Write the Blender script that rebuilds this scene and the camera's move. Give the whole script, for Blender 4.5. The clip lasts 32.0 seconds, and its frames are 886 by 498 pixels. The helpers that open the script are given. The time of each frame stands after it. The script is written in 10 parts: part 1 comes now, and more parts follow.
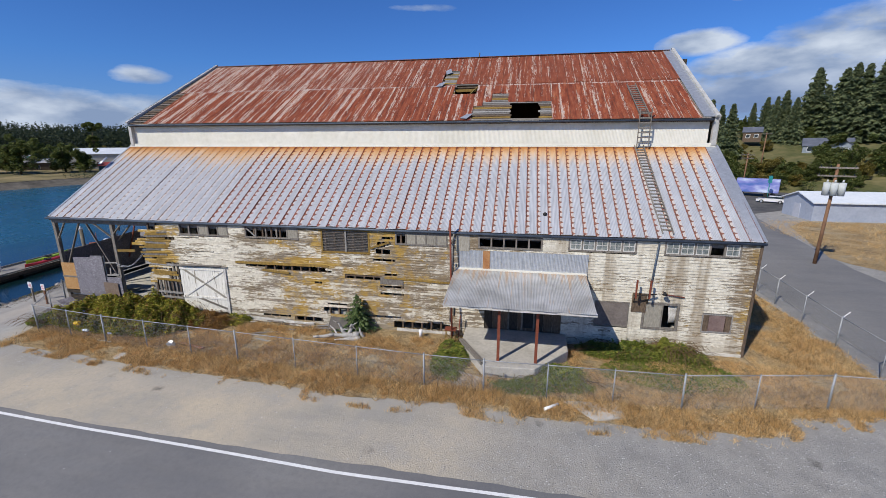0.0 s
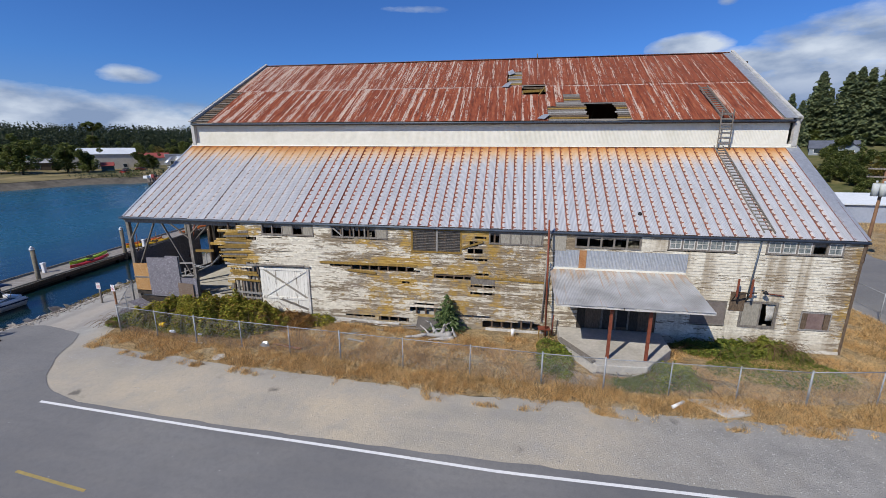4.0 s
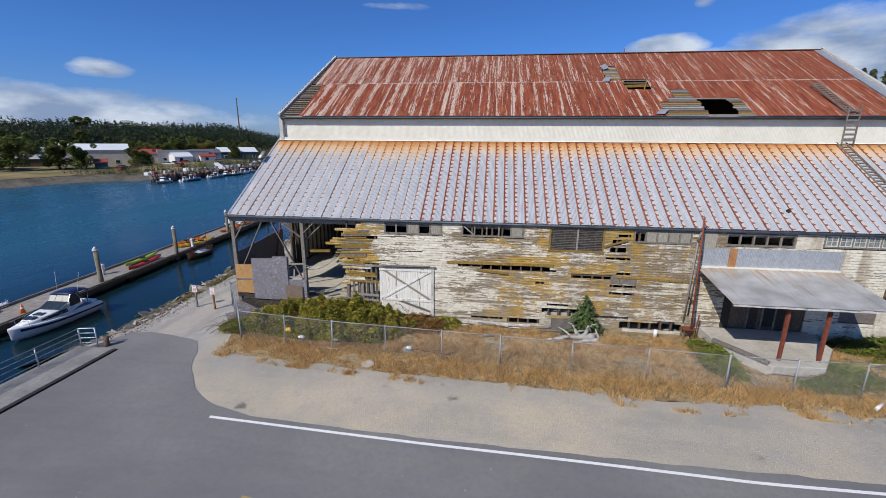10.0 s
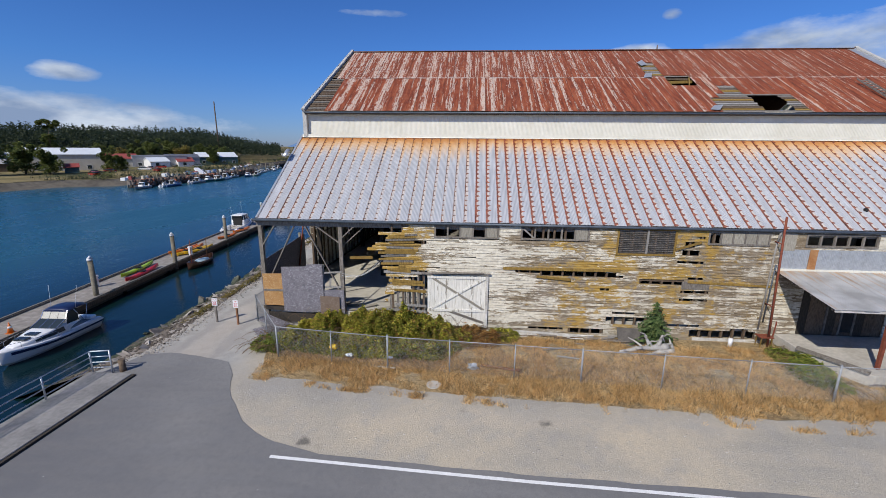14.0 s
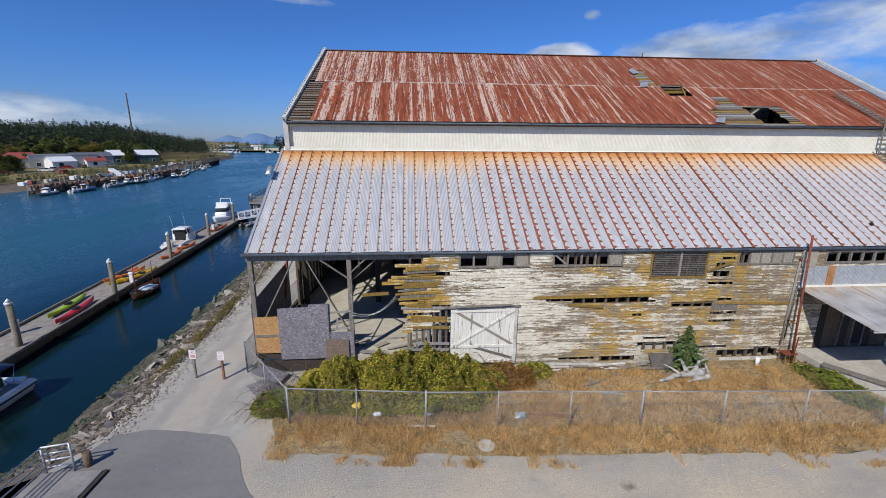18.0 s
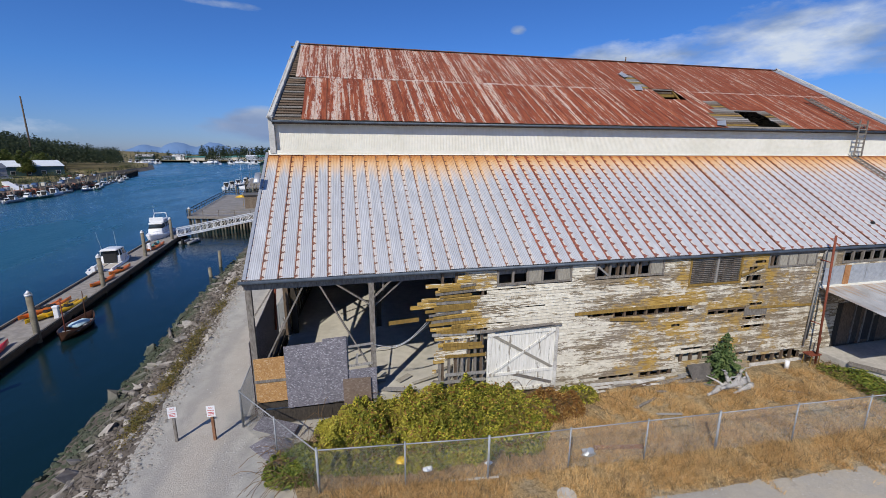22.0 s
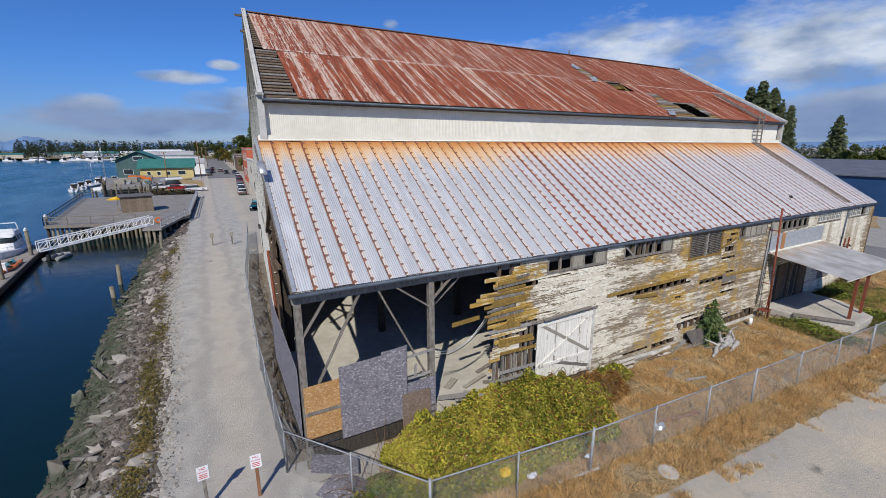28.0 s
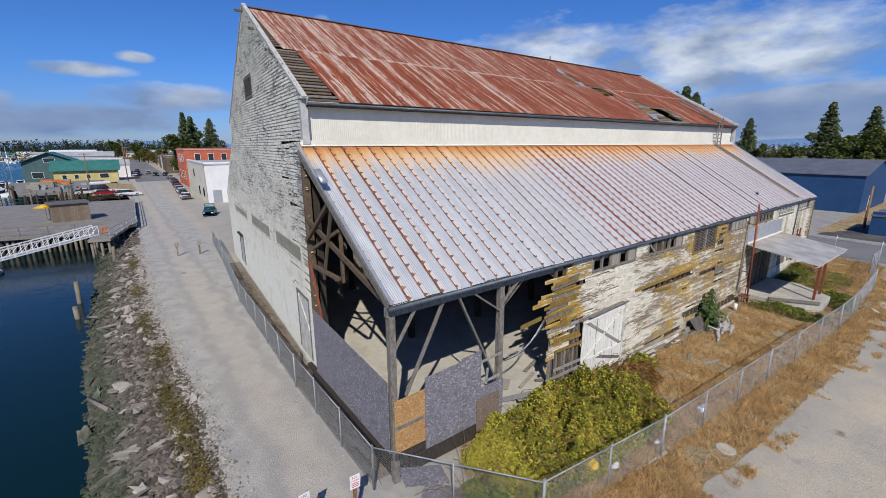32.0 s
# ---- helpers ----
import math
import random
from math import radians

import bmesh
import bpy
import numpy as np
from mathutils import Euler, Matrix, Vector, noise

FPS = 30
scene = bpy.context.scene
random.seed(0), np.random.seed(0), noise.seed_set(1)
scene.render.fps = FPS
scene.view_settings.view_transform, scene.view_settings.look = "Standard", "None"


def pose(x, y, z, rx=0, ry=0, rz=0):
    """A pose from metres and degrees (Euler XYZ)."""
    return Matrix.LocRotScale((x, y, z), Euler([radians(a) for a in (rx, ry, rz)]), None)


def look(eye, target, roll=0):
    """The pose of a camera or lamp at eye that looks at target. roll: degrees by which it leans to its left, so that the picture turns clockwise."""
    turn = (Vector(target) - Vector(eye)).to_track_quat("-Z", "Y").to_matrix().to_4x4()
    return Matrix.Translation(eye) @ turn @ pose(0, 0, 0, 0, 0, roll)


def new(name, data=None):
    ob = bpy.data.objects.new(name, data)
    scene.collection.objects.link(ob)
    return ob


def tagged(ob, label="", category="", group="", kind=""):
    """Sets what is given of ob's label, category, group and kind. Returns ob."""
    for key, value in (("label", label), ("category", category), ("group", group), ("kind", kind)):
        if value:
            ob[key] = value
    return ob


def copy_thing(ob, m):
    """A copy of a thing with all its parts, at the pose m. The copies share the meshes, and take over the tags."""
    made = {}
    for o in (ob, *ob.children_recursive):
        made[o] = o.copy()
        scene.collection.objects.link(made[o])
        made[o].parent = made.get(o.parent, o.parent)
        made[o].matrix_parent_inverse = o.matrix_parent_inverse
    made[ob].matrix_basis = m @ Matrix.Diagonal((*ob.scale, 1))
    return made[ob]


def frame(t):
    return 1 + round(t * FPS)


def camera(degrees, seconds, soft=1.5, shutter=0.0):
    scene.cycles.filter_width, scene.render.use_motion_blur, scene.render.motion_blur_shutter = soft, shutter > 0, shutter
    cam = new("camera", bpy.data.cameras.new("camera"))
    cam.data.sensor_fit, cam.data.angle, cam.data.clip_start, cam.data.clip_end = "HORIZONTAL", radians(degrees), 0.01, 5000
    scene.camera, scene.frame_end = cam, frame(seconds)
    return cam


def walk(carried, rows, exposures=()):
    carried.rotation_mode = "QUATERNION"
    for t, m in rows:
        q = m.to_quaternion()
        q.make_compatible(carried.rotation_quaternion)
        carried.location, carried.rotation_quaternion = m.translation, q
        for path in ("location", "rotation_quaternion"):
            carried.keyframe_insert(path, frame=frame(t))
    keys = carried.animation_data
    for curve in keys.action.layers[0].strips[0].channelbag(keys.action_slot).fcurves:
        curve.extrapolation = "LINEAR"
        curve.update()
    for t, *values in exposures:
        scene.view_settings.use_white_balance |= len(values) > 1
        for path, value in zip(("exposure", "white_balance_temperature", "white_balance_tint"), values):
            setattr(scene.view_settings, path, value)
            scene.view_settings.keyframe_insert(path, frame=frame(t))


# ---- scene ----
cam = camera(93.1, 32.0, 0.85)
PATH = [
    (0, (32.533, -23.888, 11.593), (32.182, -21.982, 11.1), -0.1),
    (0.5, (31.929, -24.046, 11.465), (31.57, -22.139, 10.98), -0.2),
    (1, (31.221, -24.178, 11.322), (30.866, -22.269, 10.844), -0.2),
    (1.5, (30.466, -24.322, 11.216), (30.117, -22.41, 10.743), -0.1),
    (2, (29.698, -24.482, 11.174), (29.354, -22.569, 10.703), -0.1),
    (2.5, (28.943, -24.616, 11.218), (28.605, -22.703, 10.744), -0.1),
    (3, (28.165, -24.732, 11.34), (27.834, -22.818, 10.864), -0.1),
    (3.5, (27.354, -24.852, 11.431), (27.031, -22.938, 10.949), -0.0),
    (5.5, (23.976, -25.29, 11.551), (23.688, -23.373, 11.059), 0.2),
    (6, (23.098, -25.418, 11.553), (22.821, -23.5, 11.059), 0.2),
    (6.5, (22.279, -25.451, 11.585), (22.009, -23.532, 11.088), 0.3),
    (7, (21.426, -25.516, 11.577), (21.167, -23.597, 11.079), 0.3),
    (7.5, (20.607, -25.66, 11.517), (20.352, -23.74, 11.016), 0.3),
    (8, (19.842, -25.682, 11.429), (19.589, -23.763, 10.925), 0.3),
    (8.5, (19.076, -25.639, 11.385), (18.833, -23.718, 10.883), 0.4),
    (9, (18.413, -25.604, 11.355), (18.169, -23.682, 10.857), 0.4),
    (9.5, (17.708, -25.402, 11.354), (17.471, -23.48, 10.853), 0.4),
    (10, (17.127, -25.24, 11.258), (16.891, -23.317, 10.762), 0.4),
    (10.5, (16.669, -25.052, 11.123), (16.425, -23.128, 10.636), 0.3),
    (11, (16.162, -24.813, 10.979), (15.921, -22.886, 10.499), 0.2),
    (11.5, (15.59, -24.655, 10.853), (15.354, -22.726, 10.38), 0.2),
    (12, (14.963, -24.472, 10.81), (14.732, -22.542, 10.338), 0.3),
    (12.5, (14.29, -24.172, 10.798), (14.074, -22.24, 10.328), 0.4),
    (13, (13.602, -23.896, 10.793), (13.417, -21.962, 10.32), 0.6),
    (13.5, (13.067, -23.66, 10.672), (12.898, -21.723, 10.203), 0.5),
    (14, (12.502, -23.414, 10.608), (12.364, -21.474, 10.14), 0.5),
    (14.5, (11.959, -23.119, 10.659), (11.892, -21.177, 10.186), 0.4),
    (16.5, (9.595, -21.668, 11.568), (9.682, -19.732, 11.075), 0.5),
    (17, (8.943, -21.172, 11.663), (9.049, -19.237, 11.171), 0.5),
    (17.5, (8.386, -20.77, 11.743), (8.506, -18.835, 11.252), 0.5),
    (18, (7.995, -20.434, 11.81), (8.143, -18.501, 11.319), 0.4),
    (18.5, (7.623, -20.127, 11.842), (7.812, -18.197, 11.355), 0.3),
    (19, (7.142, -19.812, 11.855), (7.379, -17.886, 11.367), 0.4),
    (19.5, (6.657, -19.207, 11.821), (6.923, -17.284, 11.337), 0.1),
    (20, (6.065, -18.597, 11.782), (6.358, -16.678, 11.299), 0.4),
    (20.5, (5.502, -18.039, 11.706), (5.823, -16.123, 11.231), 0.1),
    (21, (4.998, -17.599, 11.608), (5.363, -15.688, 11.143), 0.1),
    (21.5, (4.526, -17.317, 11.517), (4.933, -15.412, 11.065), 0.0),
    (22, (4.067, -17.054, 11.45), (4.498, -15.154, 11.0), 0.2),
    (22.5, (3.616, -16.715, 11.428), (4.057, -14.82, 10.966), 0.5),
    (23, (3.181, -16.317, 11.454), (3.626, -14.426, 10.977), 0.6),
    (23.5, (2.527, -15.904, 11.342), (2.985, -14.016, 10.866), 0.7),
    (24, (2.053, -15.486, 11.285), (2.521, -13.6, 10.812), 0.5),
    (24.5, (1.386, -15.116, 11.2), (1.881, -13.237, 10.727), 0.7),
    (25, (0.92, -14.827, 11.16), (1.452, -12.957, 10.69), 0.5),
    (25.5, (0.444, -14.613, 11.204), (1.054, -12.767, 10.736), 0.5),
    (26, (0.039, -14.397, 11.239), (0.749, -12.588, 10.766), 0.3),
    (26.5, (-0.348, -14.32, 11.175), (0.441, -12.542, 10.71), 0.1),
    (28.5, (-2.355, -12.92, 11.004), (-1.398, -11.231, 10.525), -0.1),
    (29, (-2.864, -12.632, 11.062), (-1.873, -10.962, 10.584), -0.1),
    (30, (-3.852, -12.06, 11.227), (-2.8, -10.427, 10.749), -0.2),
    (31, (-4.91, -11.392, 11.239), (-3.819, -9.786, 10.762), -0.2),
    (32, (-5.899, -10.758, 11.305), (-4.74, -9.201, 10.825), -0.2),
]
walk(cam, [(t, look(eye, target, roll)) for t, eye, target, roll in PATH])

# ---- light ----
SUN_DIR = Vector((-0.70, -1.0, 1.10)).normalized()   # towards the sun
world = bpy.data.worlds.new("sky")
scene.world = world
world.use_nodes = True
wn, wl = world.node_tree.nodes, world.node_tree.links
wn.clear()
w_out = wn.new("ShaderNodeOutputWorld")
w_bg = wn.new("ShaderNodeBackground")
w_sky = wn.new("ShaderNodeTexSky")
w_sky.sky_type = "NISHITA"
w_sky.sun_disc = False
w_sky.sun_elevation = math.asin(SUN_DIR.z)
w_sky.sun_rotation = math.atan2(SUN_DIR.x, SUN_DIR.y)
w_sky.air_density, w_sky.dust_density, w_sky.ozone_density = 0.9, 0.3, 3.0
w_co = wn.new("ShaderNodeTexCoord")
w_sep = wn.new("ShaderNodeSeparateXYZ")
wl.new(w_co.outputs["Generated"], w_sep.inputs[0])


def wmath(op, a, b=None, c=None, clamp=False):
    n = wn.new("ShaderNodeMath")
    n.operation, n.use_clamp = op, clamp
    for i, v in enumerate((a, b, c)):
        if v is None:
            continue
        if isinstance(v, (int, float)):
            n.inputs[i].default_value = v
        else:
            wl.new(v, n.inputs[i])
    return n.outputs[0]


# clouds: banks and puffs at a bearing and a height (degrees, half width, half height, weight), broken up by noise
w_z = wmath("MAXIMUM", w_sep.outputs["Z"], 0.0)
w_az = wmath("MULTIPLY", wmath("ARCTAN2", w_sep.outputs["X"], w_sep.outputs["Y"]), 57.2958)
w_el = wmath("MULTIPLY", wmath("ARCSINE", w_sep.outputs["Z"]), 57.2958)
w_comb = wn.new("ShaderNodeCombineXYZ")
wl.new(w_sep.outputs["X"], w_comb.inputs[0])
wl.new(w_sep.outputs["Y"], w_comb.inputs[1])
wl.new(wmath("MULTIPLY", w_sep.outputs["Z"], 2.6), w_comb.inputs[2])
w_n1 = wn.new("ShaderNodeTexNoise")
w_n1.inputs["Scale"].default_value, w_n1.inputs["Detail"].default_value = 7.0, 9.0
w_n1.inputs["Roughness"].default_value = 0.60
wl.new(w_comb.outputs[0], w_n1.inputs["Vector"])
w_cov = wmath("MULTIPLY", wmath("SUBTRACT", w_n1.outputs["Fac"], 0.5), 1.5)
CLOUDS = [(-44.4, 7.0, 3.4, 1.25, 0.9), (-62, 1.8, 38, 4.3, 1.0), (19.0, 10.3, 5.0, 1.7, 1.0), (23.5, 8.0, 7.0, 2.3, 0.95), (36, 9.0, 14, 4.8, 0.78),
          (52, 11.0, 16, 5.0, 0.68), (68, 9.5, 18, 6.0, 0.80), (76, 3.0, 20, 3.6, 1.0), (22, 14.4, 1.4, 0.7, 0.6), (-13, 15.6, 6, 0.6, 0.5),
          (-10.4, 4.0, 4.5, 1.6, 0.9), (-4, 2.8, 16, 2.2, 0.8), (-1.6, 7.4, 6.0, 0.9, 0.75), (2.6, 9.0, 2.4, 0.7, 0.8), (5, 5.2, 8, 2.2, 0.8), (32, 5.0, 24, 5.0, 0.9), (130, 10, 60, 9, 0.5), (-120, 8, 50, 6, 0.5)]
w_sum = None
for c_az, c_el, c_w, c_h, c_k in CLOUDS:
    u = wmath("MULTIPLY", wmath("SUBTRACT", w_az, c_az), 1.0 / c_w)
    v = wmath("MULTIPLY", wmath("SUBTRACT", w_el, c_el), 1.0 / c_h)
    d2 = wmath("MULTIPLY_ADD", u, u, wmath("MULTIPLY", v, v))
    lobe = wmath("MULTIPLY", wmath("SUBTRACT", 1.0, d2, clamp=True), c_k)
    w_sum = lobe if w_sum is None else wmath("MAXIMUM", w_sum, lobe)
w_cov = wmath("MULTIPLY", wmath("ADD", w_cov, w_sum), wmath("MULTIPLY", w_sum, 6.0, clamp=True))
w_mask = wmath("MULTIPLY", wmath("SUBTRACT", w_cov, 0.24), 2.1, clamp=True)
w_up = wmath("MULTIPLY", w_sep.outputs["Z"], 60.0, clamp=True)
w_mask = wmath("MULTIPLY", w_mask, w_up)
w_n2 = wn.new("ShaderNodeTexNoise")
w_n2.inputs["Scale"].default_value, w_n2.inputs["Detail"].default_value = 8.5, 7.0
wl.new(w_comb.outputs[0], w_n2.inputs["Vector"])
w_ramp = wn.new("ShaderNodeValToRGB")
w_ramp.color_ramp.elements[0].position, w_ramp.color_ramp.elements[0].color = 0.36, (2.2, 3.0, 4.6, 1)
w_ramp.color_ramp.elements[1].position, w_ramp.color_ramp.elements[1].color = 0.62, (5.6, 6.3, 7.4, 1)
wl.new(w_n2.outputs["Fac"], w_ramp.inputs[0])
w_mix = wn.new("ShaderNodeMix")
w_mix.data_type = "RGBA"
wl.new(w_mask, w_mix.inputs["Factor"])
w_tint = wn.new("ShaderNodeMix")
w_tint.data_type, w_tint.blend_type = "RGBA", "MULTIPLY"
w_tint.inputs["Factor"].default_value = 1.0
wl.new(w_sky.outputs[0], w_tint.inputs["A"])
w_hor = wn.new("ShaderNodeMix")
w_hor.data_type = "RGBA"
wl.new(wmath("MULTIPLY", w_z, 6.5, clamp=True), w_hor.inputs["Factor"])
w_hor.inputs["A"].default_value = (0.40, 0.505, 0.86, 1)
w_hor.inputs["B"].default_value = (0.30, 0.575, 1.03, 1)
wl.new(w_hor.outputs["Result"], w_tint.inputs["B"])
wl.new(w_tint.outputs["Result"], w_mix.inputs["A"])
# low cloud to the north and east is slate blue
w_dim = wmath("MULTIPLY", wmath("MULTIPLY", wmath("SUBTRACT", 0.135, w_z), 14.0, clamp=True), wmath("MULTIPLY", wmath("ADD", w_sep.outputs["X"], 0.50), 3.5, clamp=True))
w_slate = wn.new("ShaderNodeMix")
w_slate.data_type = "RGBA"
wl.new(wmath("MULTIPLY", w_dim, 0.85), w_slate.inputs["Factor"])
wl.new(w_ramp.outputs[0], w_slate.inputs["A"])
w_slate.inputs["B"].default_value = (1.5, 2.3, 4.2, 1)
wl.new(w_slate.outputs["Result"], w_mix.inputs["B"])
wl.new(w_mix.outputs["Result"], w_bg.inputs["Color"])
w_bg.inputs["Strength"].default_value = 0.11
wl.new(w_bg.outputs[0], w_out.inputs[0])

sun = new("sun", bpy.data.lights.new("sun", "SUN"))
sun.data.energy, sun.data.angle, sun.data.color = 4.2, radians(0.53), (1.0, 0.94, 0.84)
sun.matrix_world = look(SUN_DIR * 120, (0, 0, 0))
scene.view_settings.exposure = 0.0


# ---- materials ----
class Mat:
    """A small writer of node materials."""

    def __init__(self, name, rough=0.8, metal=0.0, spec=0.3):
        self.m = bpy.data.materials.new(name)
        self.m.use_nodes = True
        self.n, self.l = self.m.node_tree.nodes, self.m.node_tree.links
        self.b = self.n["Principled BSDF"]
        self.b.inputs["Roughness"].default_value = rough
        self.b.inputs["Metallic"].default_value = metal
        self.b.inputs["Specular IOR Level"].default_value = spec
        self.geo = None

    def put(self, sock, v):
        if isinstance(v, (int, float)):
            sock.default_value = v
        elif isinstance(v, tuple):
            sock.default_value = (*v, 1) if len(v) == 3 and len(sock.default_value) == 4 else v
        else:
            self.l.new(v, sock)

    def pos(self):
        if not self.geo:
            self.geo = self.n.new("ShaderNodeNewGeometry")
        return self.geo.outputs["Position"]

    def local(self):
        return self.n.new("ShaderNodeTexCoord").outputs["Object"]

    def island(self):
        self.pos()
        return self.geo.outputs["Random Per Island"]

    def rnd(self):
        return self.n.new("ShaderNodeObjectInfo").outputs["Random"]

    def xyz(self, v):
        s = self.n.new("ShaderNodeSeparateXYZ")
        self.l.new(v, s.inputs[0])
        return s.outputs[0], s.outputs[1], s.outputs[2]

    def scaled(self, v, sx, sy, sz):
        n = self.n.new("ShaderNodeVectorMath")
        n.operation = "MULTIPLY"
        self.l.new(v, n.inputs[0])
        n.inputs[1].default_value = (sx, sy, sz)
        return n.outputs[0]

    def shift(self, v, by):
        n = self.n.new("ShaderNodeVectorMath")
        n.operation = "ADD"
        self.l.new(v, n.inputs[0])
        self.l.new(by, n.inputs[1])
        return n.outputs[0]

    def noise(self, v, scale, detail=4.0, rough=0.55):
        n = self.n.new("ShaderNodeTexNoise")
        self.l.new(v, n.inputs["Vector"])
        n.inputs["Scale"].default_value, n.inputs["Detail"].default_value = scale, detail
        n.inputs["Roughness"].default_value = rough
        return n.outputs["Fac"]

    def cells(self, v, scale, feature="F1"):
        n = self.n.new("ShaderNodeTexVoronoi")
        n.feature = feature
        self.l.new(v, n.inputs["Vector"])
        n.inputs["Scale"].default_value = scale
        return n

    def op(self, kind, a, b=0.0, c=None, clamp=False):
        n = self.n.new("ShaderNodeMath")
        n.operation, n.use_clamp = kind, clamp
        self.put(n.inputs[0], a)
        self.put(n.inputs[1], b)
        if c is not None:
            self.put(n.inputs[2], c)
        return n.outputs[0]

    def step(self, v, lo, hi, a=0.0, b=1.0):
        n = self.n.new("ShaderNodeMapRange")
        self.put(n.inputs[0], v)
        n.inputs[1].default_value, n.inputs[2].default_value = lo, hi
        n.inputs[3].default_value, n.inputs[4].default_value = a, b
        return n.outputs[0]

    def mix(self, f, a, b, blend="MIX"):
        n = self.n.new("ShaderNodeMix")
        n.data_type, n.blend_type = "RGBA", blend
        self.put(n.inputs["Factor"], f)
        self.put(n.inputs["A"], a)
        self.put(n.inputs["B"], b)
        return n.outputs["Result"]

    def ramp(self, f, *stops):
        n = self.n.new("ShaderNodeValToRGB")
        e = n.color_ramp.elements
        while len(e) < len(stops):
            e.new(0.5)
        for i, (p, c) in enumerate(stops):
            e[i].position, e[i].color = p, (*c, 1)
        self.l.new(f, n.inputs[0])
        return n.outputs[0]

    def done(self, colour, bump=None, dist=0.01, rough=None, strength=0.6):
        self.put(self.b.inputs["Base Color"], colour)
        if rough is not None:
            self.put(self.b.inputs["Roughness"], rough)
        if bump is not None:
            n = self.n.new("ShaderNodeBump")
            n.inputs["Strength"].default_value, n.inputs["Distance"].default_value = strength, dist
            self.l.new(bump, n.inputs["Height"])
            self.l.new(n.outputs[0], self.b.inputs["Normal"])
        return self.m


def simple(name, dark, light, scale=3.0, rough=0.8, metal=0.0, bump=0.004, spec=0.3):
    """Two tones mixed by coarse and fine noise, with a little relief."""
    m = Mat(name, rough, metal, spec)
    p = m.pos()
    f = m.op("MULTIPLY_ADD", m.noise(p, scale * 7, 3), 0.4, m.op("MULTIPLY", m.noise(p, scale, 5), 0.6))
    return m.done(m.ramp(f, (0.35, dark), (0.65, light)), m.noise(p, scale * 12, 3), bump)


def make_gravel():
    m = Mat("gravel", 0.95)
    p = m.pos()
    wx, wy, wz = m.xyz(p)
    big, mid, fine = m.noise(p, 0.13, 5, 0.6), m.noise(p, 0.9, 6, 0.65), m.noise(p, 16, 4, 0.75)
    c = m.ramp(big, (0.36, (0.375, 0.35, 0.295)), (0.50, (0.485, 0.43, 0.338)), (0.62, (0.58, 0.495, 0.362)))
    track = m.noise(m.scaled(p, 0.06, 0.9, 1), 1.0, 4)
    c = m.mix(m.step(track, 0.46, 0.62, 0, 0.5), c, (0.55, 0.48, 0.375))
    # loose grey stone in a band along the grass and to the east
    soft = m.noise(p, 0.35, 5, 0.6)
    east = m.step(m.op("MULTIPLY_ADD", soft, 14.0, wx), 33.0, 44.0)
    north = m.step(m.op("MULTIPLY_ADD", soft, 3.0, wy), -7.2, -5.4, 0.0, 0.6)
    stony = m.op("MAXIMUM", east, m.op("MULTIPLY", north, m.step(wx, 0.0, 3.0)))
    c = m.mix(m.op("MULTIPLY", stony, 0.85), c, m.ramp(mid, (0.35, (0.23, 0.235, 0.23)), (0.65, (0.37, 0.365, 0.345))))
    c = m.mix(m.step(mid, 0.50, 0.66, 0, 0.45), c, (0.36, 0.345, 0.32))
    c = m.mix(m.step(m.noise(p, 5, 4, 0.7), 0.45, 0.66, 0, 0.25), c, (0.31, 0.285, 0.25))
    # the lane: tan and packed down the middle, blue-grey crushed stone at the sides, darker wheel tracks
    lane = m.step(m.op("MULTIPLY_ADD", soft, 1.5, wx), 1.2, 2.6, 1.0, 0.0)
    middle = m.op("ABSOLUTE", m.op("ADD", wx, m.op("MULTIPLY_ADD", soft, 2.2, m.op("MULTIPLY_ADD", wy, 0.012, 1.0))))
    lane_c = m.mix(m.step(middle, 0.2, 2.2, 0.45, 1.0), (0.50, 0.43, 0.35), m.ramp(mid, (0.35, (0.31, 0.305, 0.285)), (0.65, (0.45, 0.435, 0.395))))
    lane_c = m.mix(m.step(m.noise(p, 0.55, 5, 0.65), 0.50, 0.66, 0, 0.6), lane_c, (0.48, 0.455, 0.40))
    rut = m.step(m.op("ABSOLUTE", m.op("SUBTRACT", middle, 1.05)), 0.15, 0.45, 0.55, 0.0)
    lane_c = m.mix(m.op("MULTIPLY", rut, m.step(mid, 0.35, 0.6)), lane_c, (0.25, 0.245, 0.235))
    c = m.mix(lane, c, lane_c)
    c = m.mix(m.op("MULTIPLY", m.step(fine, 0.42, 0.66, 0.0, 0.55), m.op("MAXIMUM", stony, 0.4)), c, (0.23, 0.215, 0.195))
    peb = m.cells(p, 9)
    sep = m.n.new("ShaderNodeSeparateColor")
    m.l.new(peb.outputs["Color"], sep.inputs[0])
    stone = m.op("MULTIPLY", m.step(peb.outputs["Distance"], 0.20, 0.34, 0.75, 0.0), m.op("MAXIMUM", m.step(sep.outputs[0], 0.90, 0.95), m.op("MULTIPLY", stony, m.step(sep.outputs[0], 0.3, 0.45))))
    c = m.mix(stone, c, m.mix(sep.outputs[1], (0.20, 0.20, 0.20), (0.66, 0.64, 0.60)))
    dark = m.cells(p, 0.45)
    spot = m.step(m.op("MULTIPLY_ADD", m.noise(p, 3, 4), 0.30, dark.outputs["Distance"]), 0.20, 0.30, 0.75, 0.0)
    c = m.mix(m.op("MULTIPLY", spot, m.step(m.noise(p, 0.21, 2), 0.52, 0.60)), c, (0.10, 0.095, 0.085))
    return m.done(c, m.op("MULTIPLY_ADD", stone, 0.8, fine), 0.05)


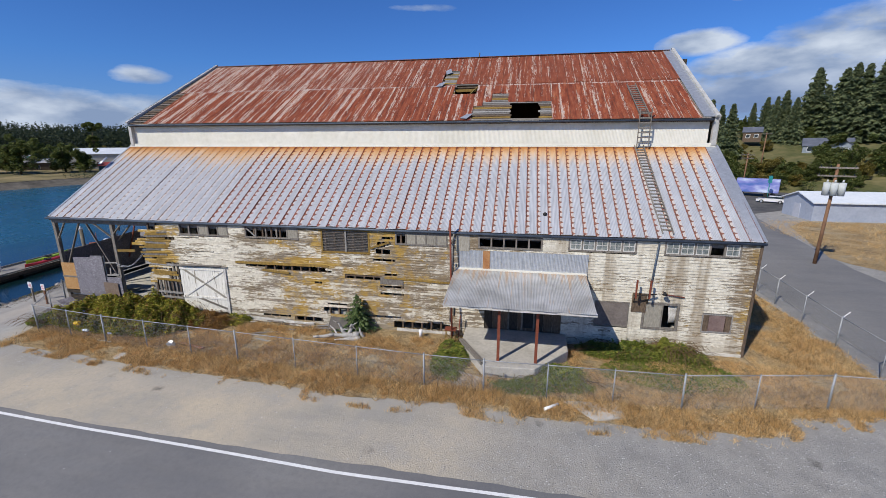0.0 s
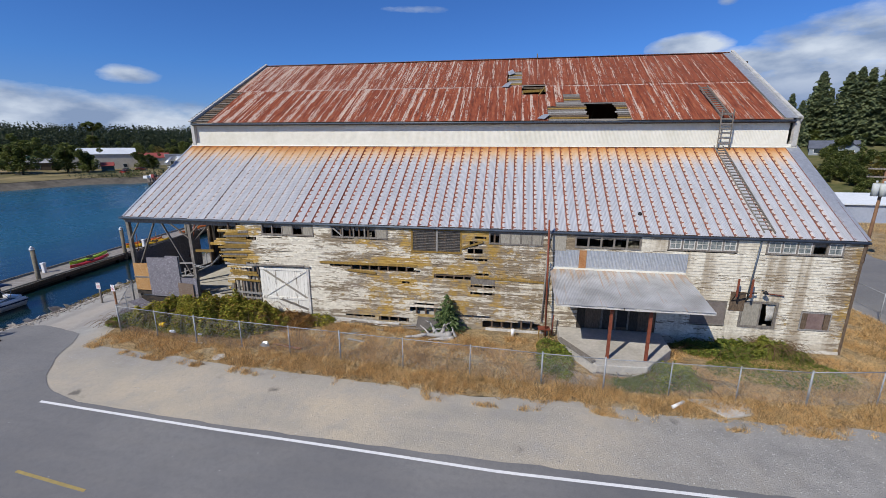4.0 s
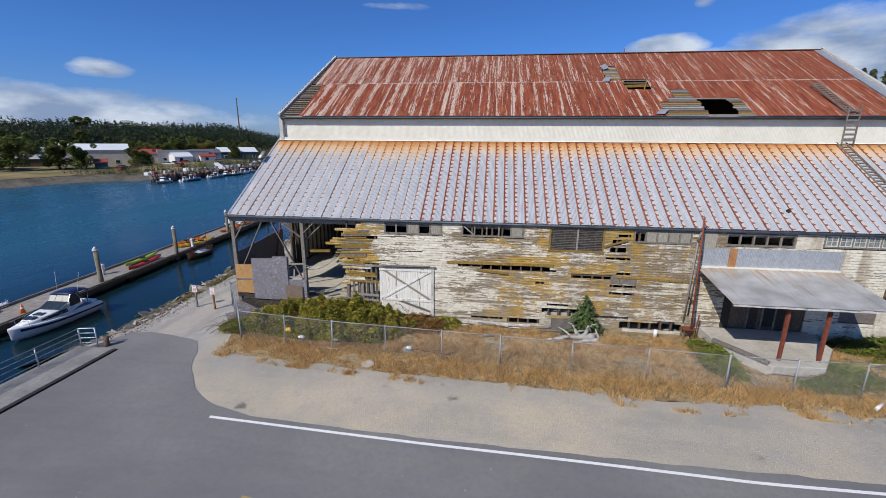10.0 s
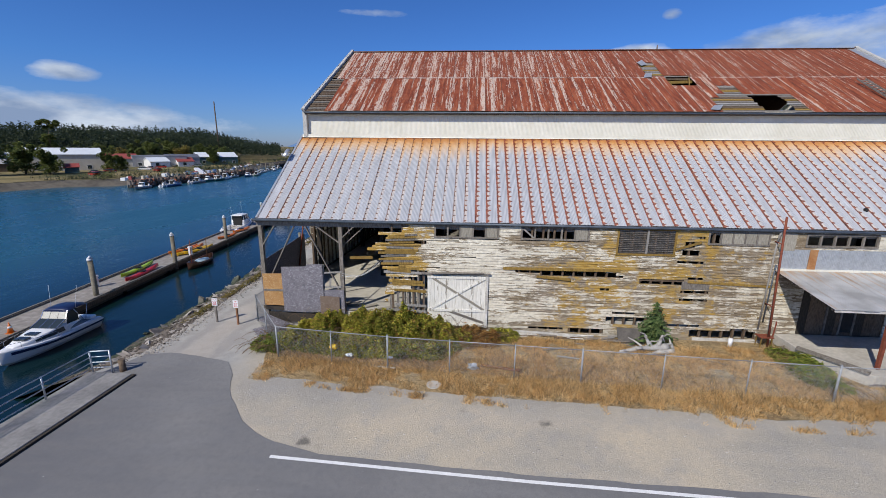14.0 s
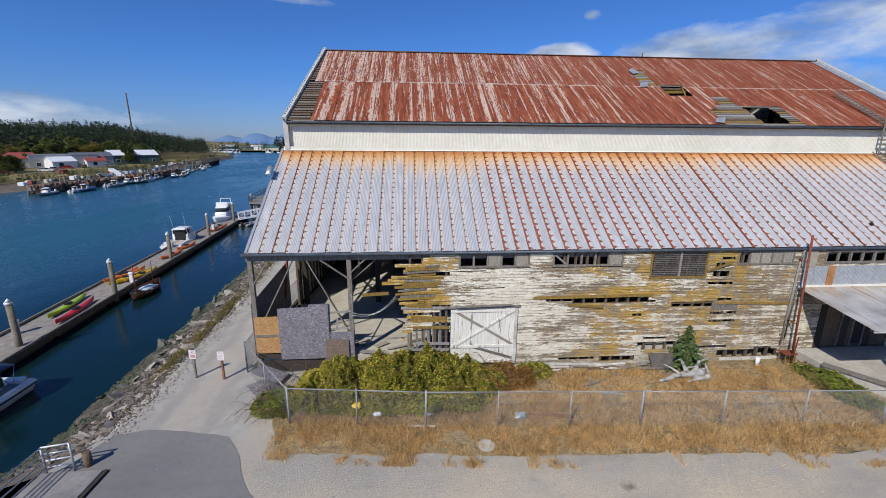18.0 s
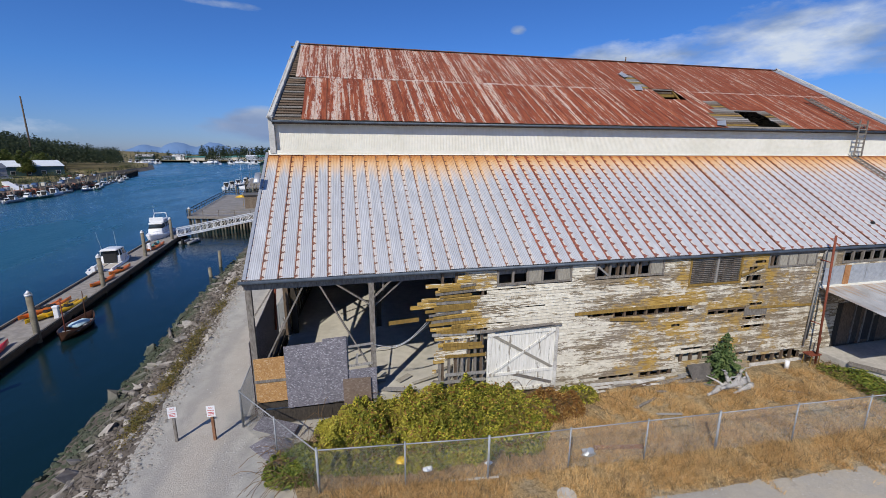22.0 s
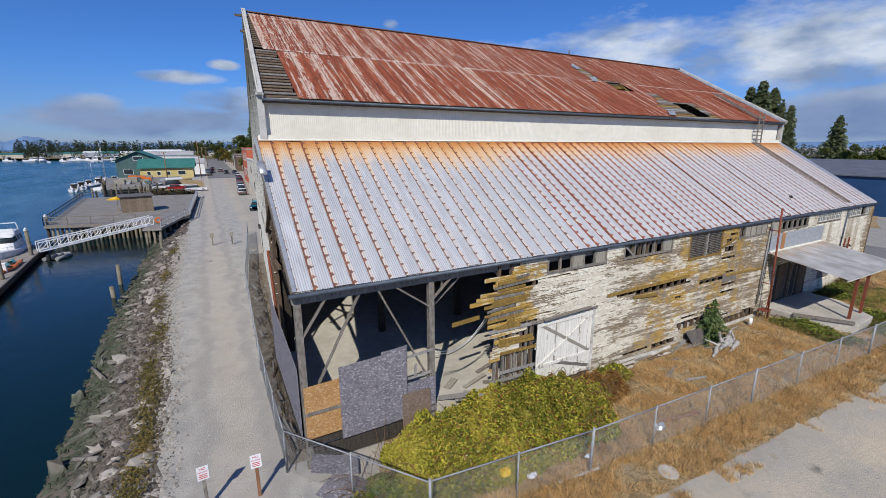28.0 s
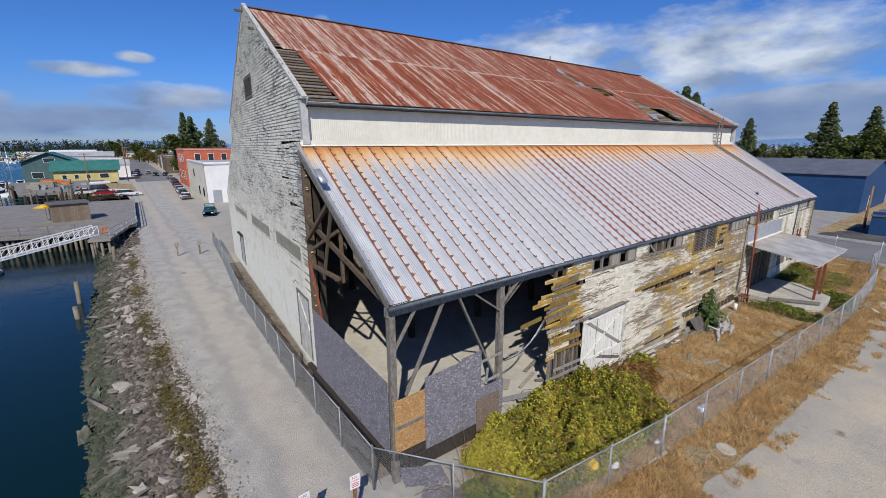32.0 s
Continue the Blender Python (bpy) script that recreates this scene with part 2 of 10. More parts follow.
def make_asphalt():
    m = Mat("asphalt", 0.9)
    p = m.pos()
    big, mid, fine = m.noise(p, 0.10, 4), m.noise(m.scaled(p, 0.4, 1.6, 1), 0.9, 5), m.noise(p, 45, 2, 0.7)
    c = m.ramp(big, (0.36, (0.165, 0.166, 0.170)), (0.62, (0.245, 0.241, 0.232)))
    c = m.mix(m.step(mid, 0.40, 0.75, 0, 0.45), c, (0.24, 0.228, 0.208))
    c = m.mix(m.step(fine, 0.4, 0.7, 0, 0.4), c, (0.10, 0.10, 0.105))
    stain = m.noise(m.scaled(p, 0.15, 0.9, 1), 1.0, 5)
    c = m.mix(m.step(stain, 0.50, 0.70, 0, 0.3), c, (0.13, 0.13, 0.135))
    c = m.mix(m.step(m.noise(p, 4, 5, 0.7), 0.45, 0.7, 0, 0.35), c, (0.13, 0.13, 0.135))
    speck = m.cells(p, 1.3).outputs["Distance"]
    c = m.mix(m.step(speck, 0.02, 0.05, 0.5, 0.0), c, (0.5, 0.5, 0.48))
    return m.done(c, fine, 0.008)


def make_dark_asphalt():
    m = Mat("dark_asphalt", 0.9)
    p = m.pos()
    c = m.ramp(m.noise(p, 0.15, 5, 0.6), (0.36, (0.055, 0.055, 0.058)), (0.62, (0.12, 0.115, 0.105)))
    c = m.mix(m.step(m.noise(p, 1.2, 5, 0.65), 0.5, 0.65, 0, 0.4), c, (0.20, 0.185, 0.16))
    return m.done(c, m.noise(p, 30, 3), 0.01)


def make_dry():
    m = Mat("dry_ground", 1.0, 0, 0.1)
    p = m.pos()
    big, mid, fine = m.noise(p, 0.35, 4), m.noise(p, 2.2, 6, 0.65), m.noise(p, 14, 5, 0.75)
    c = m.ramp(big, (0.36, (0.31, 0.21, 0.11)), (0.52, (0.47, 0.345, 0.185)), (0.66, (0.48, 0.41, 0.29)))
    c = m.mix(m.step(mid, 0.45, 0.62, 0, 0.75), c, (0.57, 0.41, 0.205))
    c = m.mix(m.step(m.noise(p, 0.8, 5, 0.7), 0.52, 0.64, 0, 0.65), c, (0.22, 0.185, 0.125))
    c = m.mix(m.step(m.noise(p, 5, 5, 0.7), 0.50, 0.60, 0, 0.6), c, (0.13, 0.095, 0.05))
    c = m.mix(m.step(fine, 0.47, 0.60, 0, 0.7), c, (0.12, 0.085, 0.045))
    c = m.mix(m.step(m.noise(m.scaled(p, 1.3, 0.9, 1), 17, 3, 0.7), 0.58, 0.66, 0, 0.7), c, (0.64, 0.50, 0.28))
    return m.done(c, fine, 0.08, strength=1.0)


def make_zinc():
    """Corrugated lower roof sheets: galvanised, rust down the laps and at the nail rows, rusty below the upper wall."""
    m = Mat("zinc_sheet", 0.42, 0.35, 0.5)
    p, q = m.pos(), m.local()
    _, ly, _ = m.xyz(q)
    wx, wy, wz = m.xyz(p)
    step = 45.0 / 71
    turn = m.op("DIVIDE", m.op("ADD", wx, 0.06), step)
    u = m.op("MULTIPLY", m.op("FRACT", turn), step)
    idx = m.op("FLOOR", turn)
    luck = m.op("FRACT", m.op("MULTIPLY", m.op("SINE", m.op("MULTIPLY", idx, 12.9898)), 437.585))
    n1 = m.noise(m.scaled(p, 3.0, 0.5, 0.5), 1.6, 5)
    base = m.ramp(n1, (0.3, (0.44, 0.446, 0.455)), (0.7, (0.62, 0.627, 0.638)))
    base = m.mix(m.op("MULTIPLY", luck, 0.4), base, (0.46, 0.47, 0.49))
    # rust is strongest in the middle of the roof and weak at both ends
    heavy = m.op("MULTIPLY", m.step(wx, 11.9, 12.6, 0.0, 1.0), m.step(wx, 20.0, 40.0, 1.0, 0.55))
    end = m.op("MULTIPLY", m.step(wx, 2.2, 4.5, 1.0, 0.0), 0.35)
    heavy = m.op("MAXIMUM", heavy, end)
    run = m.noise(m.scaled(p, 9, 1.6, 1.6), 1.0, 5, 0.65)
    wander = m.noise(m.scaled(p, 1.5, 0.35, 0.35), 1.0, 3)
    jag = m.step(run, 0.3, 0.7, -0.020, 0.020)
    uu = m.op("ADD", u, jag)
    width = m.op("MULTIPLY_ADD", heavy, 0.056, m.op("MULTIPLY_ADD", luck, 0.018, 0.022))
    line = m.step(m.op("SUBTRACT", uu, width), -0.006, 0.012, 1.0, 0.0)
    keep = m.op("ADD", m.op("MULTIPLY_ADD", heavy, 0.22, wander), m.op("MULTIPLY", luck, 0.16))
    line = m.op("MULTIPLY", line, m.step(keep, 0.44, 0.60, 0.55, 1.0))
    # the strip beside each lap: pinkish cream wash with a rusty nail row every 0.44 m, each nail bleeding to a point
    strip = m.step(m.op("SUBTRACT", uu, 0.20), -0.05, 0.01, 1.0, 0.0)
    wash = m.op("MULTIPLY", strip, m.step(keep, 0.38, 0.70, 0.25, 0.75))
    row = m.op("FRACT", m.op("DIVIDE", m.op("ADD", m.op("MULTIPLY_ADD", luck, 0.05, ly), m.op("MULTIPLY", run, 0.10)), 0.445))
    off = m.op("ABSOLUTE", m.op("SUBTRACT", row, 0.5))
    reach = m.op("ADD", m.op("MULTIPLY_ADD", heavy, 0.13, 0.18), m.op("MULTIPLY", m.op("SUBTRACT", wander, 0.5), 0.14))
    taper = m.op("MULTIPLY", m.step(m.op("DIVIDE", uu, reach), 0.2, 1.0, 1.0, -0.1), m.op("MULTIPLY_ADD", heavy, 0.14, 0.18))
    tick = m.step(m.op("SUBTRACT", m.op("MULTIPLY_ADD", m.op("SUBTRACT", run, 0.5), 0.22, off), taper), -0.04, 0.02, 1.0, 0.0)
    tick = m.op("MULTIPLY", tick, m.step(m.noise(m.scaled(p, 6, 2.2, 2.2), 1.0, 3), 0.26, 0.34, 0.7, 1.0))
    # the wash of rust below the upper wall, longer on some sheets, run into streaks
    drop = m.op("SUBTRACT", 11.36, wz)
    fall = m.op("MULTIPLY_ADD", m.noise(m.scaled(p, 4.5, 0.3, 0.3), 1.0, 5, 0.65), 1.1, m.op("MULTIPLY_ADD", luck, 0.25, m.op("MULTIPLY_ADD", m.noise(m.scaled(p, 1, 0, 0), 0.16, 2), 1.4, -0.50)))
    fall = m.op("ADD", fall, m.op("MULTIPLY", strip, 0.45))
    part_way = m.op("DIVIDE", drop, m.op("MAXIMUM", fall, 0.12))
    top = m.step(part_way, 0.25, 1.40, 0.95, 0.0)
    brown = m.mix(heavy, m.ramp(m.noise(p, 6, 4), (0.3, (0.055, 0.028, 0.020)), (0.5, (0.12, 0.050, 0.028)), (0.72, (0.27, 0.11, 0.05))), m.ramp(m.noise(p, 6, 4), (0.3, (0.075, 0.020, 0.012)), (0.5, (0.20, 0.042, 0.020)), (0.72, (0.36, 0.095, 0.035))))
    c = m.mix(wash, base, m.mix(m.noise(p, 2.5, 3), (0.78, 0.64, 0.52), (0.64, 0.58, 0.51)))
    c = m.mix(top, c, m.mix(m.step(m.op("MULTIPLY_ADD", m.noise(p, 5, 4), 0.5, part_way), 0.25, 0.85), (0.36, 0.115, 0.025), (0.60, 0.30, 0.050)))
    rusty = m.op("MAXIMUM", m.op("MULTIPLY", line, 0.95), m.op("MULTIPLY", tick, 0.92))
    c = m.mix(rusty, c, brown)
    flat = m.op("MAXIMUM", rusty, top)
    m.put(m.b.inputs["Metallic"], m.step(flat, 0, 0.6, 0.25, 0.0))
    return m.done(c, m.noise(p, 22, 3), 0.002, m.step(flat, 0, 0.7, 0.45, 0.9))


def make_rust():
    """Rusted upper roof sheets: each one bare along one side and rusted on the other, browner above the joint."""
    m = Mat("rust_sheet", 0.85, 0.0, 0.25)
    p, q = m.pos(), m.local()
    lx, ly, _ = m.xyz(q)
    wx, wy, wz = m.xyz(p)
    by = m.n.new("ShaderNodeCombineXYZ")
    m.l.new(m.op("MULTIPLY", m.rnd(), 9.0), by.inputs[0])
    streak = m.noise(m.shift(m.scaled(p, 6.5, 0.30, 0.30), by.outputs[0]), 1.0, 6, 0.66)
    fine = m.noise(m.scaled(p, 8, 2.0, 2.0), 1.3, 6, 0.75)
    upper = m.step(wy, 12.25, 12.4)
    c = m.ramp(m.noise(m.scaled(p, 5, 0.6, 0.6), 1.0, 5, 0.65), (0.3, (0.10, 0.026, 0.014)), (0.5, (0.265, 0.062, 0.028)), (0.75, (0.44, 0.16, 0.075)))
    c = m.mix(m.op("MULTIPLY", upper, 0.35), c, (0.23, 0.072, 0.040))
    c = m.mix(m.op("MULTIPLY", m.rnd(), 0.3), c, (0.17, 0.045, 0.026))
    # bare metal along one side of each sheet, its edge wandering down the slope; fewer bare sheets to the east
    west = m.step(wx, 1.0, 36.0, 0.13, -0.03)
    flip = m.step(m.op("FRACT", m.op("MULTIPLY", m.rnd(), 7.3)), 0.62, 0.64)
    across = m.op("ADD", m.op("MULTIPLY", lx, m.op("SUBTRACT", 1.0, flip)), m.op("MULTIPLY", m.op("SUBTRACT", 0.66, lx), flip))
    turn = m.step(m.op("MULTIPLY_ADD", m.rnd(), 0.26, across), 0.10, 0.52, 0.20, -0.15)
    blot = m.noise(m.shift(m.scaled(p, 3.0, 0.7, 0.7), by.outputs[0]), 1.0, 5, 0.7)
    turn = m.op("MULTIPLY_ADD", m.op("SUBTRACT", blot, 0.5), 0.50, turn)
    thin_streak = m.noise(m.shift(m.scaled(p, 9.0, 0.30, 0.30), by.outputs[0]), 1.0, 6, 0.74)
    low_thin = m.op("ADD", m.op("ADD", m.op("MULTIPLY_ADD", streak, 0.9, 0.02), turn), west)
    up_thin = m.op("ADD", m.op("MULTIPLY_ADD", turn, 0.40, m.op("ADD", thin_streak, 0.015)), m.op("MULTIPLY", west, 0.8))
    thin = m.op("ADD", m.op("MULTIPLY", low_thin, m.op("SUBTRACT", 1.0, upper)), m.op("MULTIPLY", up_thin, upper))
    thin = m.step(m.op("MULTIPLY_ADD", fine, 0.50, thin), 0.825, 0.895, 0.0, 0.88)
    c = m.mix(thin, c, m.ramp(fine, (0.36, (0.40, 0.20, 0.13)), (0.52, (0.60, 0.49, 0.41)), (0.68, (0.70, 0.66, 0.61))))
    pale = m.noise(m.scaled(p, 5.0, 0.16, 0.16), 1.0, 4, 0.7)
    pale = m.step(m.op("MULTIPLY_ADD", m.op("SUBTRACT", fine, 0.5), 0.5, pale), 0.59, 0.635, 0.0, 0.75)
    c = m.mix(pale, c, (0.60, 0.49, 0.40))
    lap = m.step(m.op("MINIMUM", lx, m.op("SUBTRACT", 0.645, lx)), 0.012, 0.03, 0.75, 0.0)
    c = m.mix(lap, c, (0.085, 0.034, 0.022))
    # shading of the corrugation, painted as a darker line at each rib
    rib_shade = m.op("ABSOLUTE", m.op("SUBTRACT", m.op("FRACT", m.op("DIVIDE", lx, 0.079)), 0.5))
    c = m.mix(m.step(rib_shade, 0.30, 0.48, 0.0, 0.38), c, (0.11, 0.040, 0.026))
    c = m.mix(m.step(fine, 0.55, 0.66, 0, 0.6), c, (0.13, 0.045, 0.028))
    seam = m.step(m.op("ABSOLUTE", m.op("SUBTRACT", wy, 12.25)), 0.03, 0.10, 0.7, 0.0)
    c = m.mix(m.op("MULTIPLY", seam, m.step(streak, 0.40, 0.55)), c, (0.60, 0.54, 0.49))
    return m.done(c, fine, 0.003)


def make_siding(name, gable=False):
    """Lapped boards: flaking white paint over bare grey-brown wood, with ochre lichen in patches."""
    m = Mat(name, 0.85, 0, 0.2)
    p = m.pos()
    wx, wy, wz = m.xyz(p)
    by = m.n.new("ShaderNodeCombineXYZ")
    lot = m.op("FRACT", m.op("MULTIPLY_ADD", m.island(), 7.13, m.rnd()))
    m.l.new(m.op("MULTIPLY", lot, 40.0), by.inputs[1])
    q = m.shift(m.scaled(p, 1.3, 1.3, 10.0), by.outputs[0])
    q2 = m.shift(m.scaled(p, 3.0, 3.0, 34.0), by.outputs[0])
    grain = m.noise(m.scaled(p, 2.5, 2.5, 60), 1.0, 5, 0.62)
    flake = m.op("MULTIPLY_ADD", m.noise(q2, 1.0, 6, 0.7), 0.45, m.op("MULTIPLY", m.noise(q, 1.0, 8, 0.74), 0.55))
    broad = m.noise(m.scaled(p, 0.42, 0.5, 1.1), 1.0, 4)
    shade = m.ramp(m.noise(p, 6, 4), (0.3, (0.60, 0.56, 0.455)), (0.7, (0.83, 0.79, 0.665)))
    if gable:
        wood = m.ramp(grain, (0.3, (0.05, 0.048, 0.045)), (0.55, (0.15, 0.145, 0.135)), (0.75, (0.30, 0.29, 0.27)))
        cover = m.op("ADD", m.op("MULTIPLY", broad, 0.22), m.step(wz, 3.4, 7.5, 0.19, 0.055))
        paint = m.step(m.op("ADD", flake, cover), 0.595, 0.66)
        shade = m.mix(m.step(wz, 2.0, 6.0, 0.5, 0.0), shade, (0.66, 0.69, 0.63))
        c = m.mix(m.op("MULTIPLY", paint, 0.95), wood, shade)
        c = m.mix(m.step(m.noise(p, 0.9, 4), 0.54, 0.7, 0, 0.35), c, (0.30, 0.31, 0.30))
    else:
        wood = m.ramp(grain, (0.32, (0.055, 0.040, 0.026)), (0.47, (0.18, 0.137, 0.086)), (0.56, (0.31, 0.25, 0.165)), (0.72, (0.50, 0.44, 0.33)))
        wood = m.mix(m.step(m.noise(p, 0.5, 3), 0.42, 0.62, 0.0, 0.5), wood, (0.25, 0.215, 0.175))
        # lichen: thick by the open bay, then from the louvre to the porch
        where = m.op("ADD", m.step(wx, 8.8, 11.2, 0.20, -0.06), m.op("MULTIPLY", m.step(wx, 14.0, 18.0, 0, 0.145), m.step(wx, 26, 30, 1, 0.2)))
        where = m.op("ADD", where, m.step(wx, 43.8, 44.9, 0.0, 0.16))
        och = m.op("ADD", m.op("MULTIPLY_ADD", m.noise(m.scaled(p, 0.7, 1, 0.9), 1.0, 7, 0.72), 0.76, m.op("MULTIPLY", m.noise(q, 1.0, 5, 0.7), 0.24)), where)
        och = m.step(och, 0.56, 0.63, 0, 0.9)
        gold = m.ramp(grain, (0.3, (0.20, 0.115, 0.018)), (0.50, (0.42, 0.255, 0.045)), (0.70, (0.60, 0.43, 0.14)))
        wood = m.mix(och, wood, gold)
        # paint holds between the door and the louvre and at the far end; it is lost low down in the middle
        bare = m.op("MULTIPLY", m.step(wx, 14.5, 18.0), m.step(wx, 29.0, 34.0, 1.0, 0.1))
        held = m.op("MULTIPLY", m.step(wx, 10.0, 11.5), m.step(wx, 13.5, 16.5, 1.0, 0.0))
        cover = m.op("MULTIPLY_ADD", bare, -0.032, m.op("MULTIPLY_ADD", broad, 0.34, -0.012))
        cover = m.op("ADD", cover, m.op("MULTIPLY", m.step(wx, 31, 36, 0.0, 0.075), m.step(wx, 43.4, 44.6, 1.0, -0.3)))
        cover = m.op("MULTIPLY_ADD", held, 0.045, cover)
        cover = m.op("MULTIPLY_ADD", och, -0.05, cover)
        cover = m.op("ADD", cover, m.step(lot, 0.0, 1.0, -0.055, 0.055))
        paint = m.step(m.op("ADD", flake, cover), 0.642, 0.664)
        c = m.mix(m.op("MULTIPLY", paint, 0.96), wood, shade)
        c = m.mix(m.step(lot, 0.2, 1.0, 0.0, 0.5), c, m.mix(0.5, c, (0.30, 0.235, 0.15)))
        crack = m.noise(m.shift(m.scaled(p, 2.2, 2.2, 75.0), by.outputs[0]), 1.0, 4, 0.7)
        c = m.mix(m.step(crack, 0.58, 0.66, 0.0, 0.65), c, (0.075, 0.055, 0.038))
        drip = m.op("MULTIPLY", m.step(m.op("MULTIPLY_ADD", grain, 0.25, m.noise(m.scaled(p, 1.3, 1, 0.10), 1.0, 5, 0.62)), 0.60, 0.76, 0, 0.62), m.step(wx, 22, 26))
        c = m.mix(drip, c, (0.23, 0.165, 0.095))
        low = m.step(m.op("MULTIPLY_ADD", m.noise(p, 0.8, 3), 1.5, wz), 0.8, 1.7, 0.5, 0.0)
        c = m.mix(low, c, (0.28, 0.25, 0.20))
    return m.done(c, grain, 0.005)


def make_wood(name, dark, light, scale=1.0):
    """Weathered timber with its grain along the length, by the grain of the position."""
    m = Mat(name, 0.88, 0, 0.2)
    p = m.pos()
    g = m.noise(m.scaled(p, 6 * scale, 6 * scale, 2 * scale), 2.2, 6, 0.65)
    c = m.ramp(g, (0.3, dark), (0.7, light))
    c = m.mix(m.op("MULTIPLY", m.rnd(), 0.35), c, tuple(0.6 * v for v in dark))
    return m.done(c, g, 0.004)


def make_osb(name, dark, light, chip):
    m = Mat(name, 0.9, 0, 0.15)
    p = m.pos()
    v = m.cells(m.scaled(p, 1.0, 1.0, 1.0), 17)
    v2 = m.cells(m.scaled(p, 0.7, 1.0, 1.2), 24)
    sep = m.n.new("ShaderNodeSeparateColor")
    m.l.new(v.outputs["Color"], sep.inputs[0])
    sep2 = m.n.new("ShaderNodeSeparateColor")
    m.l.new(v2.outputs["Color"], sep2.inputs[0])
    f = m.op("MULTIPLY_ADD", sep.outputs[0], 0.55, m.op("MULTIPLY", m.noise(p, 2.5, 4), 0.5))
    c = m.mix(m.op("MULTIPLY", f, 1.0, clamp=True), dark, light)
    c = m.mix(m.step(sep2.outputs[1], 0.86, 0.9, 0, 0.55), c, chip)
    return m.done(c, sep.outputs[0], 0.003)


def make_water():
    m = Mat("water", 0.06, 0, 0.5)
    p = m.pos()
    wx, wy, wz = m.xyz(p)
    chop = m.op("MULTIPLY_ADD", m.noise(m.scaled(p, 1, 0.6, 1), 1.1, 6, 0.65), 0.6, m.noise(m.scaled(p, 0.22, 0.10, 1), 1.0, 4))
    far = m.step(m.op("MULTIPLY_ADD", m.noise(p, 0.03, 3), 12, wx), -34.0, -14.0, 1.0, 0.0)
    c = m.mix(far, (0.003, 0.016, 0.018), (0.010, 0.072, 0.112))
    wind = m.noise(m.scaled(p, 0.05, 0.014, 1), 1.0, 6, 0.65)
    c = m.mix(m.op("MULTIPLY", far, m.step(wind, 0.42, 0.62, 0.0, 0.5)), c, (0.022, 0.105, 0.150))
    m.b.inputs["IOR"].default_value = 1.33
    patch = m.step(wind, 0.4, 0.65, 0.16, 0.34)
    chop = m.op("MULTIPLY", chop, m.step(far, 0, 1, 0.3, 1.0))
    return m.done(c, chop, 0.22, m.op("MULTIPLY", patch, m.step(far, 0, 1, 0.45, 1.0)), strength=0.75)


def make_leaf(name, a, b, c3):
    m = Mat(name, 0.6, 0, 0.25)
    f = m.island()
    c = m.ramp(f, (0.1, a), (0.6, b), (0.95, c3))
    c = m.mix(m.step(m.noise(m.pos(), 0.9, 3), 0.4, 0.65, 0, 0.6), c, a)
    c = m.mix(m.step(m.noise(m.pos(), 0.45, 4), 0.55, 0.66, 0, 0.45), c, c3)
    m.done(c)
    thin = m.n.new("ShaderNodeBsdfTranslucent")
    m.put(thin.inputs["Color"], c)
    both = m.n.new("ShaderNodeMixShader")
    both.inputs[0].default_value = 0.32
    m.l.new(m.b.outputs[0], both.inputs[1])
    m.l.new(thin.outputs[0], both.inputs[2])
    m.l.new(both.outputs[0], m.n["Material Output"].inputs["Surface"])
    return m.m


def make_glass(name):
    m = Mat(name, 0.08, 0, 0.5)
    return m.done((0.03, 0.04, 0.045))


def make_rock():
    """Broken stone: varied greys and browns, dark and green-stained near the water."""
    m = Mat("riprap_rock", 0.95, 0, 0.2)
    p = m.pos()
    wx, wy, wz = m.xyz(p)
    f = m.op("MULTIPLY_ADD", m.island(), 0.45, m.op("MULTIPLY", m.noise(p, 2.2, 5), 0.55))
    f = m.op("MULTIPLY_ADD", m.rnd(), 0.3, m.op("MULTIPLY", f, 0.8))
    c = m.ramp(f, (0.25, (0.058, 0.050, 0.043)), (0.45, (0.13, 0.11, 0.092)), (0.6, (0.21, 0.182, 0.157)), (0.78, (0.38, 0.345, 0.305)))
    wet = m.step(m.op("MULTIPLY_ADD", m.noise(p, 1.3, 3), 0.7, wz), -0.80, -0.25, 0.85, 0.0)
    c = m.mix(wet, c, m.mix(m.noise(p, 0.9, 3), (0.028, 0.03, 0.022), (0.075, 0.105, 0.06)))
    return m.done(c, m.noise(p, 14, 4), 0.03)


GRAVEL, ASPHALT, DRY = make_gravel(), make_asphalt(), make_dry()
DARKASPH = make_dark_asphalt()
ZINC, RUST = make_zinc(), make_rust()
SIDING, GABLE = make_siding("flaking_siding"), make_siding("grey_siding", True)
WOOD = make_wood("grey_timber", (0.11, 0.095, 0.08), (0.34, 0.31, 0.27))
BROWN = make_wood("brown_timber", (0.07, 0.05, 0.035), (0.22, 0.16, 0.11))
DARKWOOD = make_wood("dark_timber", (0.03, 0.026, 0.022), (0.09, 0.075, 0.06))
PALEWOOD = make_wood("bleached_wood", (0.20, 0.19, 0.175), (0.44, 0.42, 0.39))
OCHREWOOD = make_wood("ochre_wood", (0.16, 0.10, 0.03), (0.40, 0.26, 0.07))
WHITEWOOD = simple("worn_white_paint", (0.36, 0.34, 0.30), (0.70, 0.685, 0.64), 2.5)
CREAM = simple("cream_paint", (0.66, 0.64, 0.54), (0.78, 0.76, 0.67), 0.5, 0.6)
OSB = make_osb("osb_raw", (0.30, 0.15, 0.055), (0.52, 0.31, 0.13), (0.62, 0.48, 0.30))
OSBG = make_osb("osb_grey", (0.10, 0.095, 0.108), (0.27, 0.255, 0.28), (0.48, 0.47, 0.50))
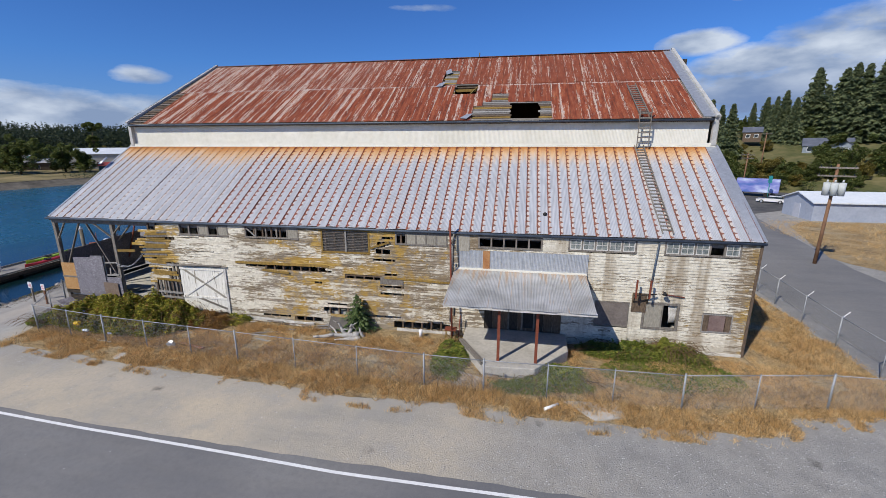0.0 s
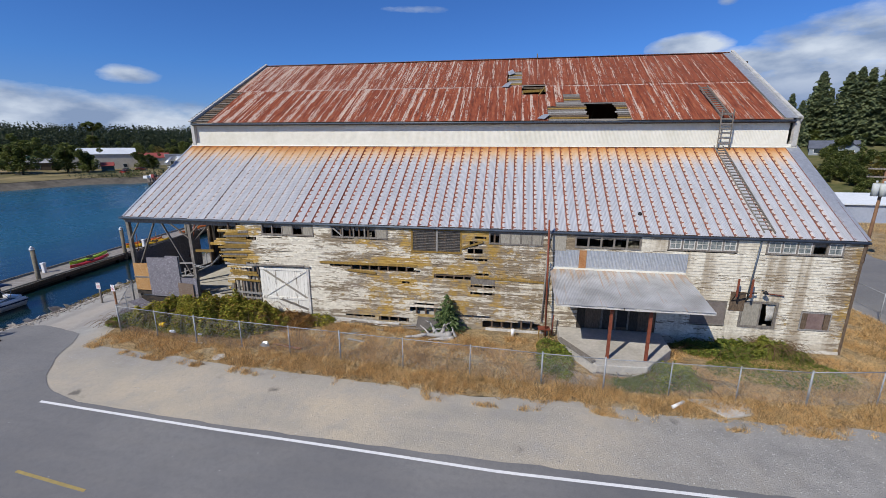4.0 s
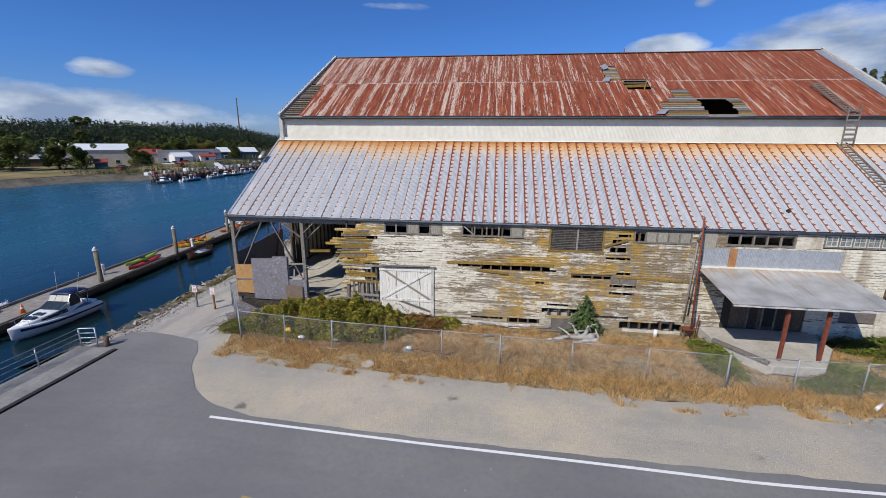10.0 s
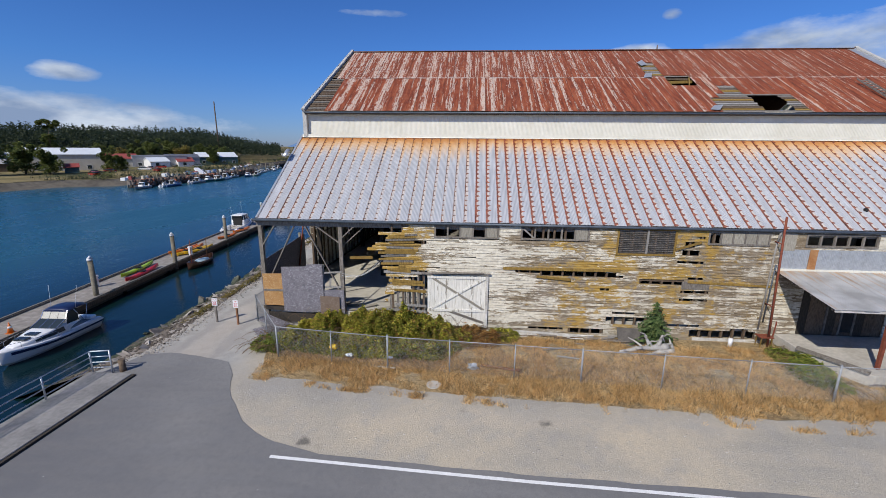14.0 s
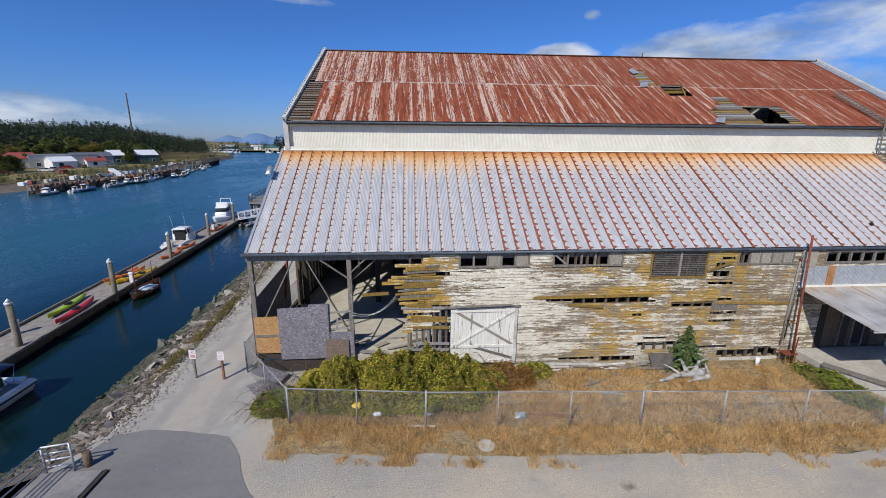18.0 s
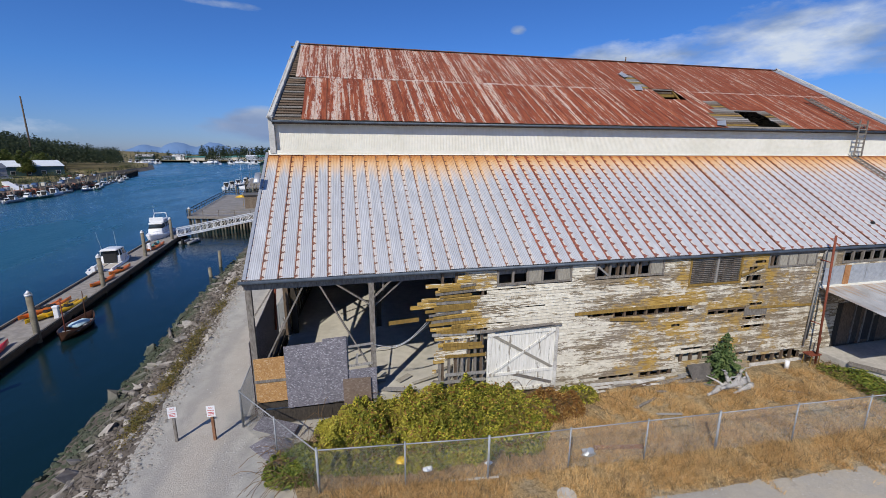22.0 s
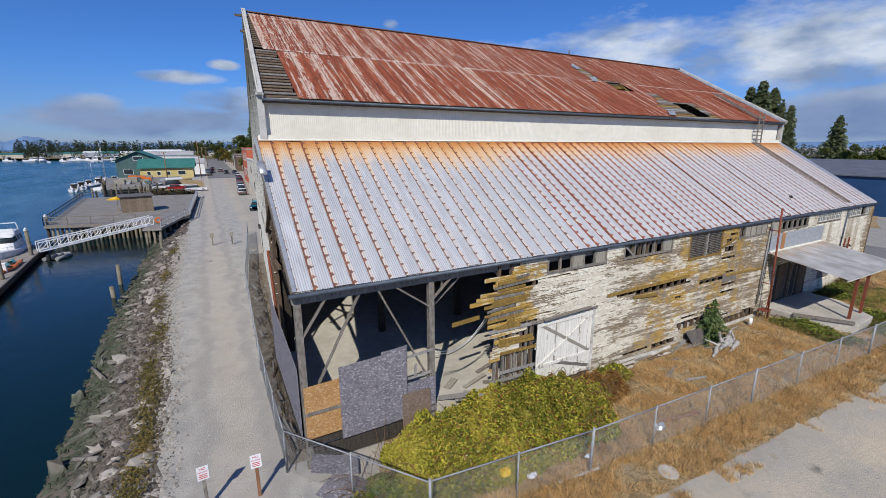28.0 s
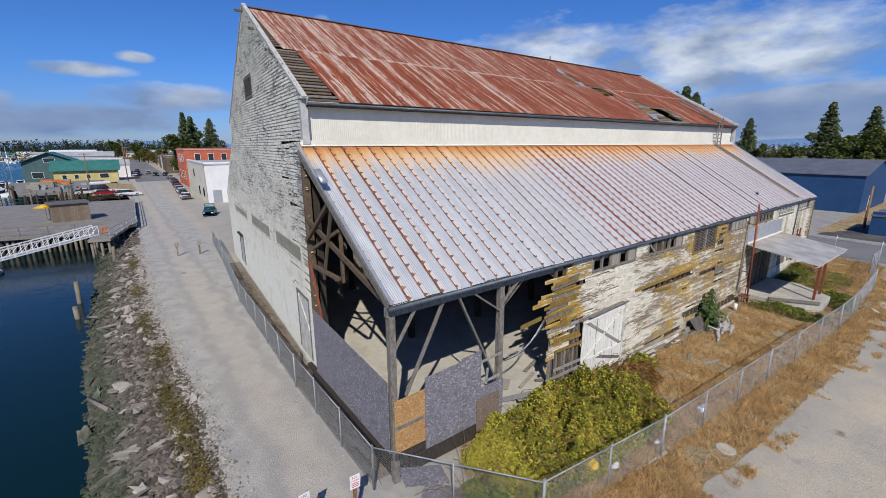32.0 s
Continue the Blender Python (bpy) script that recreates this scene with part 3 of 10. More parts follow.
CONCRETE = simple("concrete", (0.36, 0.34, 0.30), (0.54, 0.51, 0.46), 0.8, 0.9)
FLOORC = simple("floor_concrete", (0.38, 0.36, 0.31), (0.56, 0.53, 0.46), 0.35, 0.85)
STEEL = simple("galvanised_steel", (0.42, 0.44, 0.46), (0.60, 0.62, 0.64), 5, 0.45, 0.6)
GUTTER = simple("gutter_steel", (0.055, 0.07, 0.09), (0.12, 0.145, 0.18), 2, 0.5, 0.3)
REDPIPE = simple("rusty_pipe", (0.13, 0.035, 0.022), (0.26, 0.075, 0.04), 6, 0.8)
WATER = make_water()
PAINTLINE = simple("road_paint", (0.70, 0.70, 0.68), (0.86, 0.86, 0.84), 3, 0.7)
YELLOWLINE = simple("yellow_paint", (0.30, 0.24, 0.10), (0.45, 0.34, 0.12), 4, 0.8)
ROCK = make_rock()
MUD = simple("shore_mud", (0.06, 0.050, 0.040), (0.17, 0.142, 0.115), 0.8, 0.9, 0, 0.04)
GLASS = make_glass("window_glass")
BLACK = simple("black_rubber", (0.012, 0.012, 0.013), (0.03, 0.03, 0.03), 5, 0.7)
WHITE = simple("white_gelcoat", (0.68, 0.69, 0.70), (0.80, 0.80, 0.80), 1.0, 0.35, 0, 0.001, 0.5)


# ---- mesh helpers ----
def box(bm, x0, x1, y0, y1, z0, z1):
    v = [bm.verts.new(c) for c in ((x0, y0, z0), (x1, y0, z0), (x1, y1, z0), (x0, y1, z0), (x0, y0, z1), (x1, y0, z1), (x1, y1, z1), (x0, y1, z1))]
    for f in ((3, 2, 1, 0), (4, 5, 6, 7), (0, 1, 5, 4), (1, 2, 6, 5), (2, 3, 7, 6), (3, 0, 4, 7)):
        bm.faces.new([v[i] for i in f])
    return v


def beam(bm, p, q, w, h=None, up=(0, 0, 1)):
    """A squared timber from p to q."""
    p, q = Vector(p), Vector(q)
    h = h or w
    d = (q - p).normalized()
    u = Vector(up)
    if abs(d.dot(u)) > 0.98:
        u = Vector((0, 1, 0))
    s = d.cross(u).normalized() * w / 2
    t = s.cross(d).normalized() * h / 2
    v = [bm.verts.new(e + a * s + b * t) for e in (p, q) for a, b in ((-1, -1), (1, -1), (1, 1), (-1, 1))]
    for f in ((3, 2, 1, 0), (4, 5, 6, 7), (0, 1, 5, 4), (1, 2, 6, 5), (2, 3, 7, 6), (3, 0, 4, 7)):
        bm.faces.new([v[i] for i in f])


def tube(bm, p, q, r, r2=None, n=8, caps=True):
    p, q = Vector(p), Vector(q)
    r2 = r if r2 is None else r2
    d = (q - p).normalized()
    a = d.orthogonal().normalized()
    b = d.cross(a)
    rings = []
    for e, k in ((p, r), (q, r2)):
        rings.append([bm.verts.new(e + (a * math.cos(6.28318 * i / n) + b * math.sin(6.28318 * i / n)) * k) for i in range(n)])
    for i in range(n):
        f = bm.faces.new((rings[0][i], rings[0][(i + 1) % n], rings[1][(i + 1) % n], rings[1][i]))
        f.smooth = True
    if caps:
        bm.faces.new(rings[0][::-1])
        bm.faces.new(rings[1])


def loft(bm, rings, close=True, caps=True):
    """Skins a list of rings of points, all of one length."""
    vs = [[bm.verts.new(c) for c in r] for r in rings]
    n = len(vs[0])
    for a, b in zip(vs, vs[1:]):
        for i in range(n if close else n - 1):
            f = bm.faces.new((a[i], a[(i + 1) % n], b[(i + 1) % n], b[i]))
            f.smooth = True
    if caps and close:
        bm.faces.new(vs[0][::-1])
        bm.faces.new(vs[-1])
    return vs


def lump(bm, at, r, squash=(1, 1, 1), rough=0.25, seed=0, sub=1):
    """An uneven stone or clod."""
    made = bmesh.ops.create_icosphere(bm, subdivisions=sub, radius=1.0)
    for v in made["verts"]:
        k = 1 + rough * noise.noise(v.co * 1.7 + Vector((seed * 3.1, seed * 1.7, seed)))* 1.6
        v.co = Vector((v.co.x * squash[0], v.co.y * squash[1], v.co.z * squash[2])) * r * k + Vector(at)


def mesh_of(name, bm, mat, bevel=0.0):
    if bevel:
        bmesh.ops.bevel(bm, geom=bm.edges[:], offset=bevel, segments=1, affect="EDGES")
    bmesh.ops.recalc_face_normals(bm, faces=bm.faces[:])
    me = bpy.data.meshes.new(name)
    bm.to_mesh(me)
    bm.free()
    me.materials.append(mat)
    return me


def part(name, bm, mat, parent=None, label="", bevel=0.0):
    ob = new(name, mesh_of(name, bm, mat, bevel))
    if parent:
        ob.parent = parent
    if label:
        ob["label"] = label
    return ob


def thing(name, label, category, group="", at=(0, 0, 0), turn=0.0, kind=""):
    ob = new(name)
    ob.empty_display_size = 0.2
    ob.matrix_world = pose(*at, 0, 0, turn)
    return tagged(ob, label, category, group, kind)


def quick(name, fn, mat, parent=None, label="", bevel=0.0):
    bm = bmesh.new()
    fn(bm)
    return part(name, bm, mat, parent, label, bevel)


def raw(name, verts, faces, mat, parent=None, smooth=False):
    me = bpy.data.meshes.new(name)
    me.from_pydata(verts, [], faces)
    me.materials.append(mat)
    if smooth:
        me.polygons.foreach_set("use_smooth", [True] * len(me.polygons))
    ob = new(name, me)
    if parent:
        ob.parent = parent
    return ob


def sheet(name, outline, z, mat, label, category, thick=0.0):
    """A flat piece of ground with the given outline."""
    bm = bmesh.new()
    top = [bm.verts.new((x, y, z)) for x, y in outline]
    f = bm.faces.new(top)
    if f.normal.z < 0:
        f.normal_flip()
    if thick:
        g = bmesh.ops.extrude_face_region(bm, geom=[f])
        for v in g["geom"]:
            if isinstance(v, bmesh.types.BMVert):
                v.co.z -= thick
    bmesh.ops.triangulate(bm, faces=[f for f in bm.faces if len(f.verts) > 4])
    ob = part(name, bm, mat)
    return tagged(ob, label, category, "", "structure")


def slab(bm, pts, z0, z1):
    a = [bm.verts.new((x, y, z0)) for x, y in pts]
    b = [bm.verts.new((x, y, z1)) for x, y in pts]
    n = len(pts)
    bm.faces.new(a[::-1])
    bm.faces.new(b)
    for i in range(n):
        bm.faces.new((a[i], a[(i + 1) % n], b[(i + 1) % n], b[i]))


def ragged(pts, step, amount, seed):
    """Follows a line of points with an uneven edge."""
    out = []
    for (x0, y0), (x1, y1) in zip(pts, pts[1:]):
        k = max(1, int(math.hypot(x1 - x0, y1 - y0) / step))
        for i in range(k):
            x, y = x0 + (x1 - x0) * i / k, y0 + (y1 - y0) * i / k
            d = (noise.noise(Vector((x * 0.7, y * 0.7, seed))) + 0.5 * noise.noise(Vector((x * 2.9, y * 2.9, seed))) + 0.4 * noise.noise(Vector((x * 7.3, y * 7.3, seed)))) * amount
            out.append((x + d * 0.6, y + d))
    return out + [pts[-1]]


# ---- ground, water ----
WATER_Z = -1.5
BANK = [(-5.4, -70), (-5.4, -6.4), (-4.4, -4.0), (-4.3, -2), (-4.6, 3), (-4.8, 10), (-5.6, 22), (-5.8, 38), (-5.7, 58), (-5.6, 68), (-5.3, 90), (-6.5, 115), (-8, 150), (-12, 240), (-20, 420), (-60, 900), (-60, 3000)]
bank_line = ragged(BANK[1:11], 0.8, 0.55, 2.0)
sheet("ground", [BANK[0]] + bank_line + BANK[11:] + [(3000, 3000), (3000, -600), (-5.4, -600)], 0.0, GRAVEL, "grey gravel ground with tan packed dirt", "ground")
bm = bmesh.new()
rim = [bm.verts.new((x, y, 0.0)) for x, y in bank_line]
low = [bm.verts.new((x - 2.2 - 0.4 * noise.noise(Vector((x, y * 0.4, 5))), y, -0.75)) for x, y in bank_line]
foot = [bm.verts.new((x - 6.2 - 0.8 * noise.noise(Vector((x, y * 0.2, 9))), y - 0.3, -2.4)) for x, y in bank_line]
for a, b in ((rim, low), (low, foot)):
    for i in range(len(a) - 1):
        bm.faces.new((a[i], a[i + 1], b[i + 1], b[i]))
tagged(part("bank", bm, MUD), "muddy sloping bank with broken rock above the water", "bank", "", "structure")
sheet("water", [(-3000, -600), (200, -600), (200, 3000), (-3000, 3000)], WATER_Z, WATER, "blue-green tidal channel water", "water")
ASPH = [(-5.0, -6.5), (-4.4, -4.6), (-3.2, -4.3), (-1.5, -4.5), (0.4, -4.9), (0.95, -5.6), (1.55, -6.8), (2.25, -7.95), (3.55, -9.45), (5.3, -10.55), (7.3, -10.93), (10.7, -11.18), (14.8, -11.37), (18.5, -11.45), (23, -11.52), (34, -11.6), (60, -11.3), (300, -11)]
sheet("road", ragged(ASPH, 0.5, 0.10, 3.0) + [(300, -60), (-3.2, -60), (-3.2, -6.6)], 0.018, ASPHALT, "worn grey asphalt road with patched cracks", "road")
line_x = (5.6, 10.8, 14.8, 18.4, 22, 26.5, 33, 70)
line_y = (-11.25, -11.5, -11.68, -11.78, -11.90, -12.08, -12.0, -11.7)
line = [(x, float(np.interp(x, line_x, line_y))) for x in [5.6 + 0.9 * i for i in range(70)]]
sheet("road_line", [(x, y + 0.07) for x, y in line] + [(x, y - 0.07) for x, y in line[::-1]], 0.024, PAINTLINE, "solid white painted edge line", "road marking")
sheet("road_line", [(9.3, -14.85), (12.6, -15.2), (12.6, -15.32), (9.3, -14.97)], 0.024, YELLOWLINE, "faded short yellow painted line", "road marking")
GRASS = [(2.0, -4.4), (2.6, -6.1), (7, -6.45), (11.5, -6.75), (19, -7.15), (25, -7.5), (30, -7.2), (33.6, -7.6), (39, -7.3), (43, -7.2), (44.5, -5.7), (47, -5.1), (50.6, -4.8), (51, 10), (51.6, 30), (44.5, 30)]
sheet("grass_verge", ragged(GRASS, 0.5, 0.16, 7.0) + [(44.5, 0.3), (3.0, 0.3), (1.4, -2.6)], 0.010, DRY, "dry straw-coloured grass verge along the warehouse", "grass")
# ---- warehouse ----
EAVE_Y, EAVE_Z, TOP_Y, TOP_Z = -0.25, 6.52, 7.32, 11.30
UP_Y, UP_Z, RIDGE_Y, RIDGE_Z = 6.95, 13.05, 17.9, 19.07
LEN = 45.0
FACE = -0.18
warehouse = thing("warehouse", "weathered wooden warehouse with rusted metal roofs and flaking white siding", "warehouse")


def corrugated(name, width, length, pitch, amp, mat):
    """One corrugated sheet: x across, y up the slope, z out."""
    n = int(round(width / pitch * 4))
    xs = [width * i / n for i in range(n + 1)]
    zs = [amp * math.sin(2 * math.pi * x / pitch) for x in xs]
    verts = [(x, 0, z) for x, z in zip(xs, zs)] + [(x, length, z) for x, z in zip(xs, zs)]
    faces = [(i, i + 1, n + 2 + i, n + 1 + i) for i in range(n)]
    me = bpy.data.meshes.new(name)
    me.from_pydata(verts, [], faces)
    me.polygons.foreach_set("use_smooth", [True] * len(me.polygons))
    me.materials.append(mat)
    return me


def slope_pose(x, y, z, dy, dz, lift=0.0, tilt=0.0):
    return Matrix.Translation((x, y, z + lift)) @ Matrix.Rotation(math.atan2(dz, dy), 4, "X") @ Matrix.Rotation(tilt, 4, "Z")


low_len = math.hypot(TOP_Y - EAVE_Y, TOP_Z - EAVE_Z)
up_len = math.hypot(RIDGE_Y - UP_Y, RIDGE_Z - UP_Z)
PITCH = 0.079
zinc_mesh = corrugated("roof_sheet", 0.66, low_len + 0.1, PITCH, 0.012, ZINC)
rng = random.Random(4)
lower_roof = quick("lower_roof", lambda bm: beam(bm, (0.1, TOP_Y + 0.1, TOP_Z - 0.02), (LEN - 0.1, TOP_Y + 0.1, TOP_Z - 0.02), 0.10, 0.05), BROWN, warehouse, "galvanised corrugated roof with rust down the laps")
for k in range(9):
    y, z = EAVE_Y + 0.1 + (TOP_Y - EAVE_Y) * k / 9, EAVE_Z - 0.02 + (TOP_Z - EAVE_Z) * k / 9
    quick("purlin", lambda bm: beam(bm, (0.1, y, z), (LEN - 0.1, y, z), 0.10, 0.05), BROWN, lower_roof)
quick("apron_flashing", lambda bm: (beam(bm, (0.1, TOP_Y - 0.16, TOP_Z + 0.04), (LEN - 0.1, TOP_Y - 0.16, TOP_Z + 0.04), 0.22, 0.02, (0, -0.53, 0.85)), box(bm, 0.1, LEN - 0.1, TOP_Y - 0.16, TOP_Y - 0.13, TOP_Z + 0.06, TOP_Z + 0.22)), CREAM, warehouse, "cream flashing over the sheet tops")
COLS = 71
STEP = LEN / COLS
for i in range(COLS):
    ob = new("roof_sheet", zinc_mesh)
    ob.parent = lower_roof
    ob.matrix_basis = slope_pose(-0.05 + i * STEP, EAVE_Y - rng.uniform(0.0, 0.07), EAVE_Z, TOP_Y - EAVE_Y, TOP_Z - EAVE_Z, 0.055 + 0.012 * (i % 2), rng.uniform(-0.002, 0.002))

upper_roof = quick("upper_roof", lambda bm: [beam(bm, (0.5, UP_Y + 0.1 + (RIDGE_Y - UP_Y) * k / 4, UP_Z - 0.12 + (RIDGE_Z - UP_Z) * k / 4), (LEN - 0.5, UP_Y + 0.1 + (RIDGE_Y - UP_Y) * k / 4, UP_Z - 0.12 + (RIDGE_Z - UP_Z) * k / 4), 0.12, 0.12) for k in range(5)], BROWN, warehouse, "red rusted corrugated roof with two holes")
rust_mesh = {}


def at_slope(y):
    return UP_Z + (y - UP_Y) * (RIDGE_Z - UP_Z) / (RIDGE_Y - UP_Y)


def rust_sheet(x, y0, y1, lift):
    length = round(math.hypot(y1 - y0, at_slope(y1) - at_slope(y0)), 2)
    if length not in rust_mesh:
        rust_mesh[length] = corrugated("roof_sheet", 0.66, length, PITCH, 0.012, RUST)
    ob = new("roof_sheet", rust_mesh[length])
    ob.parent = upper_roof
    ob.matrix_basis = slope_pose(x, y0, at_slope(y0), RIDGE_Y - UP_Y, RIDGE_Z - UP_Z, lift, rng.uniform(-0.003, 0.003))


for i in range(70):
    x = 0.62 + i * 0.6265
    mid = 12.1 + 0.010 * x
    lo, hi = UP_Y - 0.05, mid + 0.12
    if i < 2:
        lo = None
    elif 28.7 <= x + 0.3 <= 34.7:
        lo = 9.45 if x > 31.2 else (10.8 if x > 29.9 else 8.8 + (x - 28.7) * 1.0)
    if 26.7 <= x + 0.3 <= 29.0:
        rust_sheet(x, lo, 10.85, 0.07 + 0.012 * (i % 2))
        lo = None
    if lo and i < 69:
        rust_sheet(x, lo, hi, 0.07 + 0.012 * (i % 2))
    start = mid
    if 25.8 <= x + 0.3 <= 26.9:
        start = 15.1
    elif 26.9 <= x + 0.3 <= 29.0:
        start = 12.55
    elif i == 0:
        continue
    rust_sheet(x, start, RIDGE_Y, 0.095 + 0.012 * (i % 2))


def roof_boards(x0, x1, y0, y1, n, cut=None, fill=0.9, mats=(None,)):
    for k in range(n):
        y = y0 + (y1 - y0) * k / n
        z = at_slope(y)
        a, b = x0 + rng.uniform(-0.15, 0.1), x1 + rng.uniform(-0.1, 0.25)
        spans = [(a, b)]
        if cut and cut[2] <= y <= cut[3]:
            spans = [(a, cut[0] + rng.uniform(-0.1, 0.1)), (cut[1] + rng.uniform(-0.1, 0.1), b)]
        for s, e in spans:
            if e - s > 0.1:
                quick("roof_board", lambda bm: beam(bm, (s, y, z + 0.02), (e, y + rng.uniform(-0.02, 0.02), z + 0.03), (y1 - y0) / n * fill, 0.03, (0, -0.52, 0.85)), mats[k % len(mats)] or WOOD, upper_roof)


roof_boards(0.5, 1.9, 7.05, 12.4, 17, None, 0.62, (BROWN, WOOD, BROWN))
for k in range(18):
    y = 12.5 + 0.3 * k
    quick("roof_board", lambda bm: beam(bm, (0.45 + 0.062 * (y - 7.5), y, at_slope(y) + 0.06), (1.3, y, at_slope(y) + 0.06), 0.20, 0.03, (0, -0.48, 0.87)), BROWN, upper_roof)
roof_boards(28.7, 34.8, 7.05, 11.1, 15, (31.6, 33.6, 7.3, 9.4), 0.80, (WOOD, OCHREWOOD, BROWN, WOOD, PALEWOOD))
roof_boards(25.8, 29.1, 10.85, 15.4, 16, (27.0, 29.0, 10.75, 12.4), 0.80, (WOOD, OCHREWOOD, PALEWOOD))
roof_boards(43.3, 44.3, 7.05, 12.6, 18)
# loose sheet corners round the holes
for x, y, a in ((26.0, 14.7, 20), (25.7, 12.3, -15), (28.5, 7.2, -30)):
    o = quick("loose_sheet", lambda bm: [bm.faces.new([bm.verts.new(c) for c in ((-0.3, -0.4, 0), (0.25, -0.3, 0.05), (0.3, 0.5, 0.12), (-0.2, 0.35, 0.02))])], STEEL, upper_roof, "bent loose galvanised sheet")
    o.matrix_basis = slope_pose(x, y, at_slope(y), RIDGE_Y - UP_Y, RIDGE_Z - UP_Z, 0.16, radians(a))
quick("hole_rafter", lambda bm: (beam(bm, (28.2, 10.7, at_slope(10.7)), (28.9, 12.55, at_slope(12.55) - 0.05), 0.08), beam(bm, (27.0, 11.9, at_slope(11.9) - 0.15), (29.0, 12.0, at_slope(12.0) - 0.15), 0.1, 0.2)), OCHREWOOD, upper_roof)
# far slope and rear lean-to
raw("rear_roof", [(1.1, RIDGE_Y, RIDGE_Z), (LEN - 0.5, RIDGE_Y, RIDGE_Z), (LEN - 0.5, 28.8, 13.05), (1.75, 28.8, 13.05), (1.75, 28.6, 11.8), (LEN - 0.5, 28.6, 11.8), (LEN, 37.2, 6.5), (2.3, 37.2, 6.5)], [(0, 1, 2, 3), (3, 2, 5, 4), (4, 5, 6, 7)], RUST, warehouse)
quick("ridge_cap", lambda bm: (beam(bm, (1.05, RIDGE_Y - 0.08, RIDGE_Z + 0.1), (LEN - 0.5, RIDGE_Y - 0.08, RIDGE_Z + 0.1), 0.3, 0.05)), RUST, warehouse)
quick("roof_vent", lambda bm: tube(bm, (28.3, RIDGE_Y, RIDGE_Z), (28.3, RIDGE_Y, RIDGE_Z + 0.5), 0.05), BROWN, warehouse)

# clerestory band
band = corrugated("band_sheet", 0.9, 1.85, 0.09, 0.006, CREAM)
band_wall = quick("clerestory_wall", lambda bm: box(bm, 0.5, LEN - 0.5, 7.40, 7.55, 11.0, 13.2), CREAM, warehouse, "cream painted metal wall band between the roofs")
for i in range(49):
    ob = new("band_sheet", band)
    ob.parent = band_wall
    ob.matrix_basis = Matrix.Translation((0.5 + 0.898 * i, 7.37 + 0.004 * (i % 2), 11.25)) @ Matrix.Rotation(radians(90), 4, "X")
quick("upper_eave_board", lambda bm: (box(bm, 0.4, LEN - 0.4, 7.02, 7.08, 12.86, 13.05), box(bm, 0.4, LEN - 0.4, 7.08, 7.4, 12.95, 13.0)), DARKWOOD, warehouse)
quick("upper_gutter", lambda bm: tube(bm, (0.4, 6.93, 12.98), (LEN - 0.4, 6.93, 12.98), 0.06), GUTTER, warehouse)
quick("band_flashing", lambda bm: beam(bm, (0.4, 7.27, 11.34), (LEN - 0.4, 7.27, 11.34), 0.14, 0.03, (0, -0.5, 0.85)), CREAM, warehouse)


CAPWOOD = simple("weathered_cap", (0.36, 0.36, 0.34), (0.56, 0.55, 0.52), 2.0)


# gable walls of lapped boards
def gable_top(y):
    """Height of the gable above y."""
    if y < 7.2 or y > 28.6:
        k = y if y < 17 else 37.0 - y
        return EAVE_Z + (k + 0.25) * (TOP_Z - EAVE_Z) / (TOP_Y - EAVE_Y)
    return 13.25 + (10.85 - abs(y - 17.9)) * 0.55


def row_spans(z, h, a, b, holes):
    """Free spans of a board row between a and b, less the holes (u0, u1, z0, z1)."""
    spans = [(a, b)]
    for u0, u1, z0, z1 in holes:
        if z + h * 0.6 > z0 and z + h * 0.4 < z1:
            nxt = []
            for s, e in spans:
                if u1 <= s or u0 >= e:
                    nxt.append((s, e))
                    continue
                if u0 > s:
                    nxt.append((s, u0))
                if u1 < e:
                    nxt.append((u1, e))
            spans = nxt
    return spans


def cut_lengths(s, e, rnd, lo=1.2, hi=4.2):
    out, x = [], s
    while e - x > 0.02:
        n = min(e, x + rnd.uniform(lo, hi))
        if e - n < 0.5:
            n = e
        out.append((x, n))
        x = n
    return out


ROW = 0.155
unit = bpy.data.meshes.new("plank")
unit.from_pydata([(0, -0.040, 0), (1, -0.040, 0), (1, -0.010, ROW + 0.012), (0, -0.010, ROW + 0.012), (0, 0, 0), (1, 0, 0), (1, 0, ROW + 0.012), (0, 0, ROW + 0.012)], [], [(0, 1, 2, 3), (5, 4, 7, 6), (4, 5, 1, 0), (3, 2, 6, 7), (4, 0, 3, 7), (1, 5, 6, 2)])
unit.materials.append(SIDING)
unit_g = unit.copy()
unit_g.materials.clear()
unit_g.materials.append(GABLE)


def plank_soup(planks, m_of):
    """Planks joined in one mesh; each is (start, end, z)."""
    verts, faces = [], []
    base = [tuple(v.co) for v in unit.vertices]
    quads = [tuple(f.vertices) for f in unit.polygons]
    for s, e, z in planks:
        k = len(verts)
        verts += [m_of(s + c[0] * (e - s), c[1], z + c[2]) for c in base]
        faces += [tuple(k + i for i in f) for f in quads]
    return verts, faces


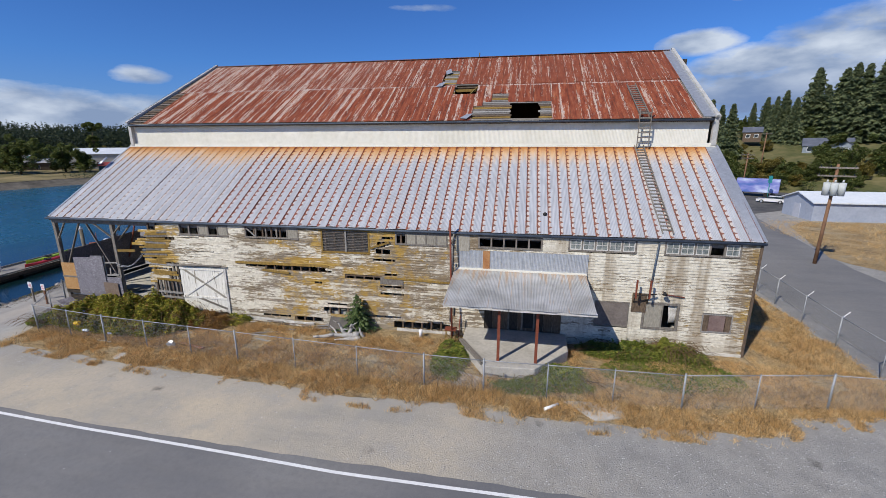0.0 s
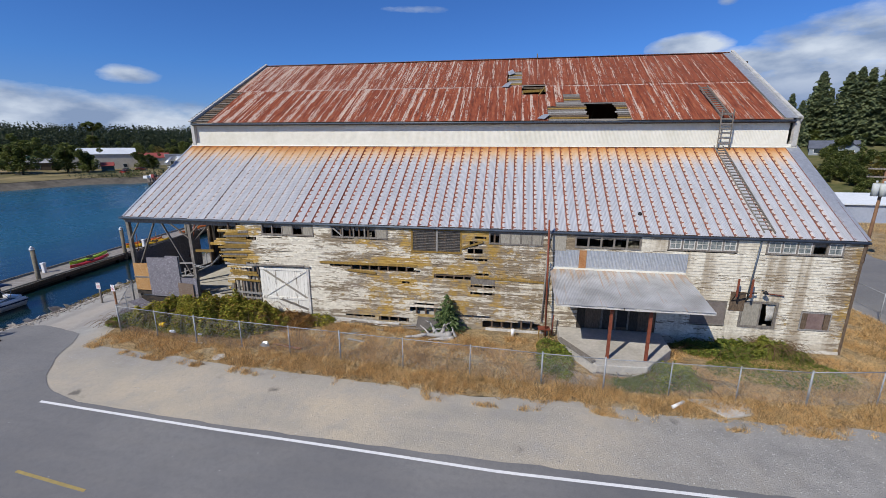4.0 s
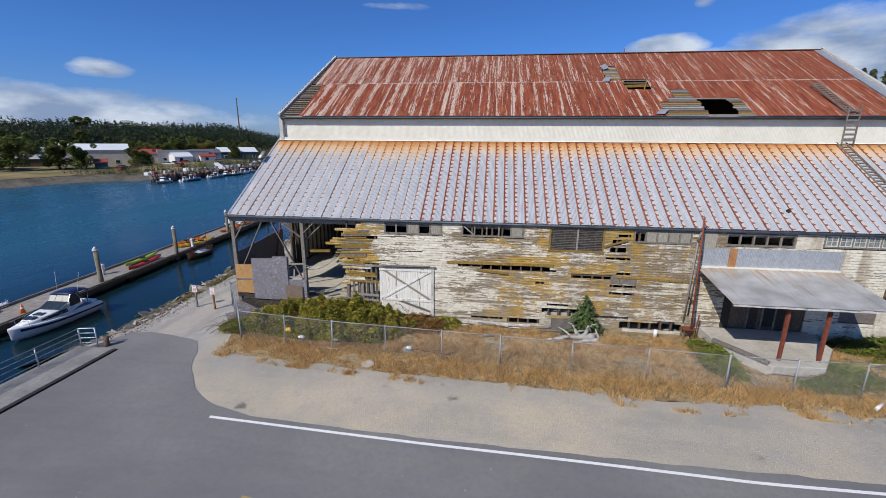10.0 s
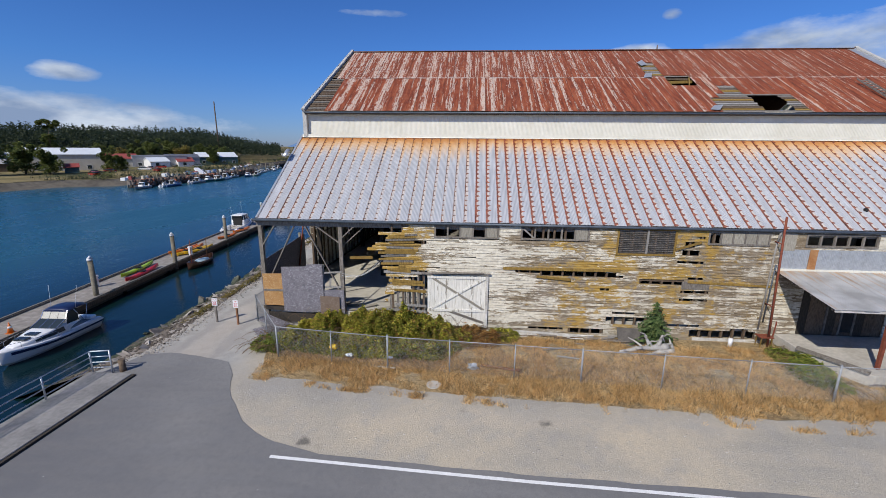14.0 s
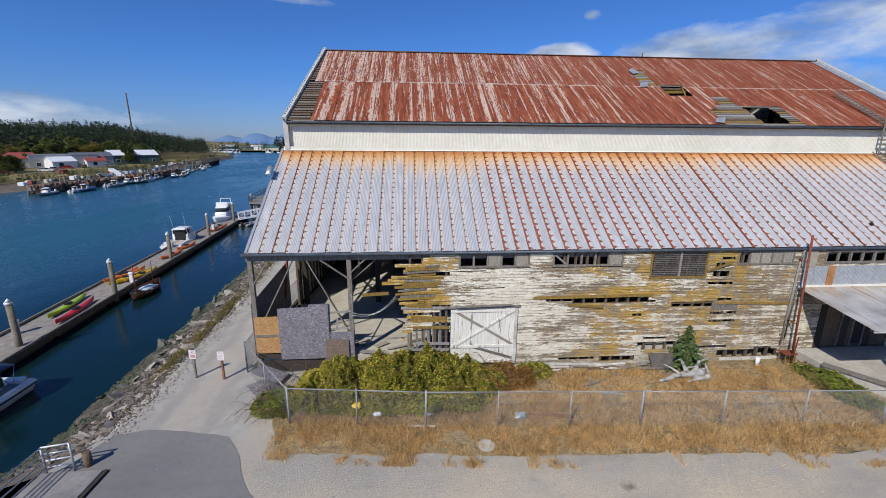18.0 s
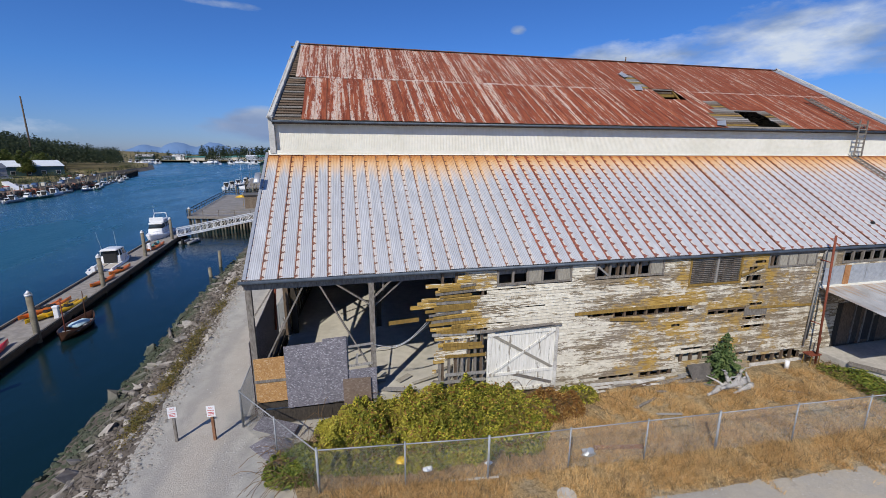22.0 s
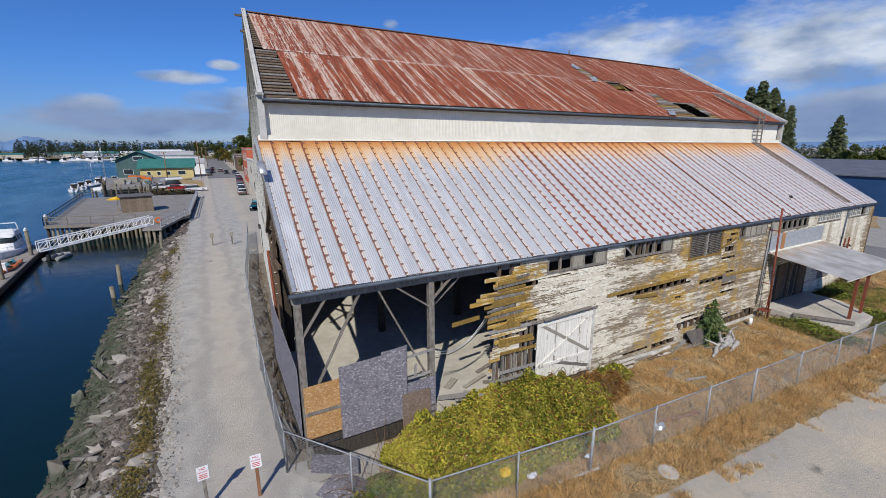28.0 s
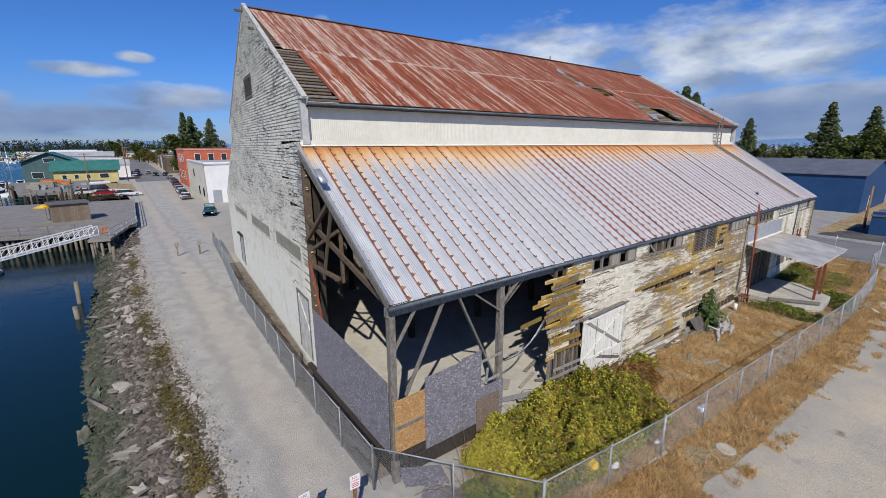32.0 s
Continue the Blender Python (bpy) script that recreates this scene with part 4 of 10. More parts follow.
# street front
OPEN = [(10.35, 14.0, 5.66, 6.45), (15.2, 18.95, 5.66, 6.48), (20.45, 23.62, 4.92, 6.45), (25.25, 28.45, 5.62, 6.38), (30.25, 33.9, 5.62, 6.34), (35.3, 38.9, 5.68, 6.45), (40.3, 44.05, 5.66, 6.48),
        (37.0, 38.85, 1.35, 2.85), (39.62, 41.42, 1.40, 2.85), (42.7, 44.15, 1.42, 2.42), (9.95, 13.48, 0.0, 3.45), (30.7, 35.2, 0.5, 3.2), (29.2, 36.35, 4.25, 5.5)]
GONE = [(15.0, 16.4, 3.70, 3.95), (16.4, 20.6, 3.62, 3.92), (17.5, 20.0, 3.92, 4.0), (20.6, 21.0, 3.55, 3.7), (21.9, 24.3, 3.35, 3.56), (19.8, 20.3, 2.75, 2.9), (24.2, 25.7, 2.85, 3.0), (24.2, 25.7, 2.3, 2.45), (24.5, 25.3, 3.55, 3.7),
        (20.5, 25.5, 0.80, 0.98), (20.3, 22.8, 0.98, 1.24), (25.0, 28.6, 0.25, 0.62), (20.6, 21.9, 1.4, 1.5), (24.0, 24.9, 4.95, 5.2), (24.1, 24.6, 5.45, 5.75), (24.4, 25.1, 5.9, 6.1), (23.8, 25.2, 4.55, 4.65), (15.9, 17.9, 0.3, 0.42),
        (27.2, 28.2, 0.62, 0.75), (18.2, 20.2, 0.22, 0.5), (9.4, 10.0, 2.5, 3.6), (8.0, 9.95, 3.1, 3.25), (8.0, 9.9, 2.2, 2.45), (7.4, 9.95, 3.45, 3.75), (7.6, 9.95, 0.0, 2.15), (9.0, 9.95, 2.45, 3.1)]
front_wall = quick("front_wall", lambda bm: [box(bm, x - 0.05, x + 0.05, FACE + 0.004, FACE + 0.14, 0.0, 6.4) for x in [7.9 + 0.61 * k for k in range(61)] if not any(a - 0.05 < x < b + 0.05 and c < 4.5 and d - c > 0.9 for a, b, c, d in OPEN)] + [box(bm, 7.6, LEN - 0.15, FACE + 0.005, FACE + 0.13, z, z + 0.14) for z in (0.0, 3.45, 6.42)], BROWN, warehouse, "lapped siding with flaking white paint and missing boards")
rng = random.Random(11)
near, far = [], []
k = 0
z = 0.02
while z < 6.42:
    a = 8.75 + rng.uniform(-0.4, 0.15)
    if z > 3.7 and z < 5.9:
        a = 7.3 + 0.55 * abs(z - 4.7) + rng.uniform(-1.0, 0.6)
    elif z < 3.7:
        a = 7.7 + rng.uniform(-0.3, 0.3)
    if rng.random() < 0.12 and z < 5.5:
        a = 9.9
    for s, e in row_spans(z, ROW, a, LEN - 0.02, OPEN + GONE):
        for u, v in cut_lengths(s, e, rng):
            (near if u < 25.0 else far).append((u, v, z))
    z += ROW
rng.shuffle(near)
for u, v, z in near:
    ob = new("plank", unit)
    ob.parent = front_wall
    droop = rng.uniform(-0.03, 0.015) if u < 9.2 else rng.uniform(-0.004, 0.004)
    ob.matrix_basis = Matrix.Translation((u, FACE - rng.uniform(0, 0.012), z)) @ Matrix.Rotation(droop, 4, "Y") @ Matrix.Diagonal((v - u - 0.004, 1, 1, 1))
vf = plank_soup(far, lambda u, n, z: (u, FACE + n - 0.004, z))
tagged(raw("siding", *vf, SIDING, front_wall), kind="stuff")

# west gable
WEST_X = 0.32   # at the front corner; the wall stands askew, see below
GOPEN = [(9.3, 15.0, 5.6, 6.55), (16.6, 23.3, 5.5, 6.4), (25.3, 32.0, 5.5, 6.15), (8.7, 10.8, 0.7, 3.95), (29.0, 31.0, 0.9, 3.6), (17.6, 20.2, 14.2, 15.45)]
west_wall = quick("west_wall", lambda bm: beam(bm, (WEST_X + 0.05, 7.5, 0.95), (WEST_X + 0.05, 36.6, 0.95), 0.10, 0.12), BROWN, warehouse, "tall gable wall of grey weathered lapped boards")
for y in [7.55 + 0.8 * k for k in range(37)]:
    quick("stud", lambda bm: box(bm, WEST_X + 0.004, WEST_X + 0.10, y - 0.06, y + 0.06, 1.0, gable_top(y) - 0.2), BROWN, west_wall)
near, far = [], []
z = 0.35
while z < 19.4:
    a = 7.45 + rng.uniform(0.0, 0.1)
    if z < 11.2:
        a = 7.75 + rng.uniform(-0.35, 0.45)
    b = 36.8
    if z > 6.4:
        b = 37.2 - (z - EAVE_Z) / 0.63 if z < 11.8 else 28.7
    if z > 13.3:
        a, b = 17.9 - (19.25 - z) / 0.55, 17.9 + (19.25 - z) / 0.55
    for s, e in row_spans(z, ROW, a, b, GOPEN):
        for u, v in cut_lengths(s, e, rng, 1.5, 4.5):
            (near if v < 14.5 and z < 12 else far).append((u, v, z))
    z += ROW
west_unit = bpy.data.meshes.new("plank")
west_unit.from_pydata([(-v.co.y * -1.0, v.co.x, v.co.z) for v in unit_g.vertices], [], [tuple(f.vertices)[::-1] for f in unit_g.polygons])
west_unit.materials.append(GABLE)
for u, v, z in near:
    ob = new("plank", west_unit)
    ob.parent = west_wall
    droop = rng.uniform(-0.05, 0.03) if u < 8.5 else rng.uniform(-0.003, 0.003)
    ob.matrix_basis = Matrix.Translation((WEST_X - rng.uniform(0, 0.012), u, z)) @ Matrix.Rotation(droop, 4, "X") @ Matrix.Diagonal((1, v - u - 0.004, 1, 1))
vf = plank_soup(far, lambda u, n, z: (WEST_X + n, u, z))
tagged(raw("siding", *vf, GABLE, west_wall), kind="stuff")
# east gable and rear walls close the building
raw("east_wall", [(LEN - 0.02, y, z) for y, z in ((-0.18, 0), (37.2, 0), (37.2, 6.5), (28.7, 11.8), (28.7, 13.2), (17.9, 19.2), (7.1, 13.2), (7.1, 11.3), (-0.18, 6.5))], [tuple(range(9))], GABLE, warehouse)
quick("rear_wall", lambda bm: box(bm, 2.2, LEN, 36.9, 37.1, 0, 6.5), GABLE, warehouse)
for nm, x, lab in (("gable_cap", WEST_X + 0.04, "pale weathered gable cap board"), ("gable_cap", LEN - 0.2, "pale metal gable cap")):
    cap = quick(nm, lambda bm: (beam(bm, (x, 6.9, 13.2), (x, 18.0, 19.34), 0.22, 0.10, (0, -0.48, 0.87)), beam(bm, (x, 17.85, 19.3), (x, 28.9, 13.2), 0.22, 0.10, (0, 0.48, 0.87)), beam(bm, (x + 0.1, 6.9, 13.05), (x + 0.1, 18.0, 19.19), 0.06, 0.3, (0, -0.48, 0.87))), CAPWOOD, warehouse, lab)
    board = quick("corner_board", lambda bm: (box(bm, x - 0.14, x + 0.14, 7.10, 7.38, 11.35, 13.2), box(bm, x - 0.17, x + 0.17, 6.95, 7.40, 13.16, 13.24)), CAPWOOD, warehouse)
    if x < 5:
        ASKEW = [west_wall, cap, board]
quick("east_flashing", lambda bm: (beam(bm, (44.35, 7.0, 13.17), (44.35, 17.9, 19.2), 0.75, 0.03, (0, -0.48, 0.87)), beam(bm, (44.75, EAVE_Y, 6.60), (44.75, TOP_Y, 11.4), 0.8, 0.03, (0, -0.52, 0.85))), STEEL, warehouse, "dull galvanised verge flashing")

# floor, skirt, frame
quick("floor_slab", lambda bm: slab(bm, [(0.25, 0.02), (LEN - 0.2, 0.02), (LEN - 0.2, 36.8), (2.3, 36.8), (0.4, 7.5)], 0.55, 0.9), FLOORC, warehouse, "dusty sunlit concrete floor")
quick("footing", lambda bm: (box(bm, 0.3, 9.9, 0.06, 0.3, -0.1, 0.6), beam(bm, (0.45, 7.5, 0.3), (2.25, 36.8, 0.3), 0.16, 0.8), box(bm, 28.9, LEN - 0.05, -0.10, 0.1, -0.1, 0.4)), CONCRETE, warehouse)
for p, q, h in (((14.0, FACE - 0.12, 0.14), (19.6, FACE - 0.25, 0.0), 0.30), ((25.2, FACE - 0.06, 0.06), (29.0, FACE - 0.06, 0.0), 0.28), ((36.2, FACE - 0.05, 0.1), (44.9, FACE - 0.05, 0.05), 0.26)):
    quick("skirt_board", lambda bm: beam(bm, p, q, 0.05, h), WHITEWOOD, warehouse)
quick("eave_beam", lambda bm: (beam(bm, (-0.1, 0.02, 6.28), (LEN, 0.02, 6.28), 0.2, 0.3),), WOOD, warehouse)
quick("eave_fascia", lambda bm: beam(bm, (-0.1, EAVE_Y + 0.02, 6.50), (LEN + 0.05, EAVE_Y + 0.02, 6.50), 0.05, 0.2), DARKWOOD, warehouse)
quick("eave_gutter", lambda bm: tube(bm, (-0.2, EAVE_Y - 0.07, 6.50), (LEN + 0.1, EAVE_Y - 0.07, 6.47), 0.075), GUTTER, warehouse, "dark metal gutter")
for x in (0.06, 4.85):
    quick("post", lambda bm: box(bm, x - 0.11, x + 0.11, -0.09, 0.13, 0.0, 6.2), WOOD, warehouse)
for x in [0.6 + 4.9 * k for k in range(10)]:
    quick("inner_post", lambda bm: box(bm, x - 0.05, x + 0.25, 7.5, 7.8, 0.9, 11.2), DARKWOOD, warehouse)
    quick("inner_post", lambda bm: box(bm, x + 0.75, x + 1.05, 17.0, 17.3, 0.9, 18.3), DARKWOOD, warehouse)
    quick("rafter", lambda bm: (beam(bm, (x - 0.45, 0.1, 6.42), (x - 0.45, 7.4, 11.1), 0.12, 0.25), beam(bm, (x - 0.4, 7.6, 8.2), (x - 0.4, 0.2, 6.3), 0.1, 0.2)), BROWN, warehouse)
for p, q, w in (((0.15, -0.02, 4.95), (0.95, -0.02, 6.15), 0.11), ((0.55, 0.02, 3.15), (2.15, 0.02, 6.2), 0.13), ((2.75, -0.02, 6.2), (4.72, 0.0, 2.2), 0.13), ((3.45, -0.05, 6.15), (4.75, -0.05, 5.2), 0.12), ((4.95, -0.05, 5.5), (5.7, -0.05, 6.2), 0.11), ((4.9, 0.25, 4.95), (6.3, 0.15, 6.2), 0.12), ((7.6, 0.1, 6.2), (8.4, 0.1, 5.6), 0.12), ((5.35, 0.05, 5.7), (5.35, 0.05, 6.2), 0.08)):
    quick("brace", lambda bm: beam(bm, p, q, w, 0.06), WOOD, warehouse)
# west side frame of the lean-to
quick("verge_board", lambda bm: beam(bm, (-0.06, EAVE_Y, 6.42), (-0.06, TOP_Y - 0.2, 11.05), 0.06, 0.24), WOOD, warehouse)
quick("verge_flashing", lambda bm: beam(bm, (0.0, EAVE_Y, 6.62), (0.0, TOP_Y, 11.40), 0.13, 0.02, (0, -0.52, 0.85)), STEEL, warehouse)
for p, q, w in (((0.3, 7.5, 0.9), (0.3, 7.5, 11.0), 0.28), ((0.1, 7.4, 7.2), (0.1, 4.4, 9.3), 0.14), ((0.1, 7.3, 6.2), (0.1, 4.0, 6.3), 0.14), ((0.1, 5.6, 5.9), (0.1, 4.4, 8.9), 0.1), ((0.2, 7.0, 6.9), (0.2, 4.0, 8.2), 0.12), ((0.3, 4.1, 9.1), (0.3, 4.1, 6.1), 0.12)):
    quick("brace", lambda bm: beam(bm, p, q, w, w), BROWN, warehouse)
quick("conduit", lambda bm: tube(bm, (0.0, 6.9, 6.4), (0.0, 5.2, 2.2), 0.06), REDPIPE, warehouse)
o = quick("bent_flashing", lambda bm: loft(bm, [[(0.15 * math.cos(a), 0.8 * s, 0.05 * math.sin(a)) for a in [6.283 * i / 8 for i in range(8)]] for s in (0, 1)]), STEEL, warehouse, "crumpled metal flashing on the verge")
o.matrix_basis = slope_pose(-0.1, 4.3, 10.0, 7.6, 4.8)
# ---- openings of the street front ----
DARKROOM = simple("room_dark_and_board", (0.06, 0.055, 0.05), (0.14, 0.125, 0.11), 2)
GREYBOARD = make_wood("grey_board", (0.24, 0.22, 0.18), (0.44, 0.41, 0.34))
HAZEGLASS = Mat("dusty_glass", 0.25, 0, 0.5)
HAZEGLASS = HAZEGLASS.done(HAZEGLASS.ramp(HAZEGLASS.noise(HAZEGLASS.pos(), 5, 4), (0.35, (0.10, 0.12, 0.12)), (0.7, (0.30, 0.32, 0.30))))
F0, F1 = FACE - 0.055, FACE + 0.06


def frame_bars(bm, x0, x1, z0, z1, w=0.09, y0=F0, y1=F1):
    box(bm, x0, x1, y0, y1, z1 - w, z1)
    box(bm, x0, x1, y0 - 0.02, y1, z0, z0 + w)
    box(bm, x0, x0 + w, y0 + 0.003, y1, z0 + w, z1 - w)
    box(bm, x1 - w, x1, y0 + 0.003, y1, z0 + w, z1 - w)


def strip_window(name, x0, x1, z0, z1, kinds, label, frame_mat=WOOD):
    """A row of lights: 'o' open, 'b' boarded, 'g' glazed with bars, 'd' open with a fallen stick."""
    n = len(kinds)
    win = quick(name, lambda bm: frame_bars(bm, x0, x1, z0, z1), frame_mat, warehouse, label)
    step = (x1 - x0 - 0.10) / n
    for i, kind in enumerate(kinds):
        a, b = x0 + 0.05 + i * step, x0 + 0.05 + (i + 1) * step
        if i:
            quick("mullion", lambda bm: box(bm, a - 0.045, a + 0.045, F0 + 0.006, F1, z0 + 0.09, z1 - 0.09), frame_mat, win)
        if kind == "b":
            quick("shutter_board", lambda bm: [box(bm, a + 0.05 + k * (step - 0.1) / 4, a + 0.045 + (k + 1) * (step - 0.1) / 4, F0 + 0.02, F0 + 0.045, z0 + 0.09, z1 - 0.09) for k in range(4)], GREYBOARD, win)
        elif kind == "g":
            quick("sash", lambda bm: (frame_bars(bm, a + 0.04, b - 0.04, z0 + 0.09, z1 - 0.09, 0.05, F0 + 0.012, F0 + 0.05), box(bm, (a + b) / 2 - 0.014, (a + b) / 2 + 0.014, F0 + 0.02, F0 + 0.045, z0 + 0.12, z1 - 0.12), box(bm, a + 0.06, b - 0.06, F0 + 0.022, F0 + 0.043, (z0 + z1) / 2 - 0.014, (z0 + z1) / 2 + 0.014)), WHITEWOOD, win)
            quick("pane", lambda bm: box(bm, a + 0.05, b - 0.05, F0 + 0.036, F0 + 0.040, z0 + 0.1, z1 - 0.1), HAZEGLASS, win)
        elif kind == "d":
            quick("fallen_stick", lambda bm: beam(bm, (a + 0.08, F0 + 0.04, z1 - 0.2), (b - 0.06, F0 + 0.04, z0 + 0.12), 0.05, 0.09), PALEWOOD, win)
    return win


strip_window("window", 10.35, 14.0, 5.66, 6.45, "oobob", "row of five lights, two boarded and three broken open")
strip_window("window", 15.2, 18.95, 5.66, 6.48, "dooob", "row of five lights, four broken open and one boarded")
strip_window("window", 25.25, 28.45, 5.62, 6.38, "obbbb", "row of five lights, four boarded with grey boards")
strip_window("window", 30.25, 33.9, 5.62, 6.34, "ooooo", "row of five empty dark lights above the porch")
strip_window("window", 35.3, 38.9, 5.68, 6.45, "ggggg", "row of five dusty glazed sashes")
strip_window("window", 40.3, 44.05, 5.66, 6.48, "gggog", "row of four glazed sashes and one open light")
louvre = quick("louvre_window", lambda bm: frame_bars(bm, 20.45, 23.62, 4.92, 6.45, 0.10), OCHREWOOD, warehouse, "double louvred opening with dark slats")
quick("mullion", lambda bm: box(bm, 22.03, 22.13, F0 - 0.01, F1, 5.0, 6.36), PALEWOOD, louvre)
for a, b in ((20.56, 22.02), (22.14, 23.51)):
    for k in range(13):
        z = 5.06 + 0.102 * k
        quick("slat", lambda bm: beam(bm, (a, F0 + 0.05, z), (b, F0 + 0.05, z), 0.10, 0.018, (0, 0.8, 0.6)), WOOD, louvre)
# added dark sheet stands in for the unlit room behind the slats
quick("louvre_back", lambda bm: box(bm, 20.5, 23.6, F1 + 0.1, F1 + 0.12, 4.95, 6.4), DARKROOM, louvre)
# lower windows by the east corner
w = quick("window", lambda bm: frame_bars(bm, 37.0, 38.85, 1.35, 2.85, 0.07), WOOD, warehouse, "window closed with a flat weathered panel")
quick("panel", lambda bm: box(bm, 37.06, 38.79, F0 + 0.015, F0 + 0.03, 1.41, 2.79), simple("brown_panel", (0.13, 0.11, 0.10), (0.22, 0.19, 0.17), 1.5), w)
w = quick("window", lambda bm: frame_bars(bm, 39.55, 41.48, 1.33, 2.92, 0.13), WOOD, warehouse, "broken window, half boarded, with a torn curtain")
quick("panel", lambda bm: box(bm, 39.7, 40.55, F0 + 0.015, F0 + 0.035, 1.46, 2.79), GREYBOARD, w)
quick("mullion", lambda bm: box(bm, 40.55, 40.63, F0, F1, 1.46, 2.79), WOOD, w)
quick("curtain", lambda bm: loft(bm, [[(40.95 + 0.25 * k + 0.05 * math.sin(4 * z), F1 + 0.05 * (k % 2), z) for k in range(3)] + [(40.95 + 0.25 * k + 0.05 * math.sin(4 * z), F1 + 0.05 * (k % 2) + 0.01, z) for k in (2, 1, 0)] for z in (1.75, 2.1, 2.5, 2.78)]), WHITEWOOD, w, "torn pale curtain")
w = quick("window", lambda bm: frame_bars(bm, 42.66, 44.19, 1.38, 2.46, 0.07), PALEWOOD, warehouse, "small window with narrow side shutters")
for a, b in ((42.73, 43.0), (43.85, 44.12)):
    quick("shutter", lambda bm: box(bm, a, b, F0 - 0.01, F0 + 0.02, 1.45, 2.39), BROWN, w)
quick("panel", lambda bm: box(bm, 43.02, 43.83, F0 + 0.02, F0 + 0.035, 1.46, 2.38), simple("rose_panel", (0.16, 0.11, 0.10), (0.25, 0.18, 0.16), 1.5), w)
quick("patch_board", lambda bm: box(bm, 39.35, 41.05, FACE - 0.06, FACE - 0.035, 0.18, 0.58), GREYBOARD, warehouse)
# fuse box, brackets, cables, pipes on the wall
quick("meter_board", lambda bm: box(bm, 38.95, 39.72, FACE - 0.07, FACE - 0.035, 2.3, 3.42), BROWN, warehouse, "brown meter board")
for x in (38.98, 39.68):
    quick("bracket_post", lambda bm: box(bm, x - 0.04, x + 0.04, FACE - 0.62, FACE - 0.54, 3.3, 4.35), REDPIPE, warehouse)
    quick("bracket_stay", lambda bm: beam(bm, (x, FACE - 0.58, 3.5), (x + 0.05, FACE - 0.04, 2.85), 0.05), DARKWOOD, warehouse)
quick("bracket_shelf", lambda bm: beam(bm, (38.9, FACE - 0.58, 3.45), (40.1, FACE - 0.3, 3.5), 0.06), DARKWOOD, warehouse)
quick("wall_lamp", lambda bm: (tube(bm, (40.5, FACE - 0.03, 3.6), (40.5, FACE - 0.4, 3.65), 0.02), tube(bm, (40.5, FACE - 0.4, 3.52), (40.5, FACE - 0.4, 3.68), 0.15, 0.03)), BLACK, warehouse, "black wall lamp on an arm")
quick("wall_bar", lambda bm: beam(bm, (40.6, FACE - 0.1, 3.45), (41.6, FACE - 0.12, 3.35), 0.04), REDPIPE, warehouse)
quick("downpipe", lambda bm: (tube(bm, (39.98, FACE - 0.1, 6.4), (39.78, FACE - 0.1, 3.1), 0.045), tube(bm, (39.98, FACE - 0.1, 6.38), (39.98, EAVE_Y - 0.07, 6.48), 0.045)), GUTTER, warehouse, "dark metal downpipe")
quick("downpipe", lambda bm: (tube(bm, (28.85, EAVE_Y - 0.07, 6.45), (28.75, FACE - 0.12, 5.9), 0.05), tube(bm, (28.75, FACE - 0.12, 5.9), (28.62, FACE - 0.12, 0.9), 0.045)), PALEWOOD, warehouse, "pale downpipe beside the slanting pipe")
quick("dark_downpipe", lambda bm: tube(bm, (28.95, FACE - 0.07, 4.6), (28.85, FACE - 0.07, 1.3), 0.04), GUTTER, warehouse)
for p, q, h in (((24.5, FACE - 0.06, 3.48), (29.0, FACE - 0.06, 3.34), 0.12), ((14.3, FACE - 0.06, 3.98), (20.8, FACE - 0.06, 4.02), 0.16), ((16.2, FACE - 0.08, 3.55), (18.1, FACE - 0.10, 3.42), 0.14), ((23.6, FACE - 0.08, 5.3), (24.9, FACE - 0.10, 5.75), 0.12)):
    quick("belt_board", lambda bm: beam(bm, p, q, 0.04, h), OCHREWOOD, warehouse)
quick("corner_trim", lambda bm: box(bm, LEN - 0.12, LEN + 0.02, FACE - 0.06, FACE + 0.04, 0.0, 6.4), BROWN, warehouse)
quick("patch_panel", lambda bm: box(bm, 24.2, 25.7, FACE - 0.05, FACE - 0.034, 3.05, 3.5), WOOD, warehouse)
quick("vent_panel", lambda bm: box(bm, 28.95, 29.75, FACE - 0.06, FACE - 0.034, 5.4, 6.35), GREYBOARD, warehouse)
quick("gap_panel", lambda bm: box(bm, 33.95, 35.25, FACE - 0.04, FACE - 0.015, 5.62, 6.3), SIDING, warehouse)
# loose boards fanned out at the torn west end of the front
rng = random.Random(21)
for i in range(14):
    z = 3.75 + 0.158 * i
    x = 6.7 + 1.2 * abs(i - 6) / 6 + rng.uniform(-0.3, 0.6)
    quick("torn_board", lambda bm: beam(bm, (x, FACE - 0.05 - rng.uniform(0, 0.06), z + rng.uniform(-0.05, 0.03)), (9.0 + rng.uniform(-0.3, 0.6), FACE - 0.045, z + rng.uniform(0, 0.05)), 0.03, rng.uniform(0.09, 0.14)), rng.choice((OCHREWOOD, WOOD, OCHREWOOD)), front_wall)
quick("torn_board", lambda bm: beam(bm, (5.5, FACE - 0.3, 4.42), (6.8, FACE - 0.2, 4.45), 0.04, 0.17), OCHREWOOD, front_wall)
for z, x0, x1 in ((3.55, 7.4, 10.3), (3.02, 7.9, 9.7), (2.85, 7.9, 9.8), (2.45, 8.0, 9.9), (3.65, 7.6, 9.0), (1.55, 8.0, 9.9), (1.2, 7.5, 9.9)):
    quick("torn_board", lambda bm: beam(bm, (x0, FACE - 0.05, z + 0.03), (x1, FACE - 0.06, z - 0.03), 0.03, 0.15), rng.choice((OCHREWOOD, PALEWOOD)), front_wall)
